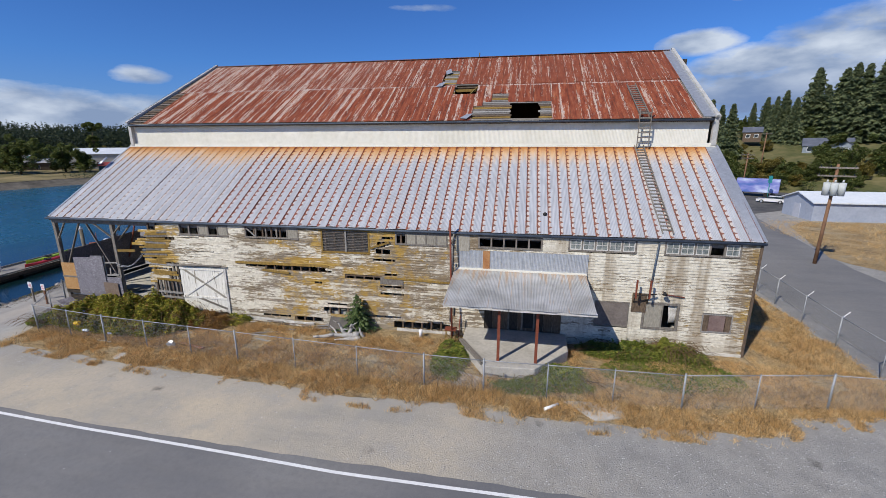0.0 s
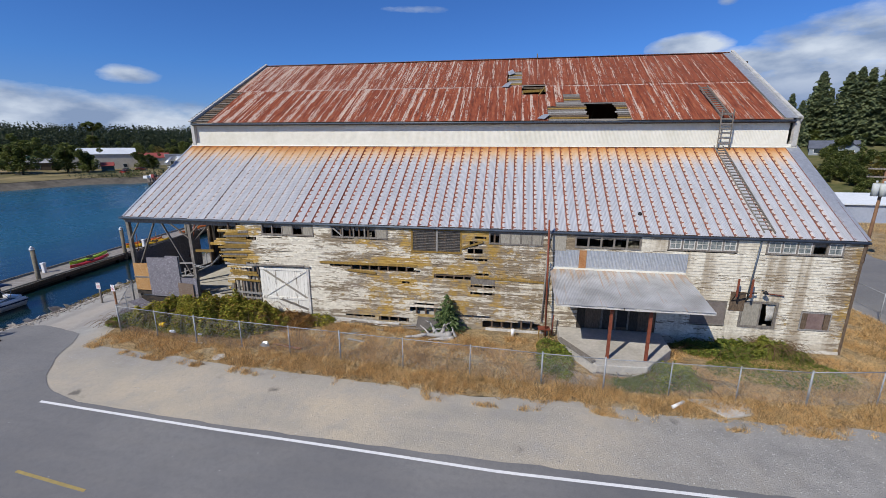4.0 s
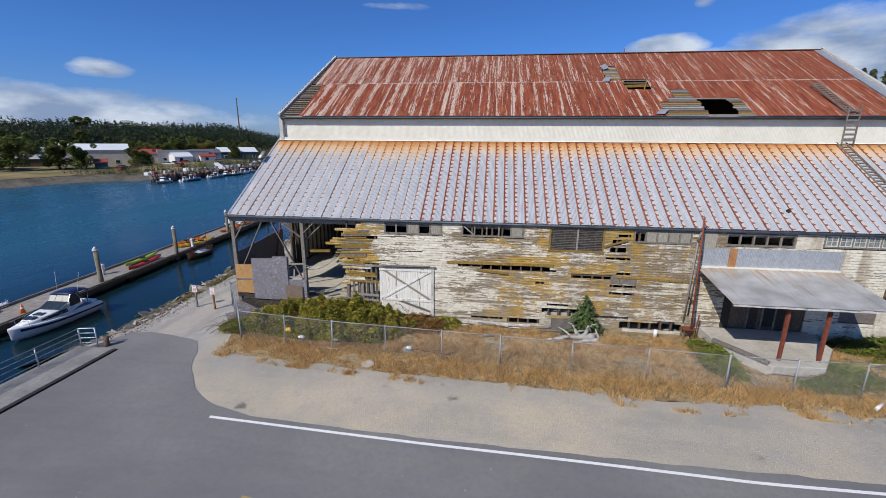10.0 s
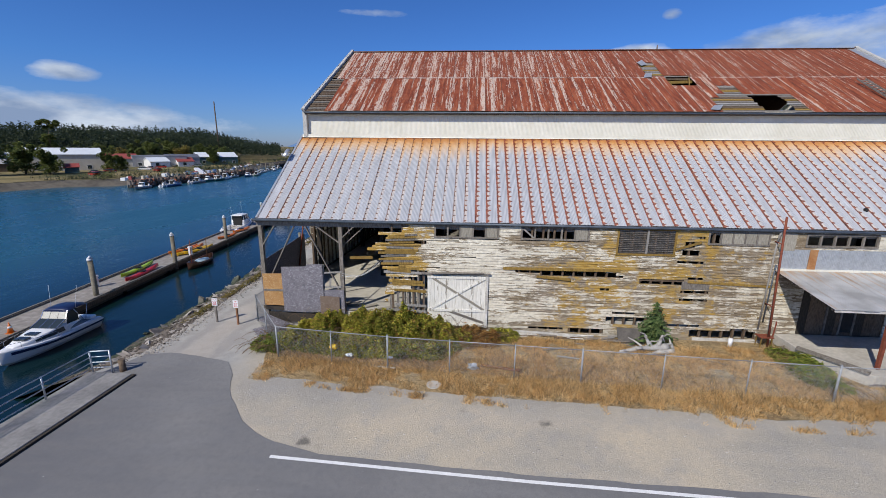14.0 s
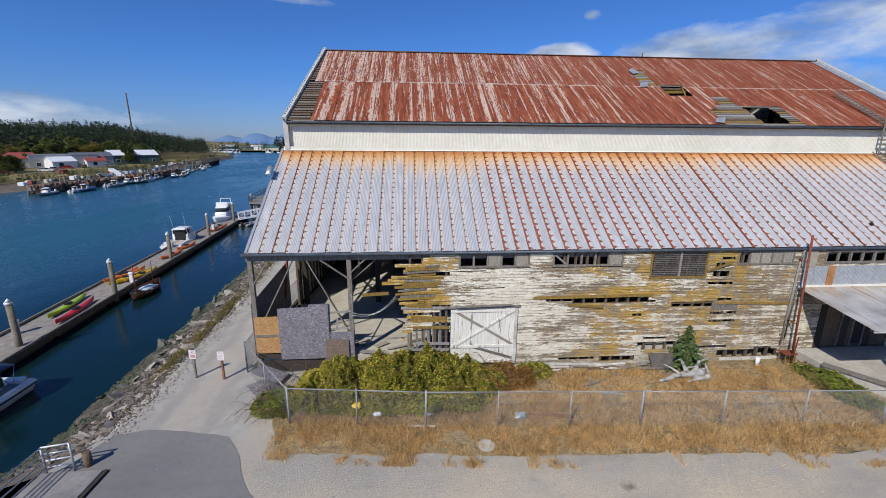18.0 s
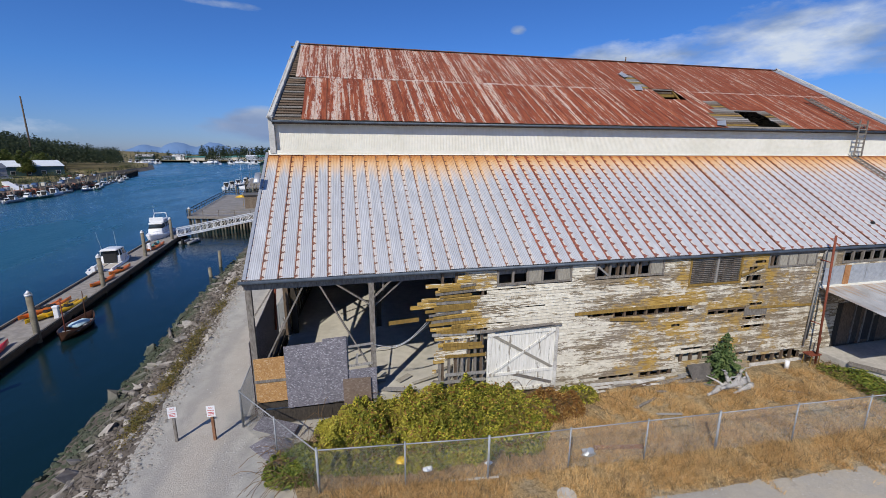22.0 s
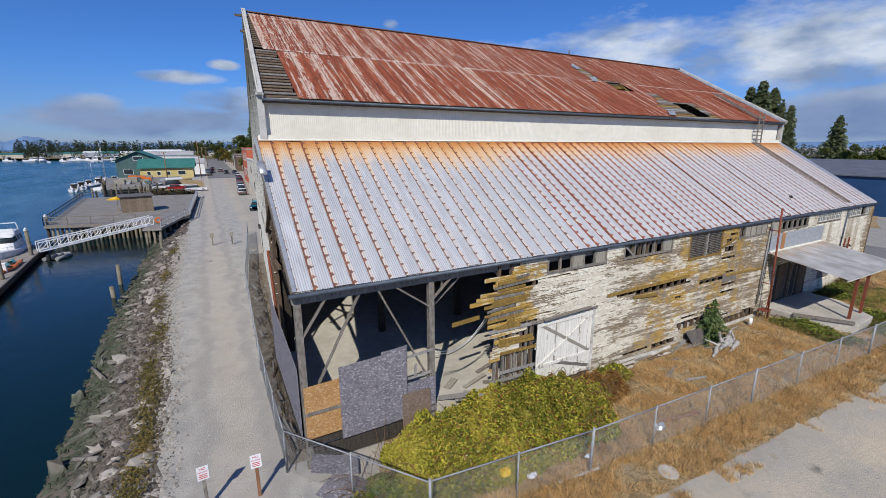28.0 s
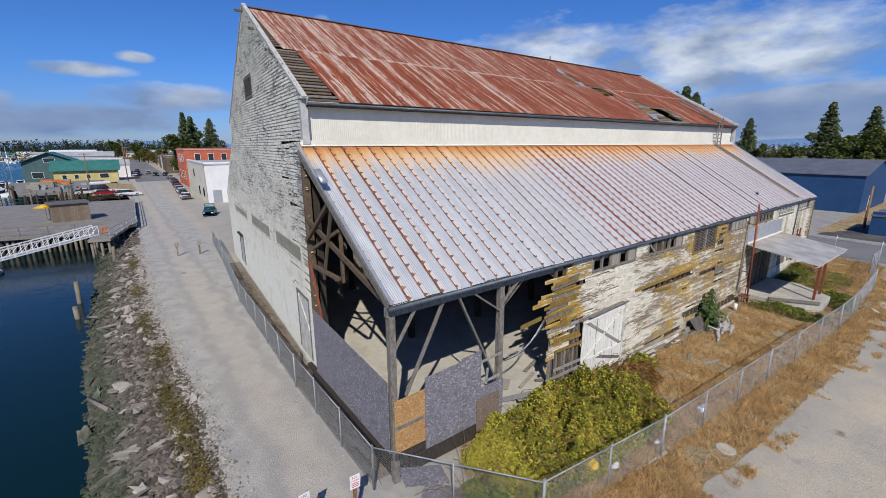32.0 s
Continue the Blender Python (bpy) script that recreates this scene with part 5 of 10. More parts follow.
for x in (7.75, 8.2, 8.55, 8.85, 9.15, 9.45, 9.75):
    quick("stud", lambda bm: beam(bm, (x, FACE + 0.05, 0.6), (x + rng.uniform(-0.1, 0.1), FACE + 0.05, 3.7), 0.12, 0.09, (0, 1, 0)), WOOD, front_wall)
for x in (8.5, 8.8, 9.1, 9.4):
    quick("slat", lambda bm: beam(bm, (x, FACE + 0.16, 0.6), (x + 0.05, FACE + 0.16, 2.4), 0.22, 0.03, (0, 1, 0)), GREYBOARD, front_wall)
# cables sagging from the torn end to the second post
for k in range(3):
    def cable(bm, k=k):
        pts = [Vector((4.9 + 2.4 * t, FACE - 0.05, 3.1 + 0.15 * k + 1.0 * t - 0.35 * math.sin(math.pi * t) * (1 + 0.3 * k))) for t in [i / 8 for i in range(9)]]
        loft(bm, [[(p.x, p.y + 0.014 * math.cos(1.2566 * i), p.z + 0.014 * math.sin(1.2566 * i)) for i in range(5)] for p in pts])
    quick("cable", cable, STEEL if k else BLACK, warehouse)

# braced white door
m = Mat("peeling_door_paint", 0.8, 0, 0.2)
_p = m.pos()
_g = m.noise(m.scaled(_p, 30, 30, 1.6), 1.0, 5, 0.65)
_f = m.op("MULTIPLY_ADD", m.noise(m.scaled(_p, 9, 9, 1.3), 1.0, 6, 0.7), 0.7, m.op("MULTIPLY", m.rnd(), 0.12))
PEELING = m.done(m.mix(m.step(_f, 0.31, 0.35), m.ramp(_g, (0.3, (0.16, 0.14, 0.11)), (0.7, (0.42, 0.38, 0.31))), m.ramp(_g, (0.35, (0.62, 0.60, 0.53)), (0.65, (0.84, 0.82, 0.75)))), _g, 0.004)
xdoor = thing("barn_door", "worn white board door with crossed braces", "door", at=(9.97, FACE - 0.07, 0.35))
for i in range(17):
    quick("door_board", lambda bm: box(bm, i * 0.206, i * 0.206 + 0.20, 0, 0.03, rng.uniform(-0.05, 0.02), 3.08 + rng.uniform(-0.02, 0.03)), PEELING, xdoor)
quick("brace", lambda bm: beam(bm, (0.2, -0.02, 3.0), (3.3, -0.02, 1.05), 0.13, 0.03, (0, -1, 0)), GREYBOARD, xdoor)
quick("brace", lambda bm: beam(bm, (0.15, -0.035, 1.0), (3.35, -0.035, 3.0), 0.11, 0.03, (0, -1, 0)), PEELING, xdoor)
quick("brace", lambda bm: beam(bm, (1.2, -0.02, 0.95), (3.3, -0.02, 0.25), 0.14, 0.03, (0, -1, 0)), WOOD, xdoor)
for z in (0.98, 3.0, 0.1):
    quick("rail", lambda bm: box(bm, 0, 3.5, -0.045, -0.004, z - 0.07, z + 0.07), PEELING, xdoor)
quick("stile", lambda bm: box(bm, 3.36, 3.52, -0.05, 0.03, -0.05, 3.12), WHITEWOOD, xdoor)
quick("door_track", lambda bm: (beam(bm, (9.6, FACE - 0.12, 3.55), (13.6, FACE - 0.12, 3.60), 0.06, 0.10), beam(bm, (10.2, FACE - 0.2, 3.62), (13.2, FACE - 0.12, 3.66), 0.2, 0.05)), WOOD, warehouse, "weathered door track and hood")
# doors in the shade of the porch
pdoor = thing("porch_doors", "dark brown sliding loading doors under the porch", "door", at=(30.7, FACE + 0.02, 0.6))
for k in range(9):
    quick("door_board", lambda bm: box(bm, k * 0.5, k * 0.5 + 0.49, 0, 0.04, 0, 2.6), BROWN if k % 3 else DARKWOOD, pdoor)
for x in (1.4, 2.2, 2.9):
    quick("stile", lambda bm: box(bm, x, x + 0.1, -0.05, -0.004, 0, 2.6), WOOD, pdoor)
# black slab over the boards paints the darkness of a gap between the doors
quick("door_gap", lambda bm: box(bm, 2.3, 2.9, -0.02, -0.004, 0.2, 2.3), BLACK, pdoor)

# porch
porch = thing("porch", "corrugated metal porch roof on red posts over a loading dock", "porch")
m = Mat("dull_zinc", 0.5, 0.25, 0.4)
_p = m.pos()
_st = m.noise(m.scaled(_p, 5.5, 0.3, 0.3), 1.0, 6, 0.7)
_c = m.ramp(m.noise(_p, 0.8, 5), (0.35, (0.35, 0.345, 0.33)), (0.65, (0.52, 0.52, 0.51)))
_c = m.mix(m.step(m.op("MULTIPLY_ADD", m.step(m.xyz(_p)[1], -2.2, -0.3, -0.05, 0.09), 1.0, _st), 0.52, 0.64, 0.0, 0.6), _c, m.mix(m.noise(_p, 4, 3), (0.40, 0.20, 0.07), (0.52, 0.33, 0.15)))
PORCHZINC = m.done(_c, _st, 0.003)
psheet = corrugated("roof_sheet", 0.66, 4.20, PITCH, 0.011, PORCHZINC)
proof = quick("porch_roof", lambda bm: [beam(bm, (28.95, y, 4.24 - (-y - 0.25) * 0.159), (36.35, y, 4.24 - (-y - 0.25) * 0.159), 0.09, 0.09) for y in (-0.3, -1.6, -2.9, -4.2)], WOOD, porch)
for i in range(12):
    ob = new("roof_sheet", psheet)
    ob.parent = proof
    ob.matrix_basis = slope_pose(28.9 + i * 0.618, -4.42 - 0.02 * (i % 3), 3.66, 4.1, 0.65, 0.0 + 0.01 * (i % 2))
quick("fascia", lambda bm: beam(bm, (28.95, -4.36, 3.60), (32.2, -4.36, 3.58), 0.05, 0.14), WHITEWOOD, porch)
quick("fascia", lambda bm: beam(bm, (32.25, -4.36, 3.58), (36.4, -4.36, 3.60), 0.05, 0.16), WHITEWOOD, porch)
quick("ledger_flashing", lambda bm: box(bm, 29.0, 36.4, FACE - 0.16, FACE - 0.03, 4.28, 4.40), CREAM, porch)
for x, y in ((31.75, -3.98), (33.66, -3.9)):
    quick("post", lambda bm: box(bm, x - 0.07, x + 0.07, y - 0.07, y + 0.07, 0.55, 3.62), REDPIPE, porch)
csheet = corrugated("wall_sheet", 0.66, 1.2, PITCH, 0.010, STEEL)
for i in range(12):
    ob = new("wall_sheet", csheet)
    ob.parent = proof
    ob.matrix_basis = Matrix.Translation((29.15 + i * 0.602, FACE - 0.05 - 0.008 * (i % 2), 4.28)) @ Matrix.Rotation(radians(90), 4, "X")
quick("rust_sheet", lambda bm: box(bm, 30.55, 30.95, FACE - 0.09, FACE - 0.065, 4.35, 5.48), simple("orange_rust", (0.30, 0.12, 0.04), (0.46, 0.26, 0.12), 2.0), proof, "orange rust-stained strip")
quick("sheet_backing", lambda bm: box(bm, 29.2, 36.3, FACE - 0.02, FACE, 4.25, 5.5), BROWN, porch)
dockpts = [(29.6, -0.2), (29.6, -2.1), (31.1, -4.7), (33.6, -4.55), (35.45, -2.3), (35.5, -0.2)]


tagged(quick("loading_dock", lambda bm: slab(bm, dockpts, -0.05, 0.6), CONCRETE, None, "", 0.03), "angular concrete loading dock with chipped edges", "loading dock")
o = quick("dock_timber", lambda bm: beam(bm, (29.55, -2.0, 0.62), (31.0, -4.5, 0.66), 0.22, 0.16), WOOD)
tagged(o, "split grey timber lying along the dock edge", "timber")
o = quick("dock_timber", lambda bm: beam(bm, (29.9, -2.6, 0.35), (29.5, -3.2, 0.0), 0.10, 0.08), WOOD)
tagged(o, "short grey board leaning on the dock", "timber")
o = quick("leaning_pipe", lambda bm: (tube(bm, (28.85, -0.95, 0.0), (28.68, -0.72, 7.3), 0.055), tube(bm, (28.7, -0.76, 5.85), (28.7, FACE, 5.9), 0.03), tube(bm, (28.79, -0.88, 2.4), (28.79, FACE, 2.4), 0.03)), REDPIPE)
tagged(o, "tall rusty red pipe leaning on the eave", "pipe")
stand = thing("rusty_stand", "small rusty stand with a tray by the wall", "stand", at=(28.75, -0.75, 0.0))
quick("tray", lambda bm: box(bm, -0.35, 0.35, -0.25, 0.25, 0.62, 0.68), REDPIPE, stand)
for a, b in ((-0.3, -0.2), (0.3, -0.2), (-0.3, 0.2), (0.3, 0.2)):
    quick("leg", lambda bm: beam(bm, (a, b, 0), (a * 0.9, b, 0.62), 0.04), OCHREWOOD, stand)
quick("post", lambda bm: beam(bm, (0.45, 0.1, 0.0), (0.55, 0.1, 1.5), 0.05), REDPIPE, stand)

# roof ladder in three lengths
ladder = thing("roof_ladder", "old wooden ladder laid up both roofs", "ladder")


def ladder_run(p, q, width, up, name):
    p, q = Vector(p), Vector(q)
    for s in (-1, 1):
        quick("rail", lambda bm: beam(bm, p + Vector((s * width / 2, 0, 0)), q + Vector((s * width / 2, 0, 0)), 0.05, 0.09, up), WOOD, ladder)
    n = int((q - p).length / 0.30)
    for k in range(1, n):
        c = p + (q - p) * k / n
        quick("rung", lambda bm: beam(bm, c - Vector((width / 2, 0, 0)), c + Vector((width / 2, 0, 0)), 0.09, 0.035, up), WOOD, ladder)


ladder_run((40.45, 0.0, 6.80), (40.25, 7.25, 11.42), 0.55, (0, -0.52, 0.85), "lower")
ladder_run((40.40, 6.82, 11.25), (40.40, 6.86, 13.75), 0.72, (0, 1, 0), "middle")
ladder_run((40.42, 6.95, 13.25), (40.2, 11.0, 15.72), 0.58, (0, -0.52, 0.85), "upper")
quick("roof_ball", lambda bm: lump(bm, (34.0, 1.1, 7.50), 0.13, rough=0.1), BLACK, lower_roof, "dark lump lying on the lower roof")

# ---- board fence panels round the open bay ----
def panel(name, mat, x0, x1, y0, y1, z, label):
    """A thin sheet with four corner heights z = (bottom a, bottom b, top b, top a)."""
    bm = bmesh.new()
    d = Vector((x1 - x0, y1 - y0, 0)).normalized()
    n = Vector((d.y, -d.x, 0)) * 0.012
    c = [Vector((x0, y0, z[0])), Vector((x1, y1, z[1])), Vector((x1, y1, z[2])), Vector((x0, y0, z[3]))]
    a = [bm.verts.new(v + n) for v in c]
    b = [bm.verts.new(v - n) for v in c]
    bm.faces.new(a)
    bm.faces.new(b[::-1])
    for i in range(4):
        bm.faces.new((a[i], b[i], b[(i + 1) % 4], a[(i + 1) % 4]))
    return tagged(part(name, bm, mat), label, "board panel", "boards closing the open bay")


panel("osb_panel", OSB, 0.0, 1.22, -0.14, -0.14, (2.23, 2.23, 3.24, 3.20), "raw orange strand board sheet nailed to the corner post")
panel("osb_panel", OSB, 0.0, 1.22, -0.14, -0.14, (1.22, 1.22, 2.16, 2.16), "raw orange strand board sheet nailed to the corner post")
tagged(quick("batten", lambda bm: box(bm, -0.02, 1.24, -0.19, -0.155, 2.14, 2.25), WOOD), "grey wooden batten across the strand boards", "batten")
panel("osb_panel", OSBG, 1.20, 3.05, -0.17, -0.17, (0.85, 0.85, 3.74, 3.66), "purplish weathered strand board sheet")
panel("osb_panel", OSBG, 2.75, 3.72, -0.20, -0.20, (0.9, 0.9, 3.90, 3.86), "purplish weathered strand board sheet")
panel("osb_panel", OSBG, 3.68, 4.95, -0.15, -0.15, (0.8, 0.8, 2.32, 2.30), "low purplish strand board sheet by the second post")
panel("brown_panel", make_osb("osb_brown", (0.14, 0.10, 0.075), (0.24, 0.18, 0.14), (0.30, 0.25, 0.2)), 3.5, 4.68, -0.24, -0.24, (0.55, 0.55, 1.90, 1.95), "brown water-stained board leaning on the sheets")
for x0, z0, x1, z1 in ((3.72, 2.3, 3.74, 3.86), (3.7, 2.45, 4.8, 2.5), (3.75, 3.35, 4.85, 3.42), (4.1, 2.5, 4.15, 3.0)):
    tagged(quick("batten", lambda bm: beam(bm, (x0, -0.1, z0), (x1, -0.1, z1), 0.1, 0.04, (0, 1, 0)), PALEWOOD), "grey wooden batten behind the strand boards", "batten")
for k in range(3):
    y0, y1 = 0.02 + 2.24 * k, 0.02 + 2.24 * (k + 1) - 0.01
    panel("osb_panel", OSBG, -0.13, -0.13, y0, y1, (1.18, 1.15, 3.86 + 0.13 * (k + 1), 3.86 + 0.13 * k), "tall purplish strand board sheet along the west side")
# dark beams and infill close the space below the boards
tagged(quick("sill_timber", lambda bm: (beam(bm, (0.0, -0.05, 1.05), (4.9, -0.05, 0.85), 0.2, 0.22), beam(bm, (-0.05, 0.0, 1.02), (-0.05, 8.0, 0.95), 0.2, 0.22), beam(bm, (0.0, 0.0, 0.45), (4.9, -0.02, 0.4), 0.12, 0.6), beam(bm, (0.1, 0.1, 0.4), (0.1, 8.0, 0.4), 0.1, 0.8)), DARKWOOD), "dark sill timber and dark infill under the boards", "timber")

# west gable openings
for a, b, c, d in ((9.3, 15.0, 5.6, 6.55), (16.6, 23.3, 5.5, 6.4), (25.3, 32.0, 5.5, 6.15)):
    w = quick("gable_window", lambda bm: (box(bm, WEST_X - 0.05, WEST_X + 0.02, a, b, c, c + 0.1), box(bm, WEST_X - 0.05, WEST_X + 0.02, a, b, d - 0.1, d), box(bm, WEST_X - 0.047, WEST_X + 0.02, a, a + 0.1, c + 0.1, d - 0.1), box(bm, WEST_X - 0.047, WEST_X + 0.02, b - 0.1, b, c + 0.1, d - 0.1)), WHITEWOOD, warehouse, "long window closed with grey-green boards")
    ASKEW.append(w)
    n = max(3, int((b - a) / 0.5))
    for k in range(n):
        quick("shutter_board", lambda bm: box(bm, WEST_X - 0.02, WEST_X + 0.005, a + 0.1 + (b - a - 0.2) * k / n, a + 0.09 + (b - a - 0.2) * (k + 1) / n, c + 0.1, d - 0.1), simple("green_grey_board", (0.22, 0.21, 0.15), (0.36, 0.34, 0.26), 1.5) if k == 0 and a < 10 else bpy.data.materials["green_grey_board"], w)
w = quick("gable_louvre", lambda bm: (box(bm, WEST_X - 0.05, WEST_X, 17.6, 20.2, 14.2, 14.3), box(bm, WEST_X - 0.05, WEST_X, 17.6, 20.2, 15.35, 15.45), box(bm, WEST_X - 0.04, WEST_X, 17.6, 17.7, 14.3, 15.35), box(bm, WEST_X - 0.04, WEST_X, 20.1, 20.2, 14.3, 15.35)), WOOD, warehouse, "small louvred gable vent")
ASKEW.append(w)
for k in range(9):
    quick("slat", lambda bm: beam(bm, (WEST_X, 17.7, 14.36 + 0.12 * k), (WEST_X, 20.1, 14.36 + 0.12 * k), 0.02, 0.09, (0.6, 0, 0.8)), WOOD, w)
# same dark stand-in for the unlit loft behind the vent
quick("louvre_back", lambda bm: box(bm, WEST_X + 0.08, WEST_X + 0.1, 17.6, 20.2, 14.2, 15.45), DARKROOM, w)
d = thing("side_door", "white board side door in the gable wall", "door", at=(WEST_X, 8.75, 0.7))
ASKEW.append(d)
for k in range(8):
    quick("door_board", lambda bm: box(bm, -0.03, 0.01, k * 0.25, k * 0.25 + 0.243, 0, 3.2), WHITEWOOD, d)
quick("door_frame", lambda bm: (box(bm, -0.07, 0.02, -0.12, 0.0, 0, 3.3), box(bm, -0.07, 0.02, 2.0, 2.1, 0, 3.3), box(bm, -0.08, 0.02, -0.12, 2.1, 3.2, 3.32)), WOOD, d)
quick("brace", lambda bm: beam(bm, (-0.045, 0.1, 1.5), (-0.045, 1.9, 3.0), 0.03, 0.12, (0, 0, 1)), WHITEWOOD, d)
d = thing("side_door", "grey side door under a small hood", "door", at=(WEST_X, 29.0, 0.9))
ASKEW.append(d)
quick("door_leaf", lambda bm: box(bm, -0.03, 0.01, 0.1, 1.9, 0, 2.6), simple("grey_door_paint", (0.34, 0.35, 0.34), (0.46, 0.46, 0.44), 2), d)
quick("door_frame", lambda bm: (box(bm, -0.06, 0.02, 0, 0.1, 0, 2.7), box(bm, -0.06, 0.02, 1.9, 2.0, 0, 2.7), box(bm, -0.25, 0.02, -0.1, 2.1, 2.65, 2.75)), DARKWOOD, d)
quick("corner_post", lambda bm: (box(bm, WEST_X - 0.12, WEST_X + 0.12, 7.35, 7.62, 0.9, 11.2),), BROWN, west_wall)
for k in range(60):
    z = 4.2 + 0.115 * k
    quick("torn_board", lambda bm: beam(bm, (WEST_X - 0.05, 7.4 + rng.uniform(-0.15, 0.35), z + rng.uniform(-0.06, 0.03)), (WEST_X - 0.02, 8.6 + rng.uniform(0, 0.5), z + 0.02), 0.025, 0.10, (1, 0, 0.1)), rng.choice((GABLE, WOOD, GABLE)), west_wall)

# the west wall runs a little out of square with the street front
skew = Matrix.Translation((WEST_X, 7.5, 0)) @ Matrix.Rotation(radians(-3.55), 4, "Z") @ Matrix.Translation((-WEST_X, -7.5, 0))
for ob in ASKEW:
    ob.matrix_basis = skew @ ob.matrix_basis

# ---- fences ----
FENCEPOST = simple("dull_fence_pipe", (0.25, 0.265, 0.28), (0.40, 0.415, 0.425), 5, 0.6, 0.2)
MESHWIRE = simple("fence_wire", (0.24, 0.255, 0.265), (0.38, 0.40, 0.41), 8, 0.55, 0.3)


def chain_link(parent, p, q, h, cell=0.075, r=0.0017):
    """Woven wire between two posts, as two families of slanting wires."""
    p, q = Vector(p), Vector(q)
    length = (q - p).length
    d = (q - p) / length
    side = Vector((d.y, -d.x, 0))
    verts, faces = [], []
    for s in (1, -1):
        k = -int(h / cell) - 1
        while k * cell < length:
            u0 = k * cell
            a, b = 0.0, h
            lo, hi = max(0.0, -u0), min(h, length - u0)
            if hi - lo > 0.02:
                z0, z1 = (lo, hi) if s > 0 else (h - lo, h - hi)
                A = p + d * (u0 + lo) + Vector((0, 0, 0.05 + z0))
                B = p + d * (u0 + hi) + Vector((0, 0, 0.05 + z1))
                t = d * r * s + Vector((0, 0, -r))
                i = len(verts)
                for E in (A, B):
                    verts += [tuple(E + t), tuple(E - t), tuple(E + side * r * 1.5 * s)]
                faces += [(i, i + 1, i + 4, i + 3), (i + 1, i + 2, i + 5, i + 4), (i + 2, i, i + 3, i + 5)]
            k += 1
    return raw("wire_mesh", verts, faces, MESHWIRE, parent)


def fence(name, pts, h, label, spacing=3.05, cell=0.075, wire=0.0013):
    f = thing(name, label, "fence")
    posts = []
    for (x0, y0), (x1, y1) in zip(pts, pts[1:]):
        n = max(1, round(math.hypot(x1 - x0, y1 - y0) / spacing))
        posts += [(x0 + (x1 - x0) * i / n, y0 + (y1 - y0) * i / n) for i in range(n)]
    posts.append(pts[-1])
    for i, (x, y) in enumerate(posts):
        big = (x, y) in pts
        lean = 0.05 * noise.noise(Vector((x, y, 3)))
        quick("post", lambda bm: (tube(bm, (x, y, -0.1), (x + lean, y, h + 0.06), 0.045 if big else 0.028), lump(bm, (x + lean, y, h + 0.07), 0.05 if big else 0.032, rough=0)), FENCEPOST, f)
    for a, b in zip(posts, posts[1:]):
        quick("top_rail", lambda bm: tube(bm, (*a, h), (*b, h), 0.022, n=6), FENCEPOST, f)
        chain_link(f, (*a, 0), (*b, 0), h - 0.06, cell, wire)
    return f, posts


fence("street_fence", [(2.65, -4.25), (8.5, -4.9), (17.7, -5.45), (28.3, -6.05), (31.2, -6.1), (40.0, -5.85), (46.4, -4.7), (50.7, -4.6)], 1.70, "galvanised chain-link fence along the dry verge")
fence("corner_fence", [(-0.72, 0.15), (2.65, -4.25)], 1.66, "galvanised chain-link fence across the corner")
fence("west_fence", [(-0.72, 0.15), (-0.80, 8.0), (-0.45, 22.0), (0.55, 34.0), (1.3, 45.0)], 1.66, "galvanised chain-link fence along the gravel lane", 3.05, 0.065, 0.0030)
f, posts = fence("east_fence", [(50.7, -4.6), (50.85, 2.0), (51.3, 9.0), (51.9, 20.0), (52.5, 30.0)], 1.9, "tall chain-link fence with angled arms on top")
for x, y in posts:
    quick("arm", lambda bm: beam(bm, (x, y, 1.9), (x + 0.32, y, 2.25), 0.05, 0.03), WHITE, f)

# signs by the lane
REDINK = simple("red_ink", (0.45, 0.03, 0.03), (0.55, 0.05, 0.05), 5)
SIGNPOST = simple("sign_post_wood", (0.17, 0.08, 0.04), (0.30, 0.15, 0.08), 4)
for i, (x, y, m) in enumerate(((-1.66, -0.46, SIGNPOST), (-3.14, -0.23, WOOD))):
    s = thing("parking_sign", "small white sign with red letters on a wooden post", "sign", "signs by the lane", (x, y, 0.0), 4 if i else -3)
    quick("post", lambda bm: box(bm, -0.05, 0.05, -0.05, 0.05, -0.05, 1.35), m, s, "", 0.006)
    quick("sign_plate", lambda bm: box(bm, -0.16, 0.16, -0.068, -0.056, 1.10, 1.58), WHITE, s)
    for word, z, size in (("NO", 1.46, 0.11), ("PARKING", 1.36, 0.065)):
        cu = bpy.data.curves.new("letters", "FONT")
        cu.body, cu.size, cu.align_x, cu.extrude = word, size, "CENTER", 0.001
        cu.materials.append(REDINK)
        t = new("letters", cu)
        t.parent = s
        t.matrix_basis = pose(0, -0.071, z, 90, 0, 0)
    for k in range(3):
        quick("text_bar", lambda bm: box(bm, -0.11, 0.11, -0.072, -0.068, 1.28 - 0.06 * k, 1.305 - 0.06 * k), REDINK, s)

# ---- planting and debris round the warehouse ----
BRAMBLE = make_leaf("bramble_leaf", (0.080, 0.10, 0.016), (0.34, 0.35, 0.040), (0.70, 0.60, 0.10))
RUSSET = make_leaf("russet_leaf", (0.16, 0.07, 0.02), (0.34, 0.17, 0.045), (0.50, 0.33, 0.10))
GREENLEAF = make_leaf("shrub_leaf", (0.085, 0.12, 0.024), (0.20, 0.25, 0.042), (0.36, 0.34, 0.065))
CANE = simple("bramble_cane", (0.10, 0.06, 0.03), (0.22, 0.14, 0.07), 6)


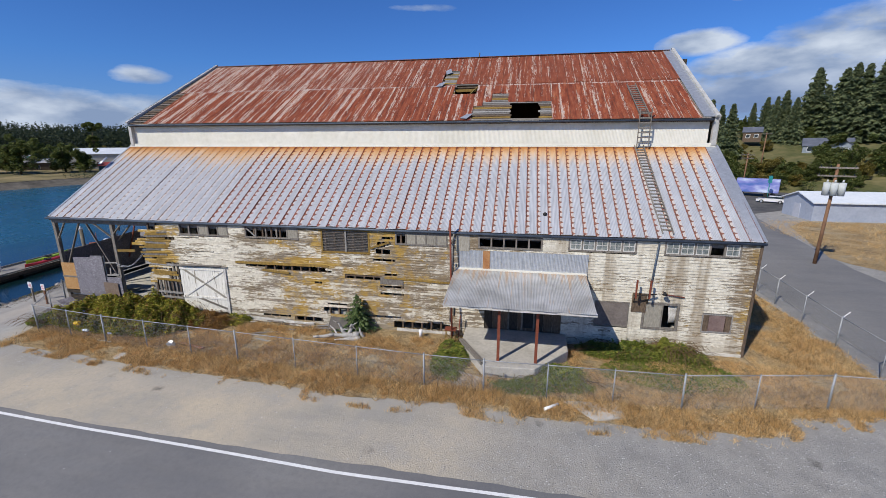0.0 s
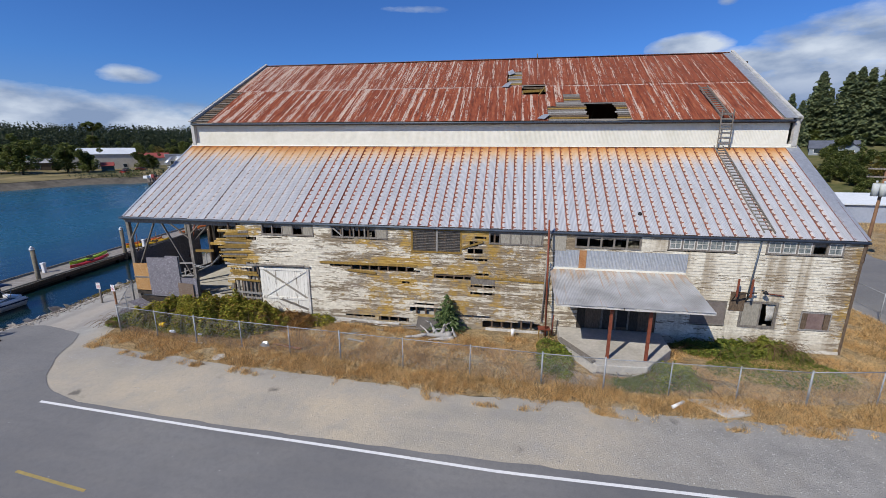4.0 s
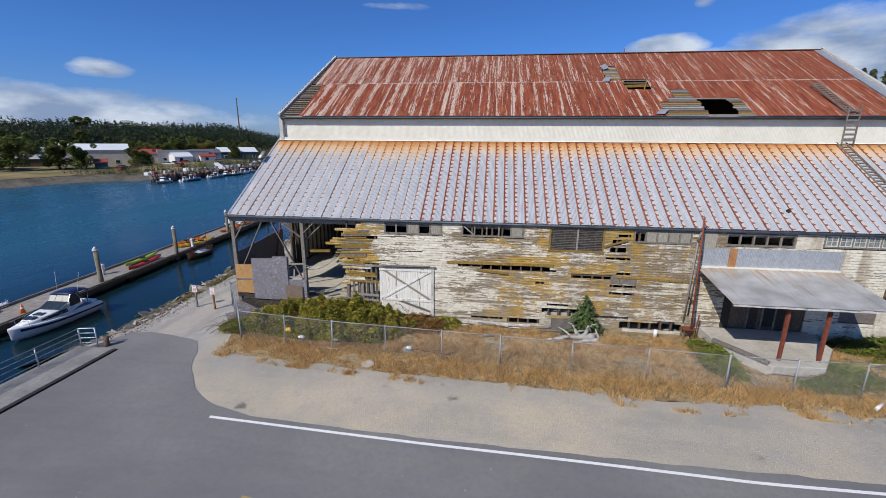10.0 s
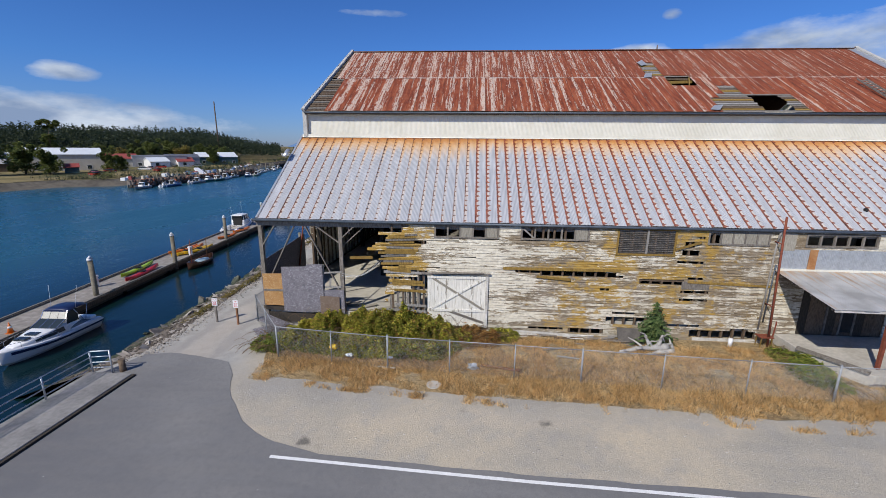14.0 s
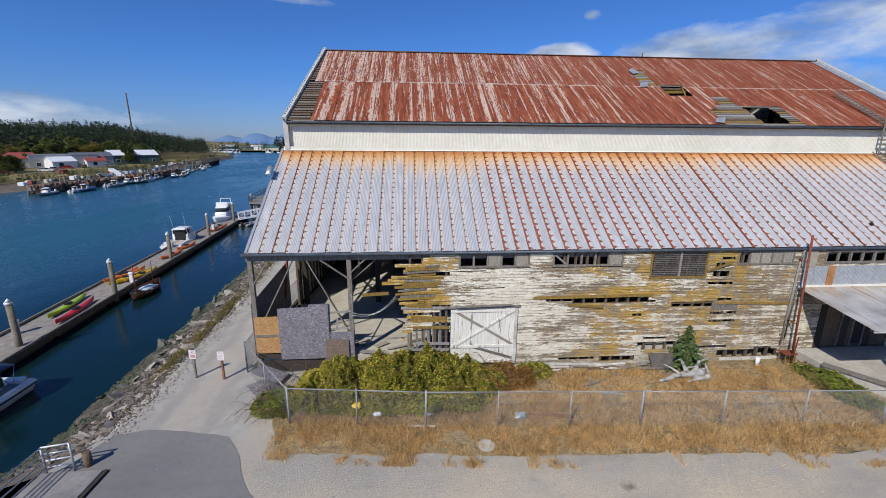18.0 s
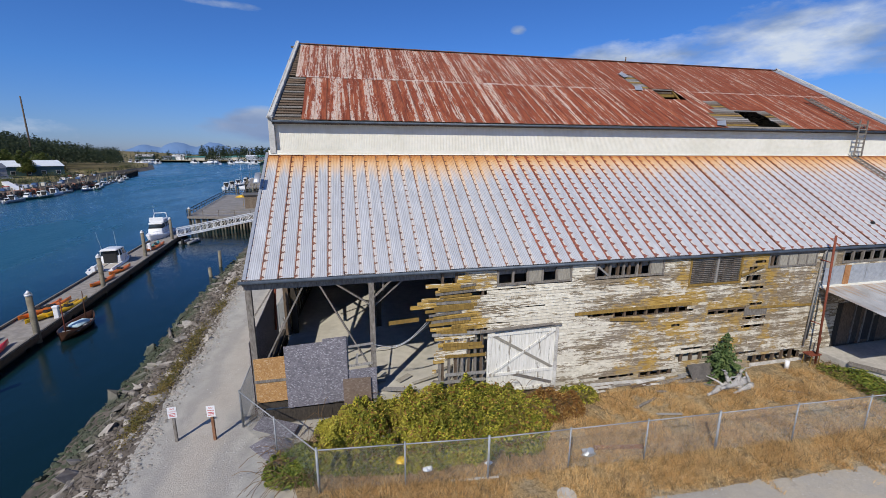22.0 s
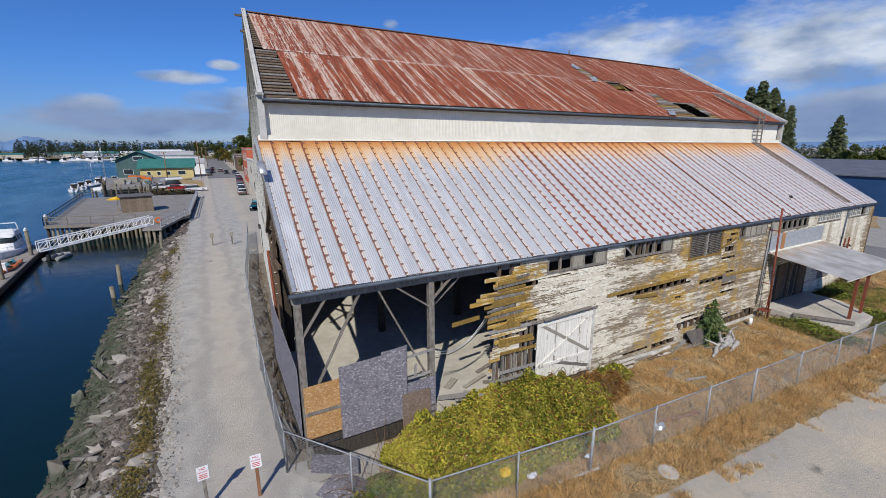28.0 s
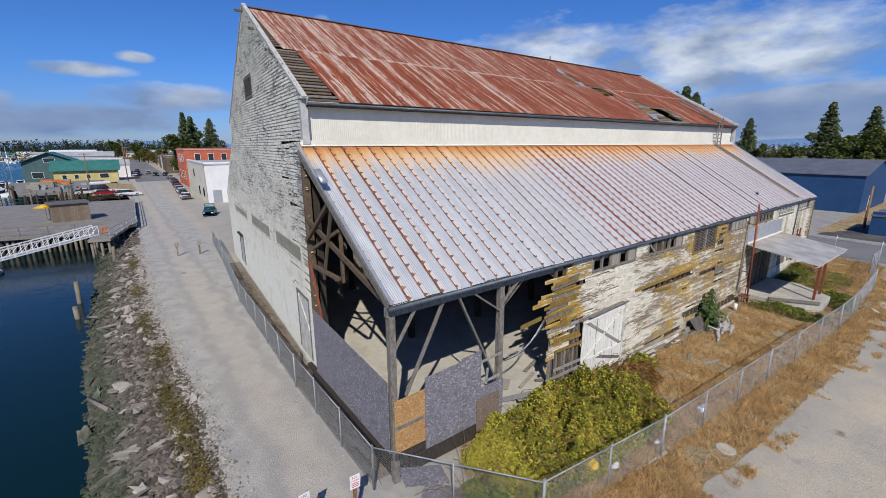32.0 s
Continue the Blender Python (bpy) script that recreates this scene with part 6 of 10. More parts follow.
def leaf_cloud(name, count, place, size, mat, parent, seed):
    """Many small folded leaves; place(rng) gives each one's spot and how much it faces up."""
    r = random.Random(seed)
    verts, faces = [], []
    for _ in range(count):
        p = place(r)
        if p is None:
            continue
        s = size * r.uniform(0.6, 1.35)
        a = r.uniform(0, 6.283)
        tilt = r.uniform(-0.7, 0.7)
        u = Vector((math.cos(a), math.sin(a), tilt)).normalized() * s
        v = Vector((-math.sin(a), math.cos(a), r.uniform(-0.6, 0.6))).normalized() * s * 0.55
        i = len(verts)
        up = Vector((0, 0, 0.22 * s))
        verts += [tuple(p - u), tuple(p - v + up), tuple(p + u), tuple(p + v + up)]
        faces += [(i, i + 1, i + 2), (i, i + 2, i + 3)]
    ob = raw(name, verts, faces, mat, parent)
    return tagged(ob, kind="stuff")


def mound(x0, x1, y0, y1, h, seed):
    def place(r):
        x, y = r.uniform(x0, x1), r.uniform(y0, y1)
        u, v = (2 * x - x0 - x1) / (x1 - x0), (2 * y - y0 - y1) / (y1 - y0)
        k = 1 - (u * u) ** 1.4 - (v * v) ** 1.3 + 0.45 * noise.noise(Vector((x * 0.8, y * 0.8, seed)))
        if k < 0.04:
            return None
        top = h * min(1.0, k) ** 0.6 * (0.74 + 0.62 * noise.noise(Vector((x * 1.2, y * 1.2, seed + 4))) + 0.40 * noise.noise(Vector((x * 3.3, y * 3.3, seed + 6))))
        return Vector((x, y, max(0.03, top * (1 - 0.45 * r.random() ** 2) + (0.22 * r.random() if r.random() < 0.04 else 0.0))))
    return place


def canes(bm, x0, x1, y0, y1, h, n, seed):
    r = random.Random(seed)
    for _ in range(n):
        x, y, a = r.uniform(x0, x1), r.uniform(y0, y1), r.uniform(0, 6.28)
        p = Vector((x, y, 0))
        for k in range(4):
            q = p + Vector((math.cos(a) * min(0.35, 0.7 * h), math.sin(a) * 0.35, h * (0.5 - 0.28 * k)))
            q.z = max(q.z, 0.02)
            tube(bm, p, q, 0.010, 0.008, 5, False)
            p = q


def bush(name, x0, x1, y0, y1, h, count, mat, label, seed, size=0.085, cane=90):
    b = thing(name, label, "bush", at=(0, 0, 0))
    leaf_cloud("leaves", count, mound(x0, x1, y0, y1, h, seed), size, mat, b, seed)
    tagged(quick("cane_tangle", lambda bm: canes(bm, x0 + 0.3, x1 - 0.3, y0 + 0.3, y1 - 0.2, h, cane, seed), CANE, b), kind="stuff")
    return b


thicket = bush("bramble_thicket", 2.0, 12.6, -4.3, 0.3, 1.65, 84000, BRAMBLE, "sprawling yellow-green bramble thicket by the wall", 3, 0.066)
leaf_cloud("russet_leaves", 9000, mound(2.2, 12.6, -4.3, 0.2, 1.70, 3), 0.07, RUSSET, thicket, 33)
bush("bramble_thicket", 11.2, 14.2, -2.6, -0.4, 0.75, 5000, RUSSET, "russet bramble shoots at the thicket's edge", 12, 0.06, 50)
bush("bramble_thicket", 36.0, 43.2, -2.0, 0.0, 0.75, 13000, GREENLEAF, "low green brambles along the wall foot", 5)
bush("bramble_thicket", 40.2, 42.2, -1.5, -0.1, 1.15, 5000, GREENLEAF, "taller green bramble clump under the broken window", 6)
bush("bramble_thicket", 33.0, 36.6, -5.6, -3.2, 0.55, 5000, GREENLEAF, "low green weeds at the loading dock", 7)
bush("bramble_thicket", 28.2, 30.2, -5.6, -0.8, 0.45, 4200, GREENLEAF, "straggling green weeds beside the dock", 8)
bush("weed_patch", 37.0, 44.0, -4.6, -1.4, 0.28, 5200, GREENLEAF, "thin green and yellow weeds in the dry grass", 15, 0.06, 10)
bush("weed_patch", 31.2, 34.6, -6.0, -4.9, 0.40, 2600, GREENLEAF, "green weeds along the fence by the dock", 16, 0.06, 10)
bush("weed_patch", 0.6, 2.8, -4.0, -1.6, 0.6, 2600, GREENLEAF, "thin green weeds at the fence corner", 9)
bush("weed_patch", 13.4, 15.4, -1.6, -0.3, 0.6, 1500, BRAMBLE, "straggling weeds at the wall foot", 10, 0.07, 20)


# young conifer at the wall
def conifer_crown(h, r0, tiers, per, seed, blade=0.042):
    """Uneven whorls of drooping branches with small needle fronds and gaps, as verts and faces."""
    r = random.Random(seed)
    verts, faces = [], []
    for t in range(tiers):
        f = t / (tiers - 1)
        env = r0 * (1 - f) ** 0.72 * (0.80 + 0.34 * noise.noise(Vector((t * 0.35, seed, 0)))) + 0.012 * h
        n = max(4, int(per * (1 - 0.5 * f) * r.uniform(0.6, 1.1)))
        for k in range(n):
            a = 6.283 * (k + r.random()) / n + 1.7 * t
            side = 0.86 + 0.30 * noise.noise(Vector((math.cos(a) * 1.3, math.sin(a) * 1.3, seed + 3.0 * f)))
            L = env * side * r.uniform(0.5, 1.15)
            droop = r.uniform(0.15, 0.50)
            z = h * (0.06 + 0.93 * f) + r.uniform(-0.5, 0.5) * h / tiers
            d = Vector((math.cos(a), math.sin(a), 0))
            s = Vector((-d.y, d.x, 0))
            steps = max(3, int(L / (0.85 * blade * h)))
            for j in range(steps):
                u = ((j + r.uniform(0.2, 0.8)) / steps) ** 0.8
                c = d * L * u + Vector((0, 0, z + 0.14 * L * u - droop * L * u * u))
                w = blade * h * (1.15 - 0.5 * u) * (1 - 0.35 * f) * r.uniform(0.7, 1.4)
                for m in (-1, 1):
                    i = len(verts)
                    tip = c + s * m * w * r.uniform(0.8, 1.4) + d * w * r.uniform(0.1, 0.7) - Vector((0, 0, r.uniform(0.2, 1.5) * w))
                    verts += [tuple(c - d * w * 0.6 + Vector((0, 0, 0.25 * w))), tuple(tip), tuple(c + d * w * 0.9 - Vector((0, 0, r.uniform(-0.1, 0.7) * w)))]
                    faces.append((i, i + 1, i + 2))
    return verts, faces


FIR = make_leaf("fir_needles", (0.075, 0.105, 0.058), (0.145, 0.18, 0.085), (0.23, 0.25, 0.115))
BARK = simple("bark", (0.06, 0.045, 0.032), (0.15, 0.115, 0.085), 3)


def conifer(name, h, r0, tiers, per, seed, label, at, mat=FIR, blade=0.042):
    t = thing(name, label, "tree", at=at)
    quick("trunk", lambda bm: tube(bm, (0, 0, -0.2), (0, 0, h * 0.97), h * 0.014 + 0.02, 0.01, 7), BARK, t)
    tagged(raw("crown", *conifer_crown(h, r0, tiers, per, seed, blade), mat, t), kind="stuff")
    return t


conifer("young_fir", 2.45, 1.75, 20, 15, 1, "small green fir growing at the wall foot", (22.8, -0.75, 0), make_leaf("young_needles", (0.06, 0.10, 0.035), (0.12, 0.18, 0.06), (0.20, 0.25, 0.09)), 0.05)

# dry grass blades
STRAW = make_leaf("straw", (0.52, 0.315, 0.12), (0.80, 0.53, 0.23), (0.88, 0.70, 0.40))


EDGE_X = (2.0, 3.8, 11.6, 19.2, 23.3, 27.3, 30.0, 33.6, 39.0, 43.2, 44.6, 51.0)
EDGE_Y = (-5.6, -6.0, -6.75, -7.25, -7.6, -7.6, -7.25, -7.75, -7.4, -7.3, -5.7, -4.9)


def verge_spot(r):
    if r.random() < 0.80:
        x = r.uniform(2.2, 50.0)
        lo = float(np.interp(x, EDGE_X, EDGE_Y))
        y = lo - 0.7 + (-0.3 - lo) * r.random() ** 1.15
        rim = y - lo + 0.35 * noise.noise(Vector((x * 1.1, y, 8)))
        clump = noise.noise(Vector((x * 0.6, y * 0.6, 2))) + 0.5 * noise.noise(Vector((x * 1.9, y * 1.9, 5))) + (0.26 if rim < 1.5 else 0.08) - (0.22 if rim < 0.35 else 0.0) - (0.35 if rim < 0.0 else 0.0)
    else:
        x, y = r.uniform(45.2, 51.0), r.uniform(-4.5, 26)
        clump = noise.noise(Vector((x * 0.6, y * 0.6, 2))) + 0.2
    if clump < r.uniform(-0.30, 0.42):
        return None
    if 29.4 < x < 35.6 and y > -4.7:
        return None
    return x, y, max(0.35, 0.75 + 0.7 * clump)


def grass(name, count, spot, h, mat, label, seed, per=3, w=0.009):
    """Many thin leaning blades, most of them low."""
    r = random.Random(seed)
    q = np.random.default_rng(seed)
    spots = [p for p in (spot(r) for _ in range(count)) if p]
    a = np.repeat(np.array(spots), per, axis=0)
    n = len(a)
    turn, flat = q.uniform(0, 6.283, n), q.uniform(0, 6.283, n)
    tall = h * a[:, 2] * (0.35 + 0.9 * q.random(n) ** 2.2 + 0.25 * q.random(n))
    lean = tall * q.uniform(0.15, 1.5, n)
    bx, by = a[:, 0] + q.uniform(-0.09, 0.09, n), a[:, 1] + q.uniform(-0.09, 0.09, n)
    v = np.empty((n, 3, 3))
    v[:, 0] = np.stack((bx - w * np.sin(flat), by + w * np.cos(flat), np.zeros(n)), 1)
    v[:, 1] = np.stack((bx + w * np.sin(flat), by - w * np.cos(flat), np.zeros(n)), 1)
    v[:, 2] = np.stack((bx + lean * np.cos(turn), by + lean * np.sin(turn), tall), 1)
    return tagged(raw(name, v.reshape(-1, 3).tolist(), np.arange(3 * n).reshape(-1, 3).tolist(), mat), label, "grass", "", "stuff")


BROWNWEED = make_leaf("brown_weed", (0.14, 0.11, 0.06), (0.27, 0.20, 0.105), (0.44, 0.29, 0.13))
grass("dry_grass", 170000, verge_spot, 0.23, STRAW, "dry straw-coloured grass and weeds", 5, 4)
grass("dry_weeds", 26000, verge_spot, 0.34, BROWNWEED, "brown withered weed stalks in the dry grass", 6, 3, 0.012)

# debris between the lane fence and the west boards
sheet("soil_strip", ragged([(-0.62, 0.4), (-0.70, 8.0), (-0.35, 22.0), (0.6, 34.0)], 0.6, 0.10, 9.0) + [(2.1, 34.0), (0.9, 14.0), (0.15, 7.6), (0.05, 0.4)], 0.012, simple("wall_foot_soil", (0.13, 0.11, 0.085), (0.30, 0.265, 0.22), 2.0, 0.95, 0, 0.03), "brown soil strip along the wall foot", "ground")
rubbish = thing("wall_debris", "dead canes and broken boards along the wall foot", "debris")
tagged(quick("cane_tangle", lambda bm: [canes(bm, -0.30 + 0.05 * (y - 2) * (y > 8), -0.12 + 0.05 * (y - 2) * (y > 8), y, y + 1.9, 0.16, 14, int(y) + 90) for y in range(1, 30, 2)], CANE, rubbish), kind="stuff")
q = random.Random(55)
for i in range(34):
    y = q.uniform(0.8, 28)
    x = q.uniform(-0.5, -0.1) + 0.045 * max(0, y - 8)
    a, l = 1.57 + q.uniform(-0.35, 0.35), q.uniform(0.5, 2.0)
    quick("broken_board", lambda bm: beam(bm, (x, y, q.uniform(0.04, 0.25)), (x + l * math.cos(a), y + l * math.sin(a), q.uniform(0.04, 0.3)), q.uniform(0.06, 0.16), 0.03), q.choice((WOOD, BROWN, PALEWOOD)), rubbish)
# driftwood, panels, scrap
DRIFTWOOD = make_wood("driftwood", (0.30, 0.285, 0.265), (0.60, 0.58, 0.55), 2.0)
drift = thing("driftwood_stump", "bleached grey forked driftwood stump", "driftwood", at=(22.5, -1.75, 0))
for p, q, r in (((-0.1, 0, 0.0), (-0.55, 0.1, 0.85), 0.17), ((0.05, 0, 0.0), (0.34, -0.05, 0.95), 0.18), ((0, 0, 0.1), (0.95, 0.1, 0.40), 0.12), ((-0.2, 0.1, 0.1), (-2.0, -0.5, 0.14), 0.22), ((0.7, 0.1, 0.16), (-1.1, -0.35, 0.26), 0.24), ((0.9, -0.2, 0.12), (-0.6, -0.6, 0.10), 0.16), ((1.0, 0.1, 0.1), (0.75, 0.05, 0.7), 0.11), ((0.3, 0, 0.9), (0.55, 0.1, 0.45), 0.06), ((-0.4, 0, 0.5), (0.2, 0, 0.6), 0.06), ((0.1, -0.1, 0.06), (1.3, -0.5, 0.08), 0.11), ((-0.5, -0.1, 0.15), (-1.3, 0.4, 0.55), 0.08), ((0.3, 0.0, 0.8), (0.75, -0.1, 1.15), 0.05), ((-0.45, 0.05, 0.8), (-0.85, 0.0, 1.05), 0.05)):
    def root(bm, p=Vector(p), q=Vector(q), r=r):
        pts = [p + (q - p) * k / 5 + Vector((noise.noise(p * 9 + Vector((k, 0, 0))), noise.noise(q * 9 + Vector((0, k, 0))), noise.noise(p * 5 + Vector((0, 0, k))))) * 0.11 * (0 < k < 5) for k in range(6)]
        for k in range(5):
            tube(bm, pts[k], pts[k + 1], r * (1 - 0.15 * k), r * (0.85 - 0.15 * k), 7, k in (0, 4))
    quick("root", root, DRIFTWOOD, drift)
def scrap(name, p, q, w, h, mat, label, up=(0, 0, 1)):
    return tagged(quick(name, lambda bm: beam(bm, p, q, w, h, up), mat, None, "", 0.004), label, "board", "scrap lumber round the warehouse")
scrap("scrap_panel", (20.85, -0.75, 0.35), (22.25, -0.8, 0.35), 0.95, 0.04, DARKROOM, "dark grey panel leaning on the wall", (0, -0.75, 0.66))
for i in range(14):
    x, y = rng.uniform(14.2, 20.5), rng.uniform(-1.1, -0.35)
    l, a = rng.uniform(0.5, 2.2), rng.uniform(-0.3, 0.3)
    z = 0.06 + 0.03 * (i % 3)
    scrap("loose_board", (x, y, z), (x + l * math.cos(a), y + l * math.sin(a) * 0.4, z + rng.uniform(-0.02, 0.08)), rng.uniform(0.10, 0.25), 0.035, rng.choice((PALEWOOD, WOOD, BROWN, WHITEWOOD)), "loose weathered board lying at the wall foot")
for i in range(10):
    x, y = rng.uniform(3.8, 8.5), rng.uniform(-0.2, 1.6)
    scrap("loose_board", (x, y, 0.98), (x + rng.uniform(0.4, 1.5), y + rng.uniform(-0.8, 0.8), 1.0 + rng.uniform(0, 0.25)), rng.uniform(0.15, 0.4), 0.03, rng.choice((WOOD, GREYBOARD, PALEWOOD)), "loose grey board lying in the open bay")
for i in range(8):
    x = rng.uniform(16, 29)
    scrap("loose_board", (x, rng.uniform(-3.5, -1.2), 0.06), (x + rng.uniform(0.4, 1.6), rng.uniform(-3.4, -1.4), 0.08), 0.14, 0.03, rng.choice((PALEWOOD, WOOD)), "loose board in the dry grass")
panel_ob = scrap("fallen_sheet", (0.3, -1.2, 0.25), (1.9, -3.0, 0.12), 1.15, 0.02, OSBG, "fallen weathered board sheet inside the fence corner")
scrap("fallen_sheet", (0.0, -0.5, 0.55), (1.5, -0.9, 0.2), 0.9, 0.02, OSBG, "fallen weathered board sheet below the corner post")
tagged(quick("yellow_bag", lambda bm: lump(bm, (5.5, -4.05, 0.62), 0.17, (1.2, 0.9, 0.7), 0.4, 3, 2), simple("yellow_plastic", (0.65, 0.38, 0.02), (0.8, 0.55, 0.04), 8, 0.4)), "crumpled yellow plastic litter on the brambles", "litter")
for i, (x, y, z, s) in enumerate(((4.6, -3.2, 0.9, 0.13), (4.9, -3.1, 0.95, 0.1), (8.6, -4.7, 0.5, 0.1), (6.4, -4.3, 0.35, 0.14))):
    tagged(quick("paper_litter", lambda bm: lump(bm, (x, y, z), s, (1.3, 1, 0.6), 0.5, i, 2), WHITE), "crumpled white litter caught in the weeds", "litter", "litter")
scrap("red_board", (13.1, -4.35, 0.10), (15.0, -4.75, 0.14), 0.20, 0.05, SIGNPOST, "faded reddish board lying in the grass")
scrap("white_board", (7.2, -4.75, 0.06), (8.9, -4.95, 0.07), 0.10, 0.03, WHITEWOOD, "thin white board lying by the fence")
tagged(quick("plastic_litter", lambda bm: lump(bm, (12.7, -4.6, 0.14), 0.22, (1.2, 0.9, 0.8), 0.4, 9, 2), STEEL), "crumpled pale grey plastic in the grass", "litter")
tagged(quick("white_pipe", lambda bm: tube(bm, (34.0, -7.0, 0.07), (34.62, -6.55, 0.10), 0.075), WHITE), "short length of white plastic pipe on the verge", "pipe")
tagged(quick("white_stub", lambda bm: tube(bm, (26.9, -0.9, 0.0), (26.9, -0.9, 0.5), 0.11), WHITE), "white plastic pipe stub by the wall", "pipe")
tagged(quick("concrete_pad", lambda bm: slab(bm, [(34.9, -6.2), (36.1, -7.4), (37.4, -7.0), (37.4, -5.9)], -0.02, 0.07), CONCRETE), "cracked concrete pad in the verge", "concrete pad")
tagged(quick("concrete_pad", lambda bm: slab(bm, [(28.7, -5.6), (30.9, -5.9), (31.2, -5.0), (29.4, -4.3)], -0.02, 0.08), CONCRETE), "broken concrete slab beside the dock", "concrete pad")
tagged(quick("manhole_cover", lambda bm: tube(bm, (10.9, -6.2, 0.0), (10.9, -6.2, 0.05), 0.33, n=20), CONCRETE), "round concrete cover in the verge", "manhole cover")
# ---- bank, dock and boats ----
def bank_x(y):
    for (x0, y0), (x1, y1) in zip(BANK, BANK[1:]):
        if y0 <= y <= y1:
            return x0 + (x1 - x0) * (y - y0) / (y1 - y0)
    return -5.5


def bank_z(s):
    return -0.34 * s if s < 2.2 else -0.75 - 0.41 * (s - 2.2)


rng = random.Random(31)
stones = []
for k in range(7):
    bm = bmesh.new()
    lump(bm, (0, 0, 0), 1.0, (rng.uniform(0.8, 1.3), rng.uniform(0.55, 0.9), rng.uniform(0.35, 0.6)), 0.75, 40 + k, 1 + k % 2)
    for v in bm.verts:
        v.co.z = max(-0.35, min(0.42, v.co.z))
    stones.append(mesh_of("rock", bm, ROCK))
PALEROCK = simple("pale_concrete_rubble", (0.20, 0.182, 0.163), (0.40, 0.37, 0.33), 1.6, 0.95, 0, 0.03)
pale = []
for m in stones[:3]:
    c = m.copy()
    c.materials.clear()
    c.materials.append(PALEROCK)
    pale.append(c)
riprap = thing("riprap", "tumbled grey riprap and broken concrete along the bank", "rocks")
for i in range(300):
    y = rng.uniform(-5.0, 34.0) if i < 240 else rng.uniform(34, 60)
    s = rng.triangular(0.1, 4.4, 1.2)
    r = rng.triangular(0.10, 0.52, 0.13)
    slabby = rng.random() < 0.17 and s < 3.0
    ob = new("rock", rng.choice(pale if slabby else stones))
    ob.parent = riprap
    ob.matrix_basis = Matrix.Translation((bank_x(y) - s, y, bank_z(s) + 0.10 * r)) @ Euler((rng.uniform(-0.6, 0.6), rng.uniform(-0.7, 0.3), rng.uniform(0, 6.28))).to_matrix().to_4x4() @ Matrix.Diagonal((r * 1.2, r * rng.uniform(0.6, 1.0), r * (0.6 if slabby else 1.0), 1))
verts, faces = [], []
bm = bmesh.new()
lump(bm, (0, 0, 0), 1.0, (1, 0.8, 0.6), 0.4, 77, 1)
bm.verts.ensure_lookup_table()
small_v = np.array([v.co[:] for v in bm.verts])
small_f = [tuple(v.index for v in f.verts) for f in bm.faces]
bm.free()
for i in range(13000):
    y = rng.uniform(-5.6, 66.0) if i < 7000 else rng.uniform(-5.6, 22)
    s = rng.triangular(-0.5, 5.2, 1.9)
    r = rng.triangular(0.035, 0.2, 0.05) if s > 0.4 else rng.uniform(0.015, 0.05)
    a = rng.uniform(0, 6.28)
    c, q = math.cos(a), math.sin(a)
    R = np.array(((c, -q, 0), (q, c, 0), (0, 0, 1)))
    k = len(verts)
    at = np.array((bank_x(y) - s, y, (bank_z(s) if s > 0 else 0) + 0.2 * r))
    verts += [tuple(v) for v in (small_v * r * rng.uniform(0.8, 1.3)) @ R.T + at]
    faces += [tuple(k + j for j in f) for f in small_f]
tagged(raw("rubble", verts, faces, ROCK, riprap), kind="stuff")
verts, faces = [], []
for i in range(4200):
    y = rng.uniform(-5.0, 50.0)
    s = rng.gauss(0.25, 0.42)
    r = rng.triangular(0.015, 0.11, 0.03)
    k = len(verts)
    at = np.array((bank_x(y) - s, y, (bank_z(s) if s > 0 else 0) + 0.3 * r))
    verts += [tuple(v) for v in small_v * r * (rng.uniform(0.7, 1.4), rng.uniform(0.7, 1.4), 1.0) + at]
    faces += [tuple(k + j for j in f) for f in small_f]
tagged(raw("pale_rubble", verts, faces, PALEROCK, riprap), kind="stuff")
WEED = make_leaf("bank_weed", (0.09, 0.085, 0.02), (0.20, 0.16, 0.04), (0.32, 0.22, 0.07))
for i, (y, n) in enumerate(((2.0, 900), (4.5, 900), (8.0, 1000), (11.0, 800), (16.0, 700), (22.0, 700), (30, 600), (40, 600))):
    def spot(r, y=y):
        yy, s = y + r.gauss(0, 1.1), 0.85 + r.gauss(0, 0.26) + 0.5 * noise.noise(Vector((y, r.random(), 0)))
        return Vector((bank_x(yy) - s, yy, bank_z(s) + 0.05 + 0.25 * r.random()))
    b = thing("bank_weeds", "yellow-green weeds among the bank stones", "weeds", "weeds on the bank")
    leaf_cloud("leaves", int(n * 1.3), spot, 0.05, WEED, b, 60 + i)
for i, (y, s, l, a) in enumerate(((5.0, 2.2, 2.2, 0.4), (13.0, 3.2, 3.0, 0.9), (24, 2.0, 2.4, 0.2), (35, 1.2, 3.2, 1.4), (28, 3.4, 2.0, 0.7))):
    p = Vector((bank_x(y) - s, y, bank_z(s) + 0.18))
    tagged(quick("drift_log", lambda bm: tube(bm, p, p + Vector((-l * 0.5 * math.cos(a), l * math.sin(a), -0.25)), 0.12, 0.08, 8), WOOD), "bleached drift log on the rocks", "log", "drift logs")

OLDCONCRETE = simple("grey_old_concrete", (0.17, 0.165, 0.16), (0.30, 0.29, 0.275), 0.8, 0.9)
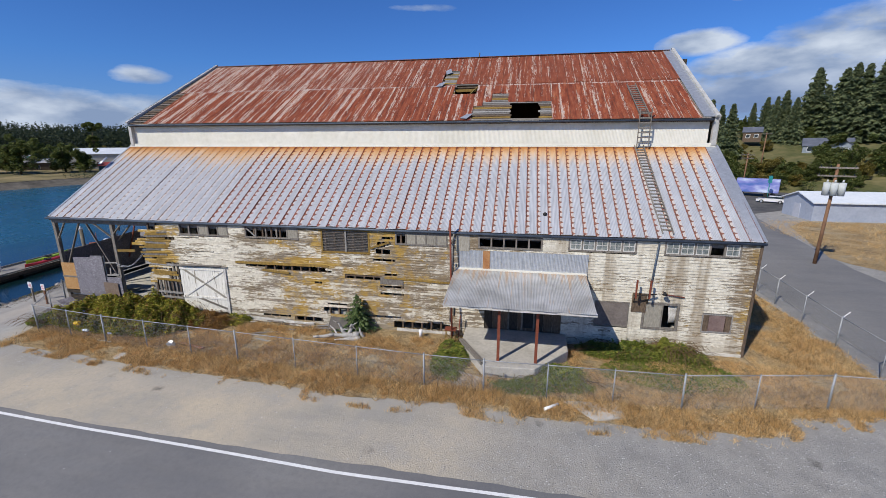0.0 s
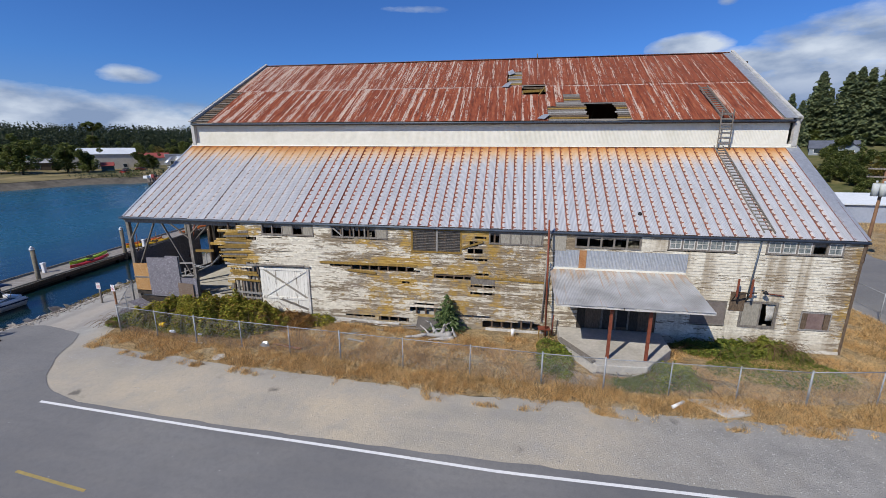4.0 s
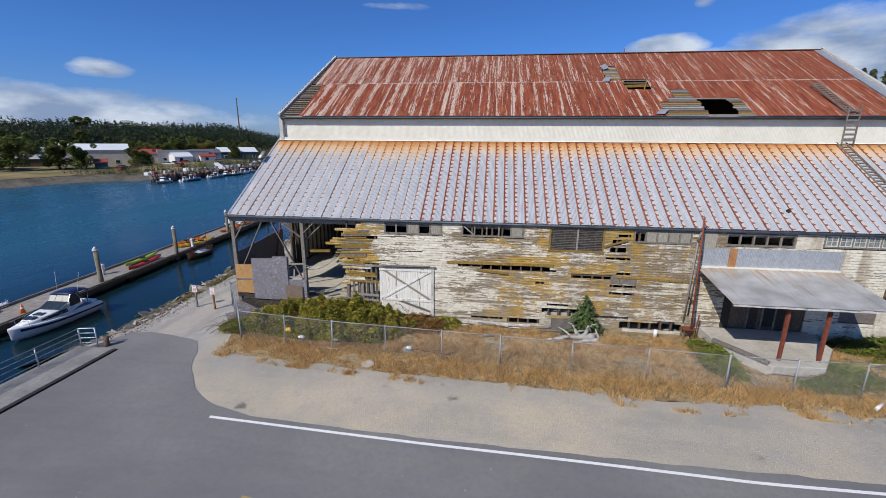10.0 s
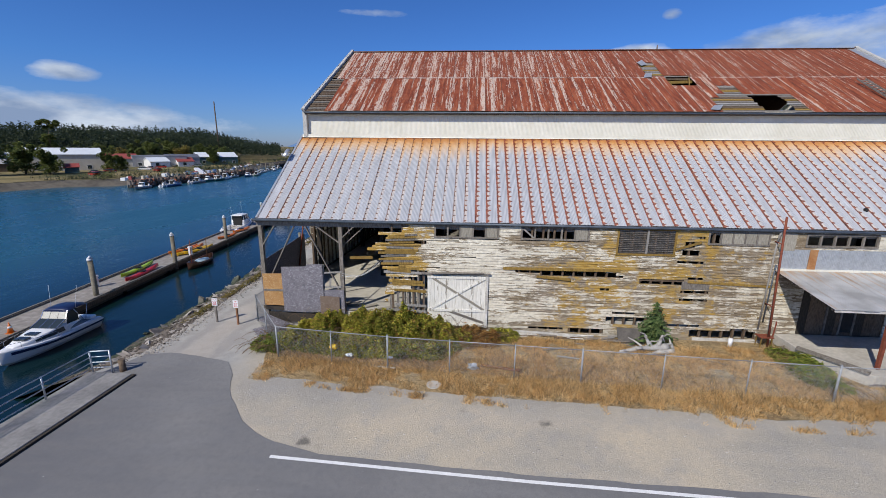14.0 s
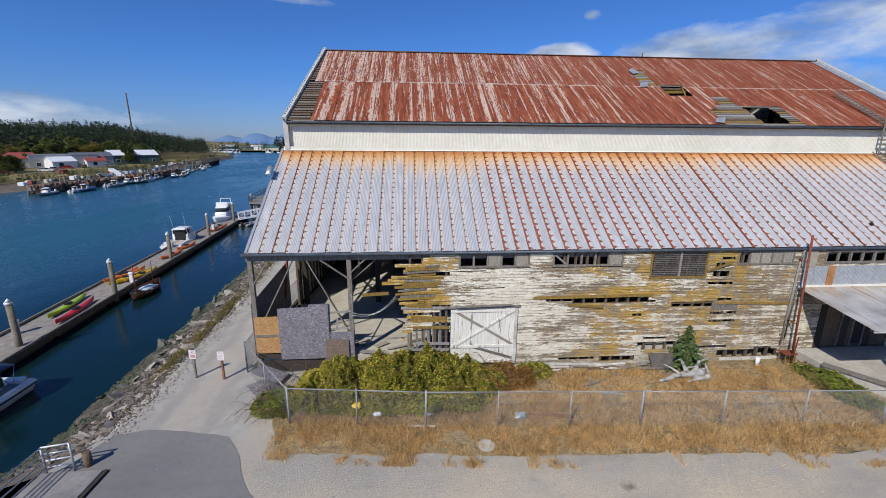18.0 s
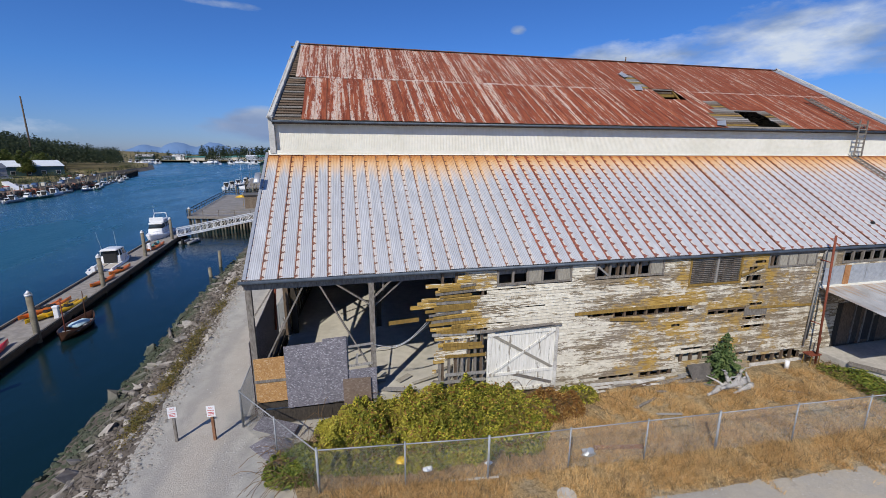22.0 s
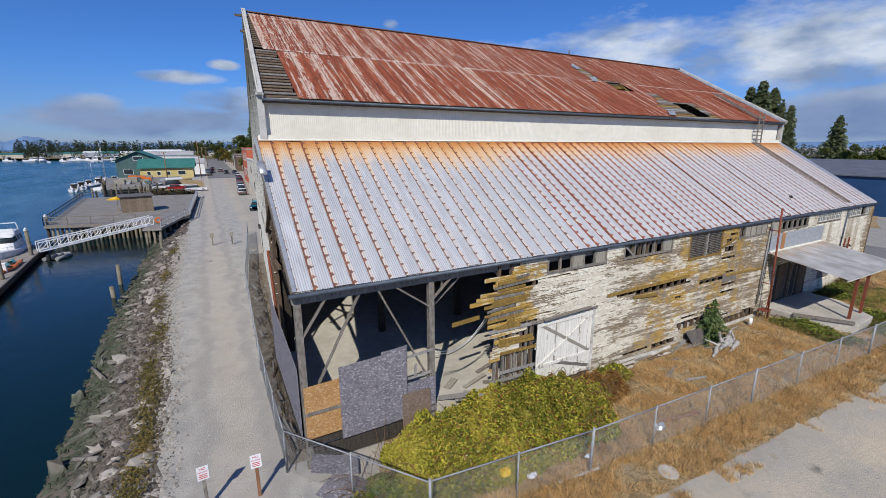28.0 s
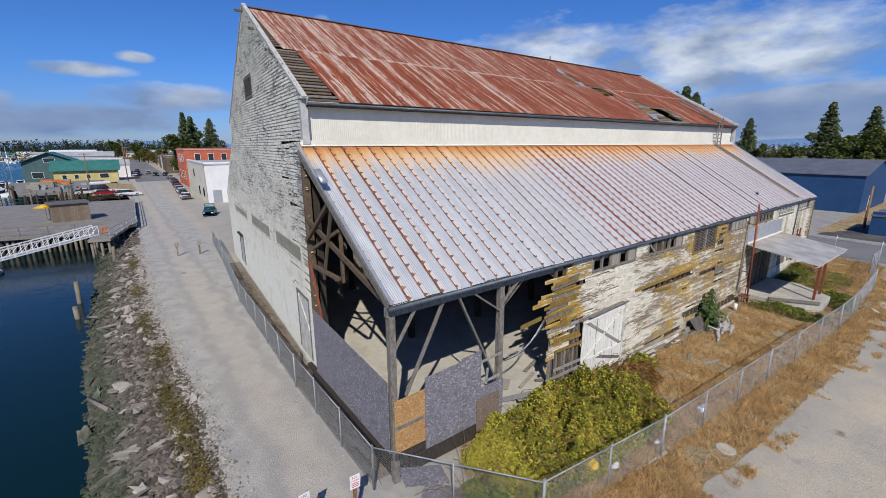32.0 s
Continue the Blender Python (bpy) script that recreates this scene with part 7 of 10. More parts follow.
# concrete walk and pipe rail by the ramp
tagged(quick("ramp_kerb", lambda bm: box(bm, -5.45, -3.35, -60, -6.65, -1.8, 0.14), OLDCONCRETE, None, "", 0.02), "raised concrete walk beside the boat ramp", "kerb", "", "structure")
tagged(quick("kerb_edge", lambda bm: box(bm, -3.35, -3.22, -60, -6.6, 0.0, 0.10), DARKWOOD), "dark tarred kerb edge", "kerb", "", "structure")
rail = thing("ramp_railing", "galvanised four-bar pipe railing by the ramp", "railing")
for k in range(12):
    y = -6.7 - 2.25 * k
    quick("post", lambda bm: tube(bm, (-5.25, y, 0.12), (-5.25, y, 1.22), 0.035), STEEL, rail)
for j in range(4):
    z = 0.36 + 0.28 * j
    quick("bar", lambda bm: tube(bm, (-5.25, -31.5, z), (-5.25, -6.7, z), 0.026), STEEL, rail)
    quick("bar", lambda bm: tube(bm, (-5.25, -6.68, z), (-4.45, -6.5, z), 0.03), WHITE if j % 2 else STEEL, rail)
quick("post", lambda bm: tube(bm, (-4.45, -6.5, 0.0), (-4.45, -6.5, 1.22), 0.035), STEEL, rail)
tagged(quick("mooring_post", lambda bm: tube(bm, (-4.15, -6.25, -0.3), (-4.15, -6.25, 0.62), 0.15, 0.13, 12), BROWN), "stubby round wooden post at the ramp corner", "post")

DOCK_TURN = 5.45
dock = thing("floating_dock", "long grey plank floating dock", "dock", at=(-15.75, 0, 0), turn=DOCK_TURN)
DECKWOOD = Mat("deck_planks", 0.85, 0, 0.2)
_p = DECKWOOD.pos()
DECKWOOD = DECKWOOD.done(DECKWOOD.mix(DECKWOOD.op("MULTIPLY", DECKWOOD.island(), 0.6), DECKWOOD.ramp(DECKWOOD.noise(_p, 2.0, 5), (0.35, (0.22, 0.20, 0.18)), (0.65, (0.36, 0.335, 0.30))), (0.25, 0.225, 0.20)))
DECK_Z = -0.92


def boards(x0, x1, v0, v1, z, w, gap=0.012, t=0.04):
    verts, faces = [], []
    v = v0
    while v < v1:
        i = len(verts)
        a, b = v, min(v1, v + w - gap)
        verts += [(x, y, zz) for zz in (z - t, z) for x, y in ((x0, a), (x1, a), (x1, b), (x0, b))]
        faces += [tuple(i + k for k in f) for f in ((4, 5, 6, 7), (0, 1, 5, 4), (1, 2, 6, 5), (2, 3, 7, 6), (3, 0, 4, 7))]
        v += w
    return verts, faces


tagged(raw("decking", *boards(-3.0, 0.0, -16, 57, DECK_Z, 0.145), DECKWOOD, dock), kind="stuff")
for k in range(12):
    quick("float", lambda bm: box(bm, -2.9, -0.1, -15.8 + 6.05 * k, -10.2 + 6.05 * k, -1.75, DECK_Z - 0.05), DARKWOOD, dock)
for x in (-3.04, 0.04):
    quick("rub_rail", lambda bm: box(bm, x - 0.06, x + 0.06, -16, 57, DECK_Z - 0.32, DECK_Z + 0.02), BROWN, dock)
    quick("bull_rail", lambda bm: box(bm, x - 0.07, x + 0.07, -16, 57, DECK_Z + 0.08, DECK_Z + 0.19), WOOD, dock)
PILE = simple("pile_wood", (0.12, 0.105, 0.075), (0.26, 0.235, 0.18), 2.0)
pile = thing("dock_pile", "tall round mooring pile with a white conical cap", "pile", "dock piles", (-17.0, 5.9, -3.0))
quick("shaft", lambda bm: tube(bm, (0, 0, 0), (0, 0, 4.95), 0.20, 0.18, 14), PILE, pile)
quick("cap", lambda bm: (tube(bm, (0, 0, 4.9), (0, 0, 5.05), 0.21, 0.21, 14), tube(bm, (0, 0, 5.05), (0, 0, 5.28), 0.21, 0.02, 14)), WHITE, pile)
for x, y in ((-17.25, 15.3), (-18.5, 26.3), (-20.1, 38.9), (-21.0, 49.7), (-22.3, 61.5), (-15.6, -6.0)):
    copy_thing(pile, pose(x, y, -3.0, 0, 0, x * 50))
oldpile = thing("old_pile", "weathered bare piling standing in the shallows", "pile", "old pilings", (-10.6, 34.0, -3.0))
quick("shaft", lambda bm: tube(bm, (0, 0, 0), (0.05, 0.1, 3.4), 0.19, 0.16, 10), PILE, oldpile)
copy_thing(oldpile, pose(-10.4, 30.0, -3.9, 2, -3, 40))
copy_thing(oldpile, pose(-8.3, 46.3, -2.7, 3, 2, 80))


def dock_spot(u, v, z=DECK_Z, turn=0.0):
    return pose(-15.75, 0, 0, 0, 0, DOCK_TURN) @ pose(u, v, z, 0, 0, turn)


def kayak(mat, label, m, l=4.6, w=0.62, group="kayaks on the dock"):
    k = thing("kayak", label, "kayak", group)
    k.matrix_world = m
    rings = []
    for i in range(13):
        t = -1 + 2 * i / 12
        b = (1 - abs(t) ** 2.4) * w / 2 + 0.01
        sheer = 0.30 + 0.14 * abs(t) ** 3
        rings.append([(b * math.cos(a), t * l / 2, 0.15 + (sheer - 0.15) * math.sin(a) if math.sin(a) > 0 else 0.15 + 0.14 * math.sin(a) * (1 - 0.6 * t * t)) for a in [6.283 * j / 12 for j in range(12)]])
    quick("hull", lambda bm: loft(bm, rings), mat, k)
    quick("cockpit", lambda bm: loft(bm, [[(0.20 * math.cos(a), 0.42 * math.sin(a), z) for a in [6.283 * j / 12 for j in range(12)]] for z in (0.20, 0.345)]), BLACK, k)
    quick("seat", lambda bm: box(bm, -0.15, 0.15, -0.25, -0.18, 0.3, 0.48), BLACK, k)
    return k


def plastic(name, c):
    return simple(name, tuple(0.8 * v for v in c), c, 1.5, 0.35, 0, 0.001, 0.5)


LIME, KRED, KYEL, KORG = plastic("lime_plastic", (0.36, 0.55, 0.02)), plastic("red_plastic", (0.55, 0.025, 0.025)), plastic("yellow_kayak", (0.72, 0.42, 0.01)), plastic("orange_plastic", (0.70, 0.17, 0.015))
kayak(LIME, "lime green sea kayak lying on the dock", dock_spot(-2.0, 12.8, DECK_Z, 4), 5.0)
kayak(KRED, "red sea kayak lying on the dock", dock_spot(-0.75, 11.6, DECK_Z, 4), 5.0)
for i, (u, v, m, a) in enumerate(((-2.2, 20.6, KORG, -13), (-1.75, 21.0, KORG, -14), (-1.3, 19.6, KYEL, -13), (-0.85, 20.0, KYEL, -15), (-0.45, 20.6, KYEL, -14))):
    kayak(m, "yellow sit-on kayak stacked on the dock" if m is KYEL else "orange sit-on kayak stacked on the dock", dock_spot(u, v, DECK_Z + 0.004 * i, a), 4.1, 0.56)
for v in (28.2, 32.3, 43.0, 44.6):
    kayak(KORG, "orange kayak lying along the dock edge", dock_spot(-0.9, v, DECK_Z, -11), 3.7, 0.68)
kayak(plastic("teal_plastic", (0.03, 0.30, 0.30)), "teal kayak lying on the dock", dock_spot(-1.3, 45.4, DECK_Z, 5), 3.6, 0.7)
for v, u in ((8.0, -2.2), (18.6, -0.3), (42.0, -1.0)):
    p = thing("power_pedestal", "white dock power pedestal with a capped top", "pedestal", "dock power pedestals")
    p.matrix_world = dock_spot(u, v)
    quick("body", lambda bm: box(bm, -0.16, 0.16, -0.14, 0.14, 0, 0.82), WHITE, p, "", 0.03)
    quick("cap", lambda bm: box(bm, -0.2, 0.2, -0.18, 0.18, 0.82, 1.0), WHITE, p, "", 0.04)
cone = thing("traffic_cone", "orange traffic cone with a white band on the dock", "cone")
cone.matrix_world = dock_spot(-0.6, -1.0)
quick("cone", lambda bm: (tube(bm, (0, 0, 0.03), (0, 0, 0.7), 0.17, 0.03, 12), box(bm, -0.2, 0.2, -0.2, 0.2, 0, 0.04)), KORG, cone)
quick("band", lambda bm: tube(bm, (0, 0, 0.34), (0, 0, 0.46), 0.118, 0.093, 12), WHITE, cone)

NAVY = plastic("navy_canvas", (0.012, 0.022, 0.075))
BOATGLASS = make_glass("boat_glass")
CHROME = simple("polished_rail", (0.55, 0.56, 0.58), (0.7, 0.7, 0.72), 4, 0.25, 0.9)


def hull_rings(l, b, h, flare=0.78, n=14):
    """Rings of a planing hull, bow at +y, waterline at z = 0."""
    rings = []
    for i in range(n):
        t = i / (n - 1)
        w = b / 2 * (1 - max(0, (t - 0.45) / 0.55) ** 2.3)
        y = -l / 2 + l * t
        sheer = h * (0.78 + 0.32 * t * t)
        keel = -0.35 + 0.55 * max(0, (t - 0.7) / 0.3) ** 2
        w = max(w, 0.03)
        rings.append([(0, y, keel), (w * flare * 0.9, y, 0.02 + 0.25 * t * t), (w, y + 0.1 * t, sheer * 0.92), (w * 0.93, y + 0.1 * t, sheer), (0, y + 0.1 * t, sheer + 0.06), (-w * 0.93, y + 0.1 * t, sheer), (-w, y + 0.1 * t, sheer * 0.92), (-w * flare * 0.9, y, 0.02 + 0.25 * t * t)])
    return rings


def boat(name, label, m, l, b, h, cabin, stripe=None, canvas=None, motors=1, mast=2, kind="boat"):
    o = thing(name, label, kind)
    o.matrix_world = m
    rings = hull_rings(l, b, h)
    quick("hull", lambda bm: loft(bm, rings), WHITE, o)
    if stripe:
        for s in (1, -1):
            quick("stripe", lambda bm: loft(bm, [[(s * (abs(r[2][0]) * (0.93 + 0.07 * k) + 0.015), r[2][1], r[2][2] * (0.72 + 0.15 * k)) for k in (0, 1)] for r in rings[:-1]], False, False), stripe, o)
    c0, c1, ch = cabin
    def house(bm, a, e, z0, z1, w0, w1, rake):
        loft(bm, [[(-w0, a, z0), (w0, a, z0), (w0 * 0.82, e, z0), (-w0 * 0.82, e, z0)], [(-w1, a + rake * 0.2, z1), (w1, a + rake * 0.2, z1), (w1 * 0.8, e - rake, z1), (-w1 * 0.8, e - rake, z1)]])
    quick("cabin", lambda bm: house(bm, c0, c1, h * 0.85, h + ch * 0.45, b * 0.40, b * 0.38, 0.35), WHITE, o, "", 0.03)
    quick("window_band", lambda bm: house(bm, c0 + 0.1, c1 - 0.3, h + ch * 0.42, h + ch * 0.85, b * 0.375, b * 0.335, 0.45), BOATGLASS, o)
    quick("cabin_roof", lambda bm: loft(bm, [[(-b * w, y, z), (-b * w * 0.96, y, z + 0.07), (-b * w * 0.6, y, z + 0.13), (b * w * 0.6, y, z + 0.13), (b * w * 0.96, y, z + 0.07), (b * w, y, z)] for y, w, z in ((c0 - 0.35, 0.33, h + ch * 0.86), (c0 + 0.2, 0.35, h + ch * 0.88), (c1 - 0.9, 0.34, h + ch * 0.86), (c1 - 0.55, 0.30, h + ch * 0.80))]), canvas or WHITE, o)
    # black slab on the cabin's rear paints the dark inside of its doorway
    quick("cabin_opening", lambda bm: box(bm, -b * 0.26, b * 0.26, c0 - 0.04, c0 + 0.05, h * 0.9, h + ch * 0.80), BLACK, o)
    for s in (1, -1):
        for k in range(3):
            y = c0 + 0.1 + (c1 - c0 - 0.55) * k / 3
            quick("window_post", lambda bm: beam(bm, (s * b * 0.378, y, h + ch * 0.42), (s * b * 0.342, y - 0.05, h + ch * 0.86), 0.06), WHITE, o)
        quick("coaming", lambda bm: beam(bm, (s * b * 0.43, -l * 0.47, h * 0.86), (s * b * 0.43, c0, h * 0.92), 0.14, 0.16), WHITE, o)
    for s in (1, -1):
        pts = [Vector((s * r[3][0] * 0.95, r[3][1], r[3][2] + 0.42)) for r in rings[7:-1]]
        for p in pts[::2]:
            quick("stanchion", lambda bm: tube(bm, (p.x, p.y, p.z - 0.45), p, 0.014, n=6), CHROME, o)
        def bent(bm, pts=pts):
            for p, q in zip(pts, pts[1:]):
                tube(bm, p, q, 0.016, n=6)
        quick("bow_rail", bent, CHROME, o)
    quick("cockpit_floor", lambda bm: box(bm, -b * 0.36, b * 0.36, -l * 0.46, c0 - 0.05, h * 0.84, h * 0.88), simple("tan_deck", (0.42, 0.38, 0.32), (0.55, 0.50, 0.43), 3), o)
    for k in range(motors):
        x = (k - (motors - 1) / 2) * 0.6
        quick("outboard", lambda bm: (box(bm, x - 0.2, x + 0.2, -l / 2 - 0.45, -l / 2 - 0.02, h * 0.75, h * 0.75 + 0.62), box(bm, x - 0.07, x + 0.07, -l / 2 - 0.35, -l / 2 - 0.12, -0.4, h * 0.75)), STEEL if k else WHITE, o, "", 0.04)
    for k in range(mast):
        quick("aerial", lambda bm: tube(bm, ((-1) ** k * b * 0.3, c0 + 0.2, h + ch * 0.9), ((-1) ** k * b * 0.34, c0 - 0.3, h + ch * 0.9 + 2.2), 0.015, 0.008, 5), WHITE, o)
    return o


def heading(x, y, dx, dy):
    return pose(x, y, WATER_Z, 0, 0, math.degrees(math.atan2(-dx, dy)))


def cruiser(m):
    """A small cabin cruiser: white hull with a navy sheer band, cuddy with side lights, canvas helm."""
    l, b, h = 6.3, 2.35, 0.95
    o = thing("cabin_cruiser", "white cabin cruiser with a navy canvas top", "boat")
    o.matrix_world = m
    rings = hull_rings(l, b, h)
    quick("hull", lambda bm: loft(bm, rings), WHITE, o)
    for s in (1, -1):
        quick("sheer_band", lambda bm: loft(bm, [[(s * (abs(r[2][0]) * (0.95 + 0.05 * k) + 0.02), r[2][1], r[2][2] * (0.74 + 0.20 * k)) for k in (0, 1)] for r in rings[:-1]], False, False), NAVY, o, "navy sheer band")
    def cuddy(bm):
        loft(bm, [[(-w, y, h * 0.88), (-w * 0.86, y, z), (w * 0.86, y, z), (w, y, h * 0.88)] for y, w, z in ((-0.7, 0.98, 1.34), (0.5, 0.92, 1.30), (1.6, 0.70, 1.18), (2.5, 0.32, 1.06))])
    quick("cuddy", cuddy, WHITE, o, "", 0.03)
    for s in (1, -1):
        quick("cuddy_light", lambda bm: loft(bm, [[(s * w * 1.005, y, 0.98), (s * w * 0.90, y, z)] for y, w, z in ((-0.3, 0.97, 1.26), (0.6, 0.91, 1.22), (1.5, 0.72, 1.08))], False, False), BOATGLASS, o)
    for y in (0.95, 1.65):
        quick("deck_hatch", lambda bm: (box(bm, -0.36, -0.03, y - 0.2, y + 0.22, 1.20, 1.31), box(bm, 0.03, 0.36, y - 0.2, y + 0.22, 1.20, 1.31)), BOATGLASS, o)
    # raked screen in three lights, clear canvas panes above
    for x0, x1 in ((-0.86, -0.32), (-0.29, 0.29), (0.32, 0.86)):
        quick("windscreen", lambda bm: loft(bm, [[(x0, 0.25, 1.30), (x1, 0.25, 1.30)], [(x0 * 0.97, -0.55, 1.66), (x1 * 0.97, -0.55, 1.66)]], False, False), BOATGLASS, o)
        quick("canvas_pane", lambda bm: loft(bm, [[(x0 * 0.97, -0.55, 1.68), (x1 * 0.97, -0.55, 1.68)], [(x0 * 0.93, -0.85, 2.16), (x1 * 0.93, -0.85, 2.16)]], False, False), CLEARVINYL, o, "clouded clear vinyl pane")
    for s in (1, -1):
        quick("screen_frame", lambda bm: (beam(bm, (s * 0.88, 0.27, 1.30), (s * 0.86, -0.55, 1.67), 0.05), beam(bm, (s * 0.86, -0.55, 1.67), (s * 0.82, -0.85, 2.18), 0.04), beam(bm, (s * 0.30, 0.26, 1.31), (s * 0.29, -0.55, 1.67), 0.03)), CHROME, o)
        quick("side_pane", lambda bm: loft(bm, [[(s * 0.88, -0.55, 1.30), (s * 0.88, -1.5, 1.28)], [(s * 0.84, -0.8, 2.14), (s * 0.84, -1.5, 2.14)]], False, False), BOATGLASS, o)
        quick("canvas_bow", lambda bm: (tube(bm, (s * 0.95, -1.9, 0.95), (s * 0.86, -1.2, 2.2), 0.018, n=6), tube(bm, (s * 0.95, -1.9, 0.95), (s * 0.86, -2.35, 2.16), 0.018, n=6)), CHROME, o)
        quick("aerial", lambda bm: tube(bm, (s * 0.85, -1.4, 2.1), (s * 1.0, -1.7, 3.7), 0.014, 0.007, 5), WHITE, o)
        pts = [Vector((s * r[3][0] * 0.95, r[3][1], r[3][2] + 0.38)) for r in rings[7:-1]]
        quick("bow_rail", lambda bm: [tube(bm, p, q, 0.014, n=6) for p, q in zip(pts, pts[1:])], CHROME, o)
        for p in pts[::2]:
            quick("stanchion", lambda bm: tube(bm, (p.x, p.y, p.z - 0.40), p, 0.012, n=6), CHROME, o)
    quick("canvas_top", lambda bm: loft(bm, [[(-0.88, y, z - 0.10), (-0.5, y, z), (0.5, y, z), (0.88, y, z - 0.10), (0.88, y, z - 0.14), (-0.88, y, z - 0.14)] for y, z in ((-0.80, 2.22), (-1.2, 2.30), (-1.9, 2.30), (-2.4, 2.20))]), NAVY, o, "navy canvas top")
    quick("cockpit_floor", lambda bm: box(bm, -0.85, 0.85, -3.0, -0.75, 0.70, 0.80), GREYDECK, o)
    quick("cockpit_seat", lambda bm: box(bm, -0.8, 0.8, -3.0, -2.5, 0.80, 1.02), WHITE, o, "", 0.04)
    quick("gunwale", lambda bm: (box(bm, -1.12, -0.85, -3.05, -0.7, 0.72, 0.86), box(bm, 0.85, 1.12, -3.05, -0.7, 0.72, 0.86)), WHITE, o, "", 0.03)
    return o


CLEARVINYL = simple("clouded_vinyl", (0.42, 0.40, 0.34), (0.62, 0.60, 0.52), 3, 0.2)
GREYDECK = simple("grey_deck_carpet", (0.13, 0.14, 0.16), (0.22, 0.23, 0.25), 6, 0.95)
cruiser(heading(-13.45, -1.3, 0.05, -1) @ Matrix.Scale(0.92, 4))
boat("fishing_boat", "white pilothouse fishing boat with outboard motors", heading(-22.1, 35.9, -0.08, 1), 7.2, 2.45, 0.85, (-0.6, 2.0, 1.55), None, None, 2, 2)
big = boat("motor_yacht", "white motor yacht with a flying bridge", heading(-23.7, 52.3, 0.10, -1), 8.0, 2.8, 1.3, (-2.2, 1.5, 1.5), None, None, 0, 1)
quick("flying_bridge", lambda bm: (box(bm, -0.95, 0.95, -1.7, 0.2, 2.70, 3.10), box(bm, -0.9, 0.9, 0.05, 0.2, 3.05, 3.4)), WHITE, big, "", 0.06)
quick("radar_arch", lambda bm: (beam(bm, (-0.9, -1.8, 3.0), (-0.75, -2.0, 3.8), 0.08), beam(bm, (0.9, -1.8, 3.0), (0.75, -2.0, 3.8), 0.08), beam(bm, (-0.75, -2.0, 3.8), (0.75, -2.0, 3.8), 0.10)), WHITE, big)
boat("runabout", "small grey open runabout beyond the dock", heading(-18.9, -1.6, -0.35, 0.95), 4.6, 1.8, 0.6, (-0.3, 0.7, 0.5), None, None, 1, 0)
VARNISH = simple("dark_varnish", (0.045, 0.022, 0.012), (0.11, 0.05, 0.025), 4, 0.35)
dory = thing("sailing_dory", "dark wooden dory with two bare masts", "rowing boat")
dory.matrix_world = heading(-15.9, 17.2, -0.05, 1)
def shell(bm):
    rings = []
    for i in range(11):
        t = -1 + 2 * i / 10
        w = 0.78 * (1 - abs(t) ** 2.2) + 0.03
        sh = 0.50 + 0.25 * t * t
        rings.append([(-w, 2.3 * t, sh), (-w * 0.75, 2.2 * t, 0.1), (0, 2.1 * t, -0.12), (w * 0.75, 2.2 * t, 0.1), (w, 2.3 * t, sh), (w * 0.9, 2.25 * t, sh - 0.02), (w * 0.66, 2.1 * t, 0.16), (0, 2.0 * t, 0.0), (-w * 0.66, 2.1 * t, 0.16), (-w * 0.9, 2.25 * t, sh - 0.02)])
    loft(bm, rings)
quick("hull", shell, VARNISH, dory)
for y in (-1.1, 0.0, 1.1):
    quick("thwart", lambda bm: box(bm, -0.62, 0.62, y - 0.13, y + 0.13, 0.34, 0.38), PALEWOOD, dory)
quick("mast", lambda bm: tube(bm, (0, 1.2, 0.0), (0.05, 1.25, 2.6), 0.045, 0.03), VARNISH, dory)
quick("mast", lambda bm: tube(bm, (0, -1.5, 0.0), (0.05, -1.5, 3.0), 0.045, 0.03), REDPIPE, dory)
quick("tarp", lambda bm: lump(bm, (0.0, 0.3, 0.42), 0.5, (1.0, 1.6, 0.35), 0.3, 4, 2), simple("pale_blue_tarp", (0.35, 0.5, 0.55), (0.5, 0.62, 0.66), 3), dory)
tender = thing("inflatable_tender", "grey inflatable tender tied under the gangway", "dinghy")
tender.matrix_world = heading(-18.6, 49.5, 0.35, 1)
def tubes(bm):
    pts = [Vector((0.65 * s, y, 0.18)) for s, y in ((-1, -1.4), (-1, 0.6), (-0.6, 1.3), (0, 1.55), (0.6, 1.3), (1, 0.6), (1, -1.4))]
    for p, q in zip(pts, pts[1:]):
        tube(bm, p, q, 0.2, n=10)
quick("tube", tubes, simple("grey_hypalon", (0.2, 0.21, 0.22), (0.33, 0.34, 0.35), 4), tender)
quick("floor", lambda bm: box(bm, -0.55, 0.55, -1.3, 1.2, 0.05, 0.1), DARKWOOD, tender)
quick("outboard", lambda bm: box(bm, -0.15, 0.15, -1.75, -1.4, 0.1, 0.75), BLACK, tender, "", 0.03)

# gangway, pier, hut
gang = thing("gangway", "white aluminium truss gangway down to the dock", "gangway")
ga, gb = Vector((-20.6, 50.6, -0.75)), Vector((-9.9, 55.6, 0.75))
gd = (gb - ga)
gs = Vector((-gd.y, gd.x, 0)).normalized() * 0.65
for s in (1, -1):
    for h in (0.05, 1.1):
        quick("chord", lambda bm: beam(bm, ga + gs * s + Vector((0, 0, h)), gb + gs * s + Vector((0, 0, h)), 0.09, 0.12), WHITE, gang)
    for k in range(13):
        p = ga + gd * k / 12 + gs * s
        quick("upright", lambda bm: beam(bm, p + Vector((0, 0, 0.05)), p + Vector((0, 0, 1.1)), 0.06), WHITE, gang)
        if k < 12:
            q = ga + gd * (k + 1) / 12 + gs * s
            quick("diagonal", lambda bm: beam(bm, p + Vector((0, 0, 0.1)), q + Vector((0, 0, 1.05)), 0.05), WHITE, gang)
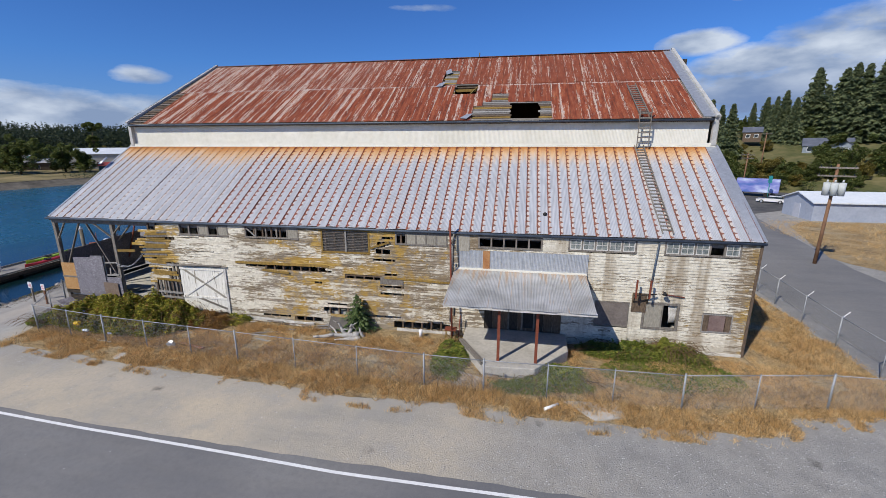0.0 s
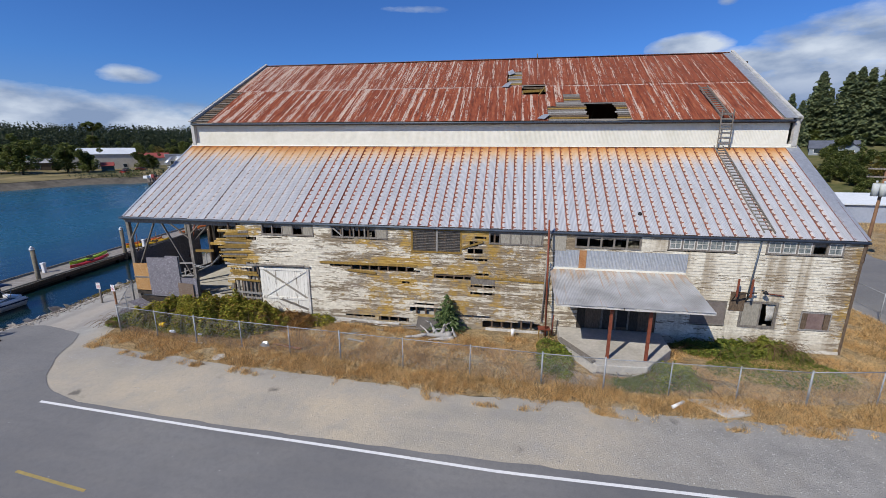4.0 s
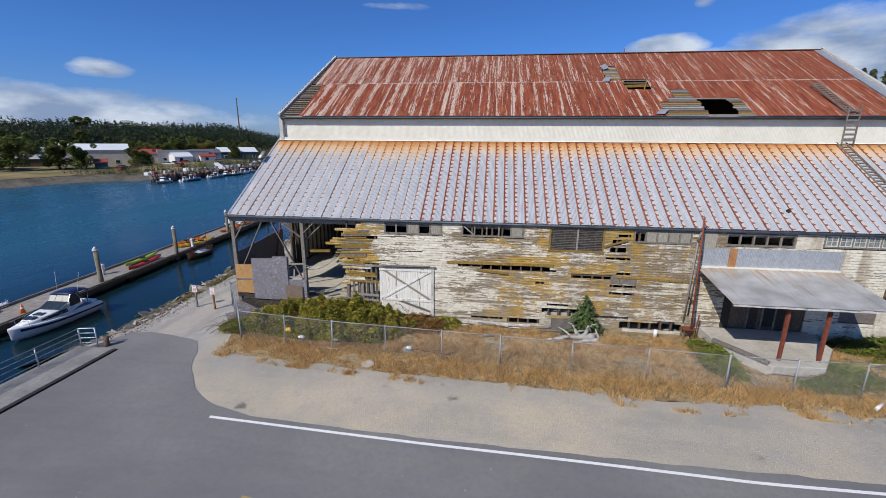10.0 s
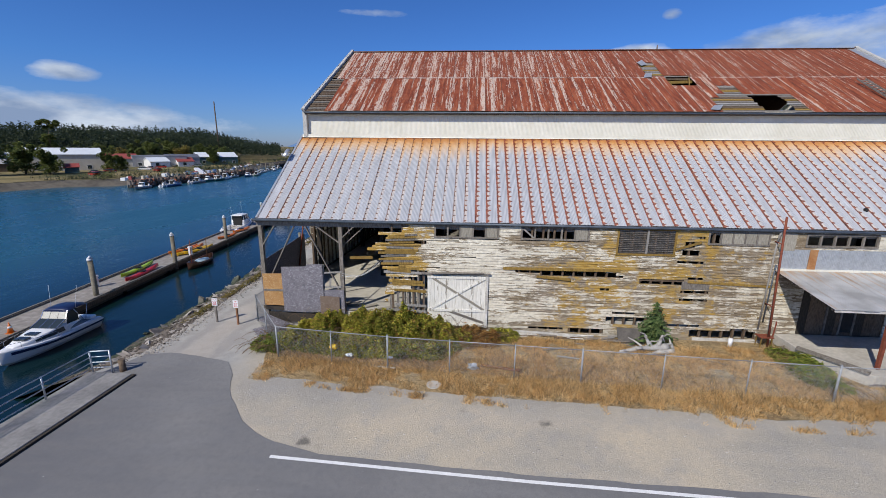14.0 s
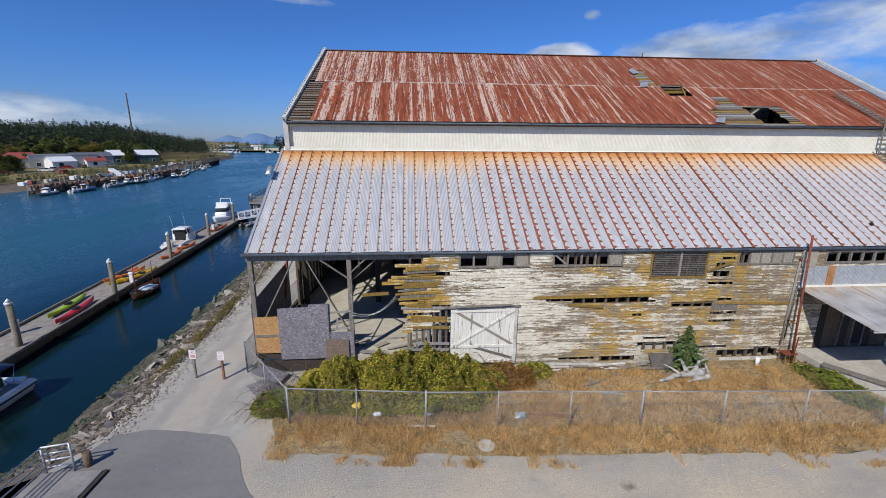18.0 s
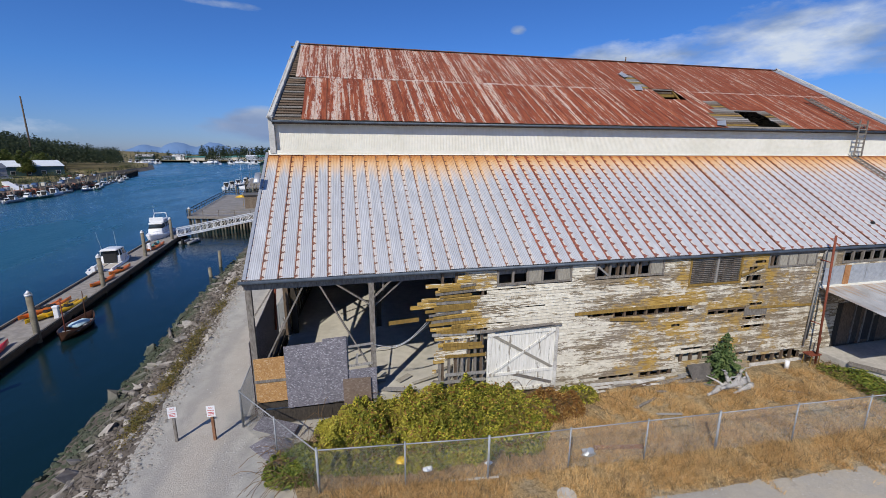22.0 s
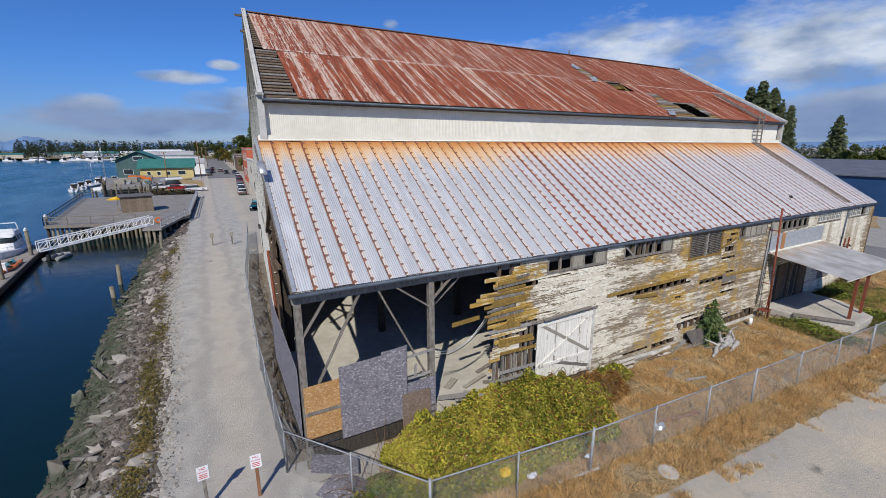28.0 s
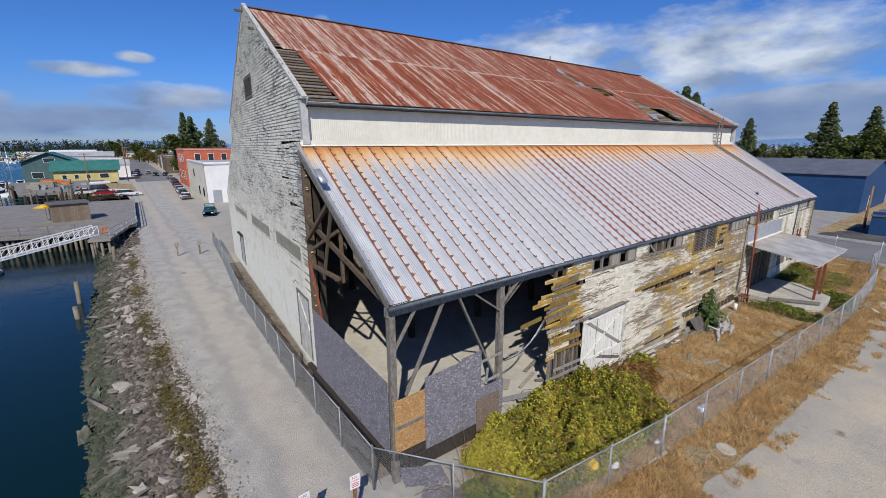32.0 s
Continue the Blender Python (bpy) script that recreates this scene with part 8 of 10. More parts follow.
quick("walkway", lambda bm: beam(bm, ga, gb, 1.25, 0.06), STEEL, gang)
pier = thing("pier_deck", "broad plank pier deck on tarred piles", "pier")
PIER_Z = 0.75
PIER = [(-22.5, 61.0), (-9.2, 57.5), (-5.8, 62.0), (-5.3, 96.0), (-26.0, 99.0)]
quick("platform", lambda bm: slab(bm, PIER, PIER_Z - 0.45, PIER_Z), simple("pier_planks", (0.18, 0.168, 0.152), (0.29, 0.272, 0.25), 0.8), pier)
quick("landing", lambda bm: slab(bm, [(-10.6, 51.9), (-8.5, 51.5), (-6.2, 62.0), (-9.2, 62.0)], PIER_Z - 0.30, PIER_Z + 0.004), bpy.data.materials["pier_planks"], pier)
for k in range(26):
    u = k / 25
    x, y = -22.3 + 13.2 * u, 61.2 - 3.4 * u
    for dy in (0.15, 4.0, 8.0):
        if dy < 1 or k % 2 == 0:
            quick("piling_post", lambda bm: tube(bm, (x, y + dy, -3), (x, y + dy, PIER_Z - 0.4), 0.17), PILE if k % 3 else DARKWOOD, pier)
for x, y in ((-10.3, 52.2), (-9.4, 52.0), (-8.7, 51.9), (-10.2, 54), (-8.4, 54), (-9.9, 57), (-8.0, 57), (-7.4, 60)):
    quick("piling_post", lambda bm: tube(bm, (x, y, -3), (x, y, PIER_Z - 0.2), 0.15), PILE, pier)
quick("edge_beam", lambda bm: (beam(bm, (-22.5, 60.95, 0.55), (-9.2, 57.45, 0.55), 0.15, 0.35), beam(bm, (-5.8, 62, 0.55), (-5.3, 96, 0.55), 0.15, 0.45)), WOOD, pier)
prail = thing("pier_railing", "dark post-and-rail guard along the pier edge", "railing")
for (x0, y0), (x1, y1), mat in (((-22.5, 61.0), (-26.0, 99.0), DARKWOOD), ((-22.5, 61.0), (-12.0, 58.3), WOOD), ((-26.0, 99.0), (-5.3, 96.0), DARKWOOD), ((-8.5, 51.5), (-5.6, 63.0), STEEL), ((-5.7, 63.0), (-5.3, 96.0), STEEL)):
    n = int(math.hypot(x1 - x0, y1 - y0) / 2.2)
    for k in range(n + 1):
        x, y = x0 + (x1 - x0) * k / n, y0 + (y1 - y0) * k / n
        quick("post", lambda bm: beam(bm, (x, y, PIER_Z), (x, y, PIER_Z + 1.1), 0.09), mat, prail)
    for h in (0.55, 1.08):
        quick("rail", lambda bm: beam(bm, (x0, y0, PIER_Z + h), (x1, y1, PIER_Z + h), 0.06, 0.09), mat, prail)
HUTWOOD = make_wood("hut_boards", (0.14, 0.105, 0.075), (0.34, 0.27, 0.20))
hut = thing("pier_hut", "small brown board hut with a flat dark roof on the pier", "hut", at=(-13.4, 71.6, PIER_Z), turn=10)
for s in range(4):
    for k in range(14):
        w, d = 4.2, 3.6
        a, b = (-w / 2 + w * k / 14, -w / 2 + w * (k + 1) / 14 - 0.012) if s % 2 == 0 else (-d / 2 + d * k / 14, -d / 2 + d * (k + 1) / 14 - 0.012)
        if s % 2 == 0:
            y = -d / 2 if s == 0 else d / 2
            quick("wall_board", lambda bm: box(bm, a, b, y - 0.02, y + 0.02, 0, 2.5), HUTWOOD, hut)
        else:
            x = w / 2 if s == 1 else -w / 2
            quick("wall_board", lambda bm: box(bm, x - 0.02, x + 0.02, a, b, 0, 2.5), HUTWOOD, hut)
quick("roof", lambda bm: box(bm, -2.4, 2.4, -2.1, 2.1, 2.5, 2.68), simple("tar_roof", (0.09, 0.09, 0.09), (0.16, 0.155, 0.15), 1.5), hut, "", 0.03)
tagged(quick("life_ring", lambda bm: [lump(bm, (-8.9 + 0.3 * math.cos(a), 53.3, 1.55 + 0.3 * math.sin(a)), 0.12, rough=0) for a in [6.283 * k / 12 for k in range(12)]], KORG), "orange life ring hung at the gangway head", "life ring")
tagged(quick("sun_umbrella", lambda bm: (tube(bm, (-16.0, 72, PIER_Z + 2.0), (-16.0, 72, PIER_Z + 2.5), 1.5, 0.05, 8), tube(bm, (-16, 72, PIER_Z), (-16, 72, PIER_Z + 2.3), 0.03)), KYEL), "yellow sun umbrella open on the pier", "umbrella")
pole = thing("bollard_post", "short grey wooden post across the lane end", "post", "lane end posts", (-2.7, 40.6, 0))
quick("post", lambda bm: box(bm, -0.07, 0.07, -0.07, 0.07, 0, 1.0), WOOD, pole)
quick("plate", lambda bm: box(bm, -0.2, 0.2, -0.10, -0.075, 0.95, 1.45), GREYBOARD, pole)
copy_thing(pole, pose(-0.7, 40.2, 0, 0, 0, 8))
# ---- surroundings ----
def polar(o, bearing, d):
    """A place at a compass bearing (degrees from +y towards +x) and distance from o."""
    return o[0] + d * math.sin(radians(bearing)), o[1] + d * math.cos(radians(bearing))


rng = random.Random(77)
GREYMETAL = simple("grey_blue_metal", (0.30, 0.34, 0.42), (0.40, 0.44, 0.52), 0.4, 0.6)
WHITEROOF = simple("white_metal_roof", (0.62, 0.66, 0.68), (0.75, 0.78, 0.80), 0.3, 0.5)
BLUEMETAL = simple("blue_metal", (0.014, 0.052, 0.135), (0.022, 0.072, 0.18), 0.4, 0.55)
SLATE = simple("slate_roof", (0.085, 0.095, 0.12), (0.14, 0.155, 0.19), 0.6, 0.7)
BRICKRED = simple("red_brick_wall", (0.42, 0.10, 0.055), (0.56, 0.16, 0.085), 1.2, 0.85)
YELLOWWALL = simple("yellow_wall", (0.52, 0.42, 0.16), (0.64, 0.53, 0.24), 0.8)
GREENROOF = simple("green_metal_roof", (0.03, 0.14, 0.12), (0.06, 0.21, 0.18), 0.5, 0.5)
TANWALL = simple("tan_wall", (0.50, 0.46, 0.38), (0.64, 0.60, 0.51), 0.5)
WHITEWALL = simple("white_wall", (0.68, 0.68, 0.67), (0.80, 0.80, 0.79), 0.5)
REDROOF = simple("red_roof", (0.24, 0.05, 0.045), (0.34, 0.08, 0.07), 0.6)
TEALWALL = simple("dark_teal_wall", (0.05, 0.10, 0.10), (0.09, 0.15, 0.15), 0.8)
OLDROOF = simple("grey_roof", (0.30, 0.30, 0.31), (0.45, 0.45, 0.45), 0.3)


def building(name, label, at, turn, w, d, h, wall, roof, ridge=0.0, along="x", windows=(), door=None, over=0.3):
    """A block w by d with its front at local y = 0; a flat roof, or a ridge that high above the eaves."""
    b = thing(name, label, "building", at=at, turn=turn)
    quick("wall", lambda bm: box(bm, 0, w, 0, d, -0.5, h), wall, b)
    if ridge <= 0:
        quick("roof", lambda bm: box(bm, -0.1, w + 0.1, -0.1, d + 0.1, h, h + 0.25), roof, b)
        quick("parapet", lambda bm: (box(bm, 0, w, -0.02, 0.25, h + 0.25, h + 0.6), box(bm, -0.02, 0.25, 0.25, d, h + 0.25, h + 0.6)), wall, b)
    else:
        def pitched(bm):
            o = over
            if along == "x":
                prof = [(-o, h - 0.05), (d / 2, h + ridge), (d + o, h - 0.05), (d + o, h + 0.10), (d / 2, h + ridge + 0.16), (-o, h + 0.10)]
                loft(bm, [[(x, y, z) for y, z in prof] for x in (-o, w + o)])
            else:
                prof = [(-o, h - 0.05), (w / 2, h + ridge), (w + o, h - 0.05), (w + o, h + 0.10), (w / 2, h + ridge + 0.16), (-o, h + 0.10)]
                loft(bm, [[(x, y, z) for x, z in prof] for y in (-o, d + o)])
        def gables(bm, s):
            c = [(s * w, 0, h), (s * w, d, h), (s * w, d / 2, h + ridge)] if along == "x" else [(0, s * d, h), (w, s * d, h), (w / 2, s * d, h + ridge)]
            bm.faces.new([bm.verts.new(v) for v in c])
        r = quick("roof", pitched, roof, b)
        for f in r.data.polygons:
            f.use_smooth = False
        for s in (0, 1):
            quick("gable", lambda bm: gables(bm, s), wall, b)
    for side, u0, u1, z0, z1 in windows:
        if side == "f":
            win = quick("window", lambda bm: box(bm, u0, u1, -0.05, 0.02, z0, z1), WHITEWALL, b)
            quick("pane", lambda bm: box(bm, u0 + 0.1, u1 - 0.1, -0.06, -0.052, z0 + 0.1, z1 - 0.1), GLASS, win)
        else:
            win = quick("window", lambda bm: box(bm, -0.05, 0.02, u0, u1, z0, z1), WHITEWALL, b)
            quick("pane", lambda bm: box(bm, -0.06, -0.052, u0 + 0.1, u1 - 0.1, z0 + 0.1, z1 - 0.1), GLASS, win)
    if door:
        side, u0, u1, z1, mat = door
        quick("door", lambda bm: box(bm, u0, u1, -0.06, 0.02, 0, z1) if side == "f" else box(bm, -0.06, 0.02, u0, u1, 0, z1), mat, b)
    return b


# trees: a few kinds, copied
OAKLEAF = make_leaf("broad_leaf", (0.075, 0.105, 0.030), (0.16, 0.20, 0.056), (0.28, 0.29, 0.09))
GOLDLEAF = make_leaf("autumn_leaf", (0.13, 0.12, 0.03), (0.26, 0.22, 0.055), (0.40, 0.29, 0.08))


def broadleaf(h, r, mat, seed, at, label, count=5200, stem=0.18):
    t = thing("tree", label, "tree", at=at)
    def wood(bm):
        q = random.Random(seed)
        tube(bm, (0, 0, -0.2), (0, 0, h * 0.55), h * 0.028, h * 0.014, 8)
        for k in range(7):
            a = 6.283 * k / 7 + q.random()
            tube(bm, (0, 0, h * (stem + 0.05 * k)), (math.cos(a) * r * 0.7, math.sin(a) * r * 0.7, h * (stem + 0.25 + 0.07 * k)), h * 0.010, h * 0.004, 6)
    quick("trunk", wood, BARK, t)
    q = random.Random(seed + 5)
    blobs = [(Vector((q.gauss(0, 0.45) * r, q.gauss(0, 0.45) * r, h * q.uniform(stem + 0.02, 0.93))), r * q.uniform(0.20, 0.40)) for _ in range(30)]
    def place(rr):
        c, s = rr.choice(blobs)
        d = Vector((rr.gauss(0, 1), rr.gauss(0, 1), rr.gauss(0, 0.8))).normalized()
        return c + d * s * rr.uniform(0.6, 1.05)
    leaf_cloud("crown", count, place, 0.034 * h, mat, t, seed + 9)
    return t


fir_a = conifer("fir_tree", 24, 8.6, 46, 26, 3, "tall dark green spreading fir", (150, 150, 3))
fir_b = conifer("fir_tree", 24, 6.6, 46, 24, 8, "tall narrow dark green fir", (160, 165, 3))
oak_a = broadleaf(12, 5.0, OAKLEAF, 4, (120, 120, 1), "rounded green broadleaf tree")
oak_b = broadleaf(9, 4.2, GOLDLEAF, 14, (126, 132, 1), "broadleaf tree with yellowing leaves")
scrub_bush = broadleaf(7, 4.5, OAKLEAF, 31, (140, 60, 0), "rounded green shrub on the rise", 2400, 0.02)
poplar = broadleaf(22, 2.9, OAKLEAF, 24, (*polar((13.6, -24.2), -46.4, 255), 0), "tall narrow dark poplar by the far shore", 4200, 0.08)
E0, N0, W0 = (32.5, -23.9), (-5.9, -10.8), (13.6, -24.2)


def plant(src, o, bearing, d, k=1.0, z=0.0):
    x, y = polar(o, bearing, d)
    t = copy_thing(src, pose(x, y, z, 0, 0, rng.uniform(0, 360)))
    t.scale = (k * rng.uniform(0.92, 1.1), k * rng.uniform(0.92, 1.1), k)
    return t


# wooded rise to the east
def hill_z(b, d):
    up = float(np.interp(d, (125, 150, 172, 200, 240, 420), (-0.3, 4.0, 9.2, 14.0, 16.5, 22.0)))
    return (up + 0.3) * float(np.interp(b, (8, 14, 38, 50), (0, 1, 1, 0))) - 0.3


hill = [[polar(E0, b, d) + (hill_z(b, d),) for b in range(8, 51, 2)] for d in (125, 150, 172, 200, 240, 420)]
bm = bmesh.new()
loft(bm, hill, False, False)
tagged(part("hillside", bm, simple("hill_grass", (0.06, 0.075, 0.022), (0.20, 0.17, 0.075), 0.08, 1.0)), "grassy rise with houses and trees", "hill", "", "structure")
for b, d, k, src in ((19.6, 168, 0.72, fir_a), (21.0, 163, 0.74, fir_a), (22.0, 170, 0.62, fir_b), (23.0, 160, 0.70, fir_b), (24.8, 215, 0.50, fir_b), (25.9, 192, 0.60, fir_a), (26.7, 188, 0.62, fir_b), (27.4, 186, 0.70, fir_a), (28.3, 182, 0.62, fir_a), (29.6, 192, 0.95, fir_a), (30.5, 205, 0.70, fir_b), (31.6, 190, 0.92, fir_a), (32.3, 186, 0.98, fir_a), (33.1, 190, 0.95, fir_a), (34.2, 186, 1.0, fir_a), (35.6, 190, 0.95, fir_b), (37.0, 190, 1.0, fir_a), (39.0, 195, 0.9, fir_a)):
    plant(src, E0, b, d, k, hill_z(b, d) - 0.4)
for b, d, k, src in ((20.2, 142, 0.8, oak_a), (21.8, 140, 0.75, oak_a), (23.4, 146, 0.55, oak_a), (25.2, 150, 0.50, oak_b), (25.9, 140, 0.50, oak_b), (26.6, 138, 0.62, oak_b), (27.4, 142, 0.60, oak_b), (28.2, 138, 0.45, oak_a), (29.4, 150, 0.30, oak_b), (30.6, 140, 0.42, oak_a), (31.4, 150, 0.55, oak_a), (32.2, 142, 0.60, oak_a), (33.2, 146, 0.65, oak_a), (34.2, 142, 0.5, oak_b), (36.0, 150, 0.8, oak_a), (24.3, 165, 0.40, oak_b), (31.9, 165, 0.60, oak_a), (26.4, 170, 0.42, oak_b)):
    plant(src, E0, b, d, k, hill_z(b, d) - 0.3)
for k in range(60):
    b = 18.5 + 18.0 * ((k * 0.618 + 0.15) % 1)
    d = rng.uniform(128, 160)
    if 23.5 < b < 31.5 and d > 150:
        d -= 22
    plant(rng.choice((oak_a, oak_a, oak_b, scrub_bush)), E0, b, d, rng.uniform(0.25, 0.45), hill_z(b, d) - 0.2)
# the wood closes up behind them
for k in range(22):
    b = 18.5 + 24.0 * ((k * 0.618) % 1)
    far = rng.uniform(212, 290)
    plant(rng.choice((fir_a, fir_a, fir_b)), E0, b, far, rng.uniform(0.30, 0.48) + (0.22 if b > 31 else 0.0), hill_z(b, far) - 0.4)
for k in range(34):
    b = 19.0 + 22.0 * ((k * 0.618 + 0.3) % 1)
    far = rng.uniform(186, 215)
    plant(rng.choice((oak_a, oak_a, oak_b)), E0, b, far, rng.uniform(0.35, 0.6), hill_z(b, far) - 0.3)
# trees east of the blue shed
for b, d, k, src in ((68.0, 185, 1.15, fir_b), (70.2, 175, 0.8, oak_a), (71.8, 188, 0.98, fir_a), (73.2, 180, 1.0, oak_a), (75.0, 175, 1.1, oak_a), (76.6, 230, 1.0, oak_a), (78.2, 172, 1.12, fir_a), (79.3, 165, 1.4, oak_a), (81.3, 175, 1.05, fir_a), (82.2, 170, 1.5, oak_a), (84.0, 180, 1.4, oak_a), (77.2, 150, 0.6, oak_b), (71.6, 230, 1.0, oak_a), (64.4, 192, 1.5, fir_a), (65.4, 186, 1.55, fir_a), (66.4, 190, 1.45, fir_a), (67.2, 186, 1.2, fir_b), (62, 200, 1.3, fir_a)):
    plant(src, N0, b, d, 0.86 * k, 0.0)
building("house", "blue-grey house with white gables among trees", (*polar(E0, 29.4, 168), 8.0), -28, 11, 8, 2.3, simple("house_blue", (0.20, 0.235, 0.27), (0.30, 0.335, 0.37), 0.5), SLATE, 2.2, "x", (("f", 1.0, 3, 0.8, 2.2), ("f", 4, 6, 0.8, 2.2), ("f", 7, 9, 0.8, 2.2)))
building("house", "small blue house wing with a white gable", (*polar(E0, 31.6, 164), 7.4), -28, 4.5, 6, 3.0, bpy.data.materials["house_blue"], SLATE, 1.7, "y", (("f", 1.0, 3.5, 1.0, 2.4),))
building("house", "brown house with a white gable on the rise", (*polar(E0, 24.2, 176), 12.0), -25, 5.0, 5, 2.6, BROWN, SLATE, 1.6, "x", (("f", 0.8, 2, 0.8, 2.0), ("f", 3, 4.2, 0.8, 2.0)))
building("house", "dark-roofed house behind the blue shed", (*polar(N0, 77.5, 200), 2), -70, 14, 10, 4, TANWALL, SLATE, 3.0, "x", (("f", 2, 4, 1, 2.5), ("f", 7, 9, 1, 2.5)))
for k in range(30):
    plant(rng.choice((oak_a, oak_a, oak_b)), N0, 58 + 40 * ((k * 0.618) % 1), rng.uniform(215, 300), rng.uniform(0.5, 0.95), 0.0)
building("house", "grey-roofed house among the east trees", (*polar(N0, 70.0, 190), 0.5), -60, 16, 10, 3.6, TANWALL, SLATE, 3.0, "x", (("f", 2, 4, 1, 2.5), ("f", 8, 10, 1, 2.5)))
building("house", "low house with a brown roof beyond the shed", (*polar(N0, 73.5, 205), 0.5), -65, 15, 9, 3.4, WHITEWALL, BROWN, 2.6, "x", (("f", 2, 4, 1, 2.5), ("f", 8, 10, 1, 2.5)))
building("house", "low orange-red cabin with white windows", (*polar(N0, 84.6, 150), 0), -80, 12, 8, 4.2, BRICKRED, SLATE, 1.8, "x", (("f", 2, 4.5, 1.2, 2.8),))
building("metal_shed", "low grey-blue metal shed with a pale roof", (75.8, 47.5, 0), 0, 26, 7.5, 2.7, GREYMETAL, WHITEROOF, 1.25, "x", (("f", 10, 11.2, 1.0, 1.6),), ("s", 3.0, 4.6, 2.2, simple("pale_door", (0.4, 0.42, 0.48), (0.5, 0.52, 0.58), 1)), 0.35)
building("metal_shed", "large blue metal shed with a dark grey roof", (91.0, 3.5, 0), 0, 22, 34, 6.2, BLUEMETAL, SLATE, 2.2, "y", (), ("f", 6.0, 7.8, 2.6, WHITEWALL), 0.3)
building("storage_box", "dark blue storage container beside the road", (69.5, -6.5, 0), 0, 7, 5.5, 2.35, BLUEMETAL, SLATE)
board = thing("mural_trailer", "long trailer with a blue and violet printed side", "trailer", at=(79.5, 80.0, 0), turn=-30)
m = Mat("blue_print", 0.4)
MURAL = m.done(m.ramp(m.noise(m.scaled(m.pos(), 0.25, 0.25, 0.5), 1.0, 3), (0.35, (0.06, 0.14, 0.40)), (0.5, (0.22, 0.24, 0.55)), (0.68, (0.55, 0.62, 0.80))))
quick("box_body", lambda bm: box(bm, 0, 7.6, 0, 2.5, 1.0, 3.8), MURAL, board)
for x in (1.2, 5.6, 6.7):
    quick("wheel", lambda bm: tube(bm, (x, -0.05, 0.5), (x, 0.3, 0.5), 0.5, n=14), BLACK, board)
tagged(quick("traffic_signal", lambda bm: (tube(bm, (83, 74, 0), (83, 74, 4.4), 0.08), box(bm, 82.75, 83.25, 73.7, 74.2, 3.4, 4.8)), simple("teal_sign", (0.02, 0.22, 0.22), (0.05, 0.34, 0.34), 2)), "green box signal on a post", "signal")


CANGREY = simple("grey_can_paint", (0.42, 0.45, 0.45), (0.56, 0.59, 0.58), 3, 0.6)


def utility_pole(at, h, label, arms=2, cans=0, lean=0.0, turn=0.0):
    p = thing("utility_pole", label, "utility pole", "utility poles", at, turn)
    quick("shaft", lambda bm: tube(bm, (0, 0, -0.3), (lean, 0, h), 0.17, 0.12, 10), simple("pole_wood", (0.16, 0.085, 0.045), (0.30, 0.17, 0.10), 1.5) if "pole_wood" not in bpy.data.materials else bpy.data.materials["pole_wood"], p)
    for k in range(arms):
        z = h - 0.35 - 0.75 * k
        quick("cross_arm", lambda bm: box(bm, lean - 1.35, lean + 1.35, -0.2, -0.08, z - 0.07, z + 0.07), WOOD, p)
        for x in (-1.2, -0.5, 0.5, 1.2):
            quick("insulator", lambda bm: tube(bm, (lean + x, -0.14, z + 0.07), (lean + x, -0.14, z + 0.22), 0.05, 0.03, 6), GLASS, p)
    for k in range(cans):
        a = -0.55 + 1.1 * k / max(1, cans - 1)
        quick("transformer", lambda bm: (tube(bm, (lean + a, -0.35, h - 2.9), (lean + a, -0.35, h - 1.7), 0.27, n=12), tube(bm, (lean + a, -0.35, h - 1.7), (lean + a, -0.35, h - 1.45), 0.08)), CANGREY, p)
    return p


utility_pole((61.2, 21.6, 0), 9.6, "brown wooden utility pole with transformer cans", 2, 3, 0.15, -25)
utility_pole((85.3, 89.7, 0), 8.9, "grey wooden utility pole with cross arms", 2, 0, 0.1, -40)
utility_pole((*polar(E0, 26.2, 146), 3), 11.0, "wooden street pole on the rise", 1, 0, 0.2, 10)
utility_pole((73.8, 0.1, 0), 5.8, "dark short utility pole by the road", 0, 0, 0.1)
for x, y, h in ((-5.6, 166, 13.0), (-5.0, 215, 11), (-14.8, 150, 9.5), (-3.9, 270, 11), (9.5, 230, 10)):
    utility_pole((x, y, 0), h, "wooden street pole in the town", 1, 0, 0.05, 5)
# side road, field, yard
sheet("side_road", [(51.4, -11.5), (62.0, -11.5), (63.5, 20), (69, 48), (74, 62), (95, 62), (100, 90), (70, 90), (60, 45), (53.0, 18)], 0.012, ASPHALT, "grey asphalt side road past the fence", "road")
sheet("yard", [(63.9, -11.2), (300, -10.9), (300, 2.0), (90, 2.0), (64.4, 3.0)], 0.008, DARKASPH, "dark asphalt yard by the blue shed", "road")
sheet("grass_strip", ragged([(66, 2.9), (70, 1.2), (90, 0.6), (115, 0.2), (115, 3.4), (66, 3.6)], 1.0, 0.3, 6.0)[:-1], 0.020, DRY, "dry grass strip before the blue shed", "grass")
sheet("car_park", [(67.0, 50.5), (75.0, 56.0), (88, 66), (104, 84), (100, 97), (84, 88), (76, 76), (69, 60)], 0.022, DARKASPH, "dark asphalt car park behind the grey shed", "road")
sheet("field", ragged([(64, 24), (70, 42), (74.5, 46.8), (110, 46.8), (120, 30), (100, 15), (78, 8), (68, 14), (64, 24)], 2.0, 0.8, 4.0)[:-1], 0.015, DRY, "dry grass field beside the side road", "field")
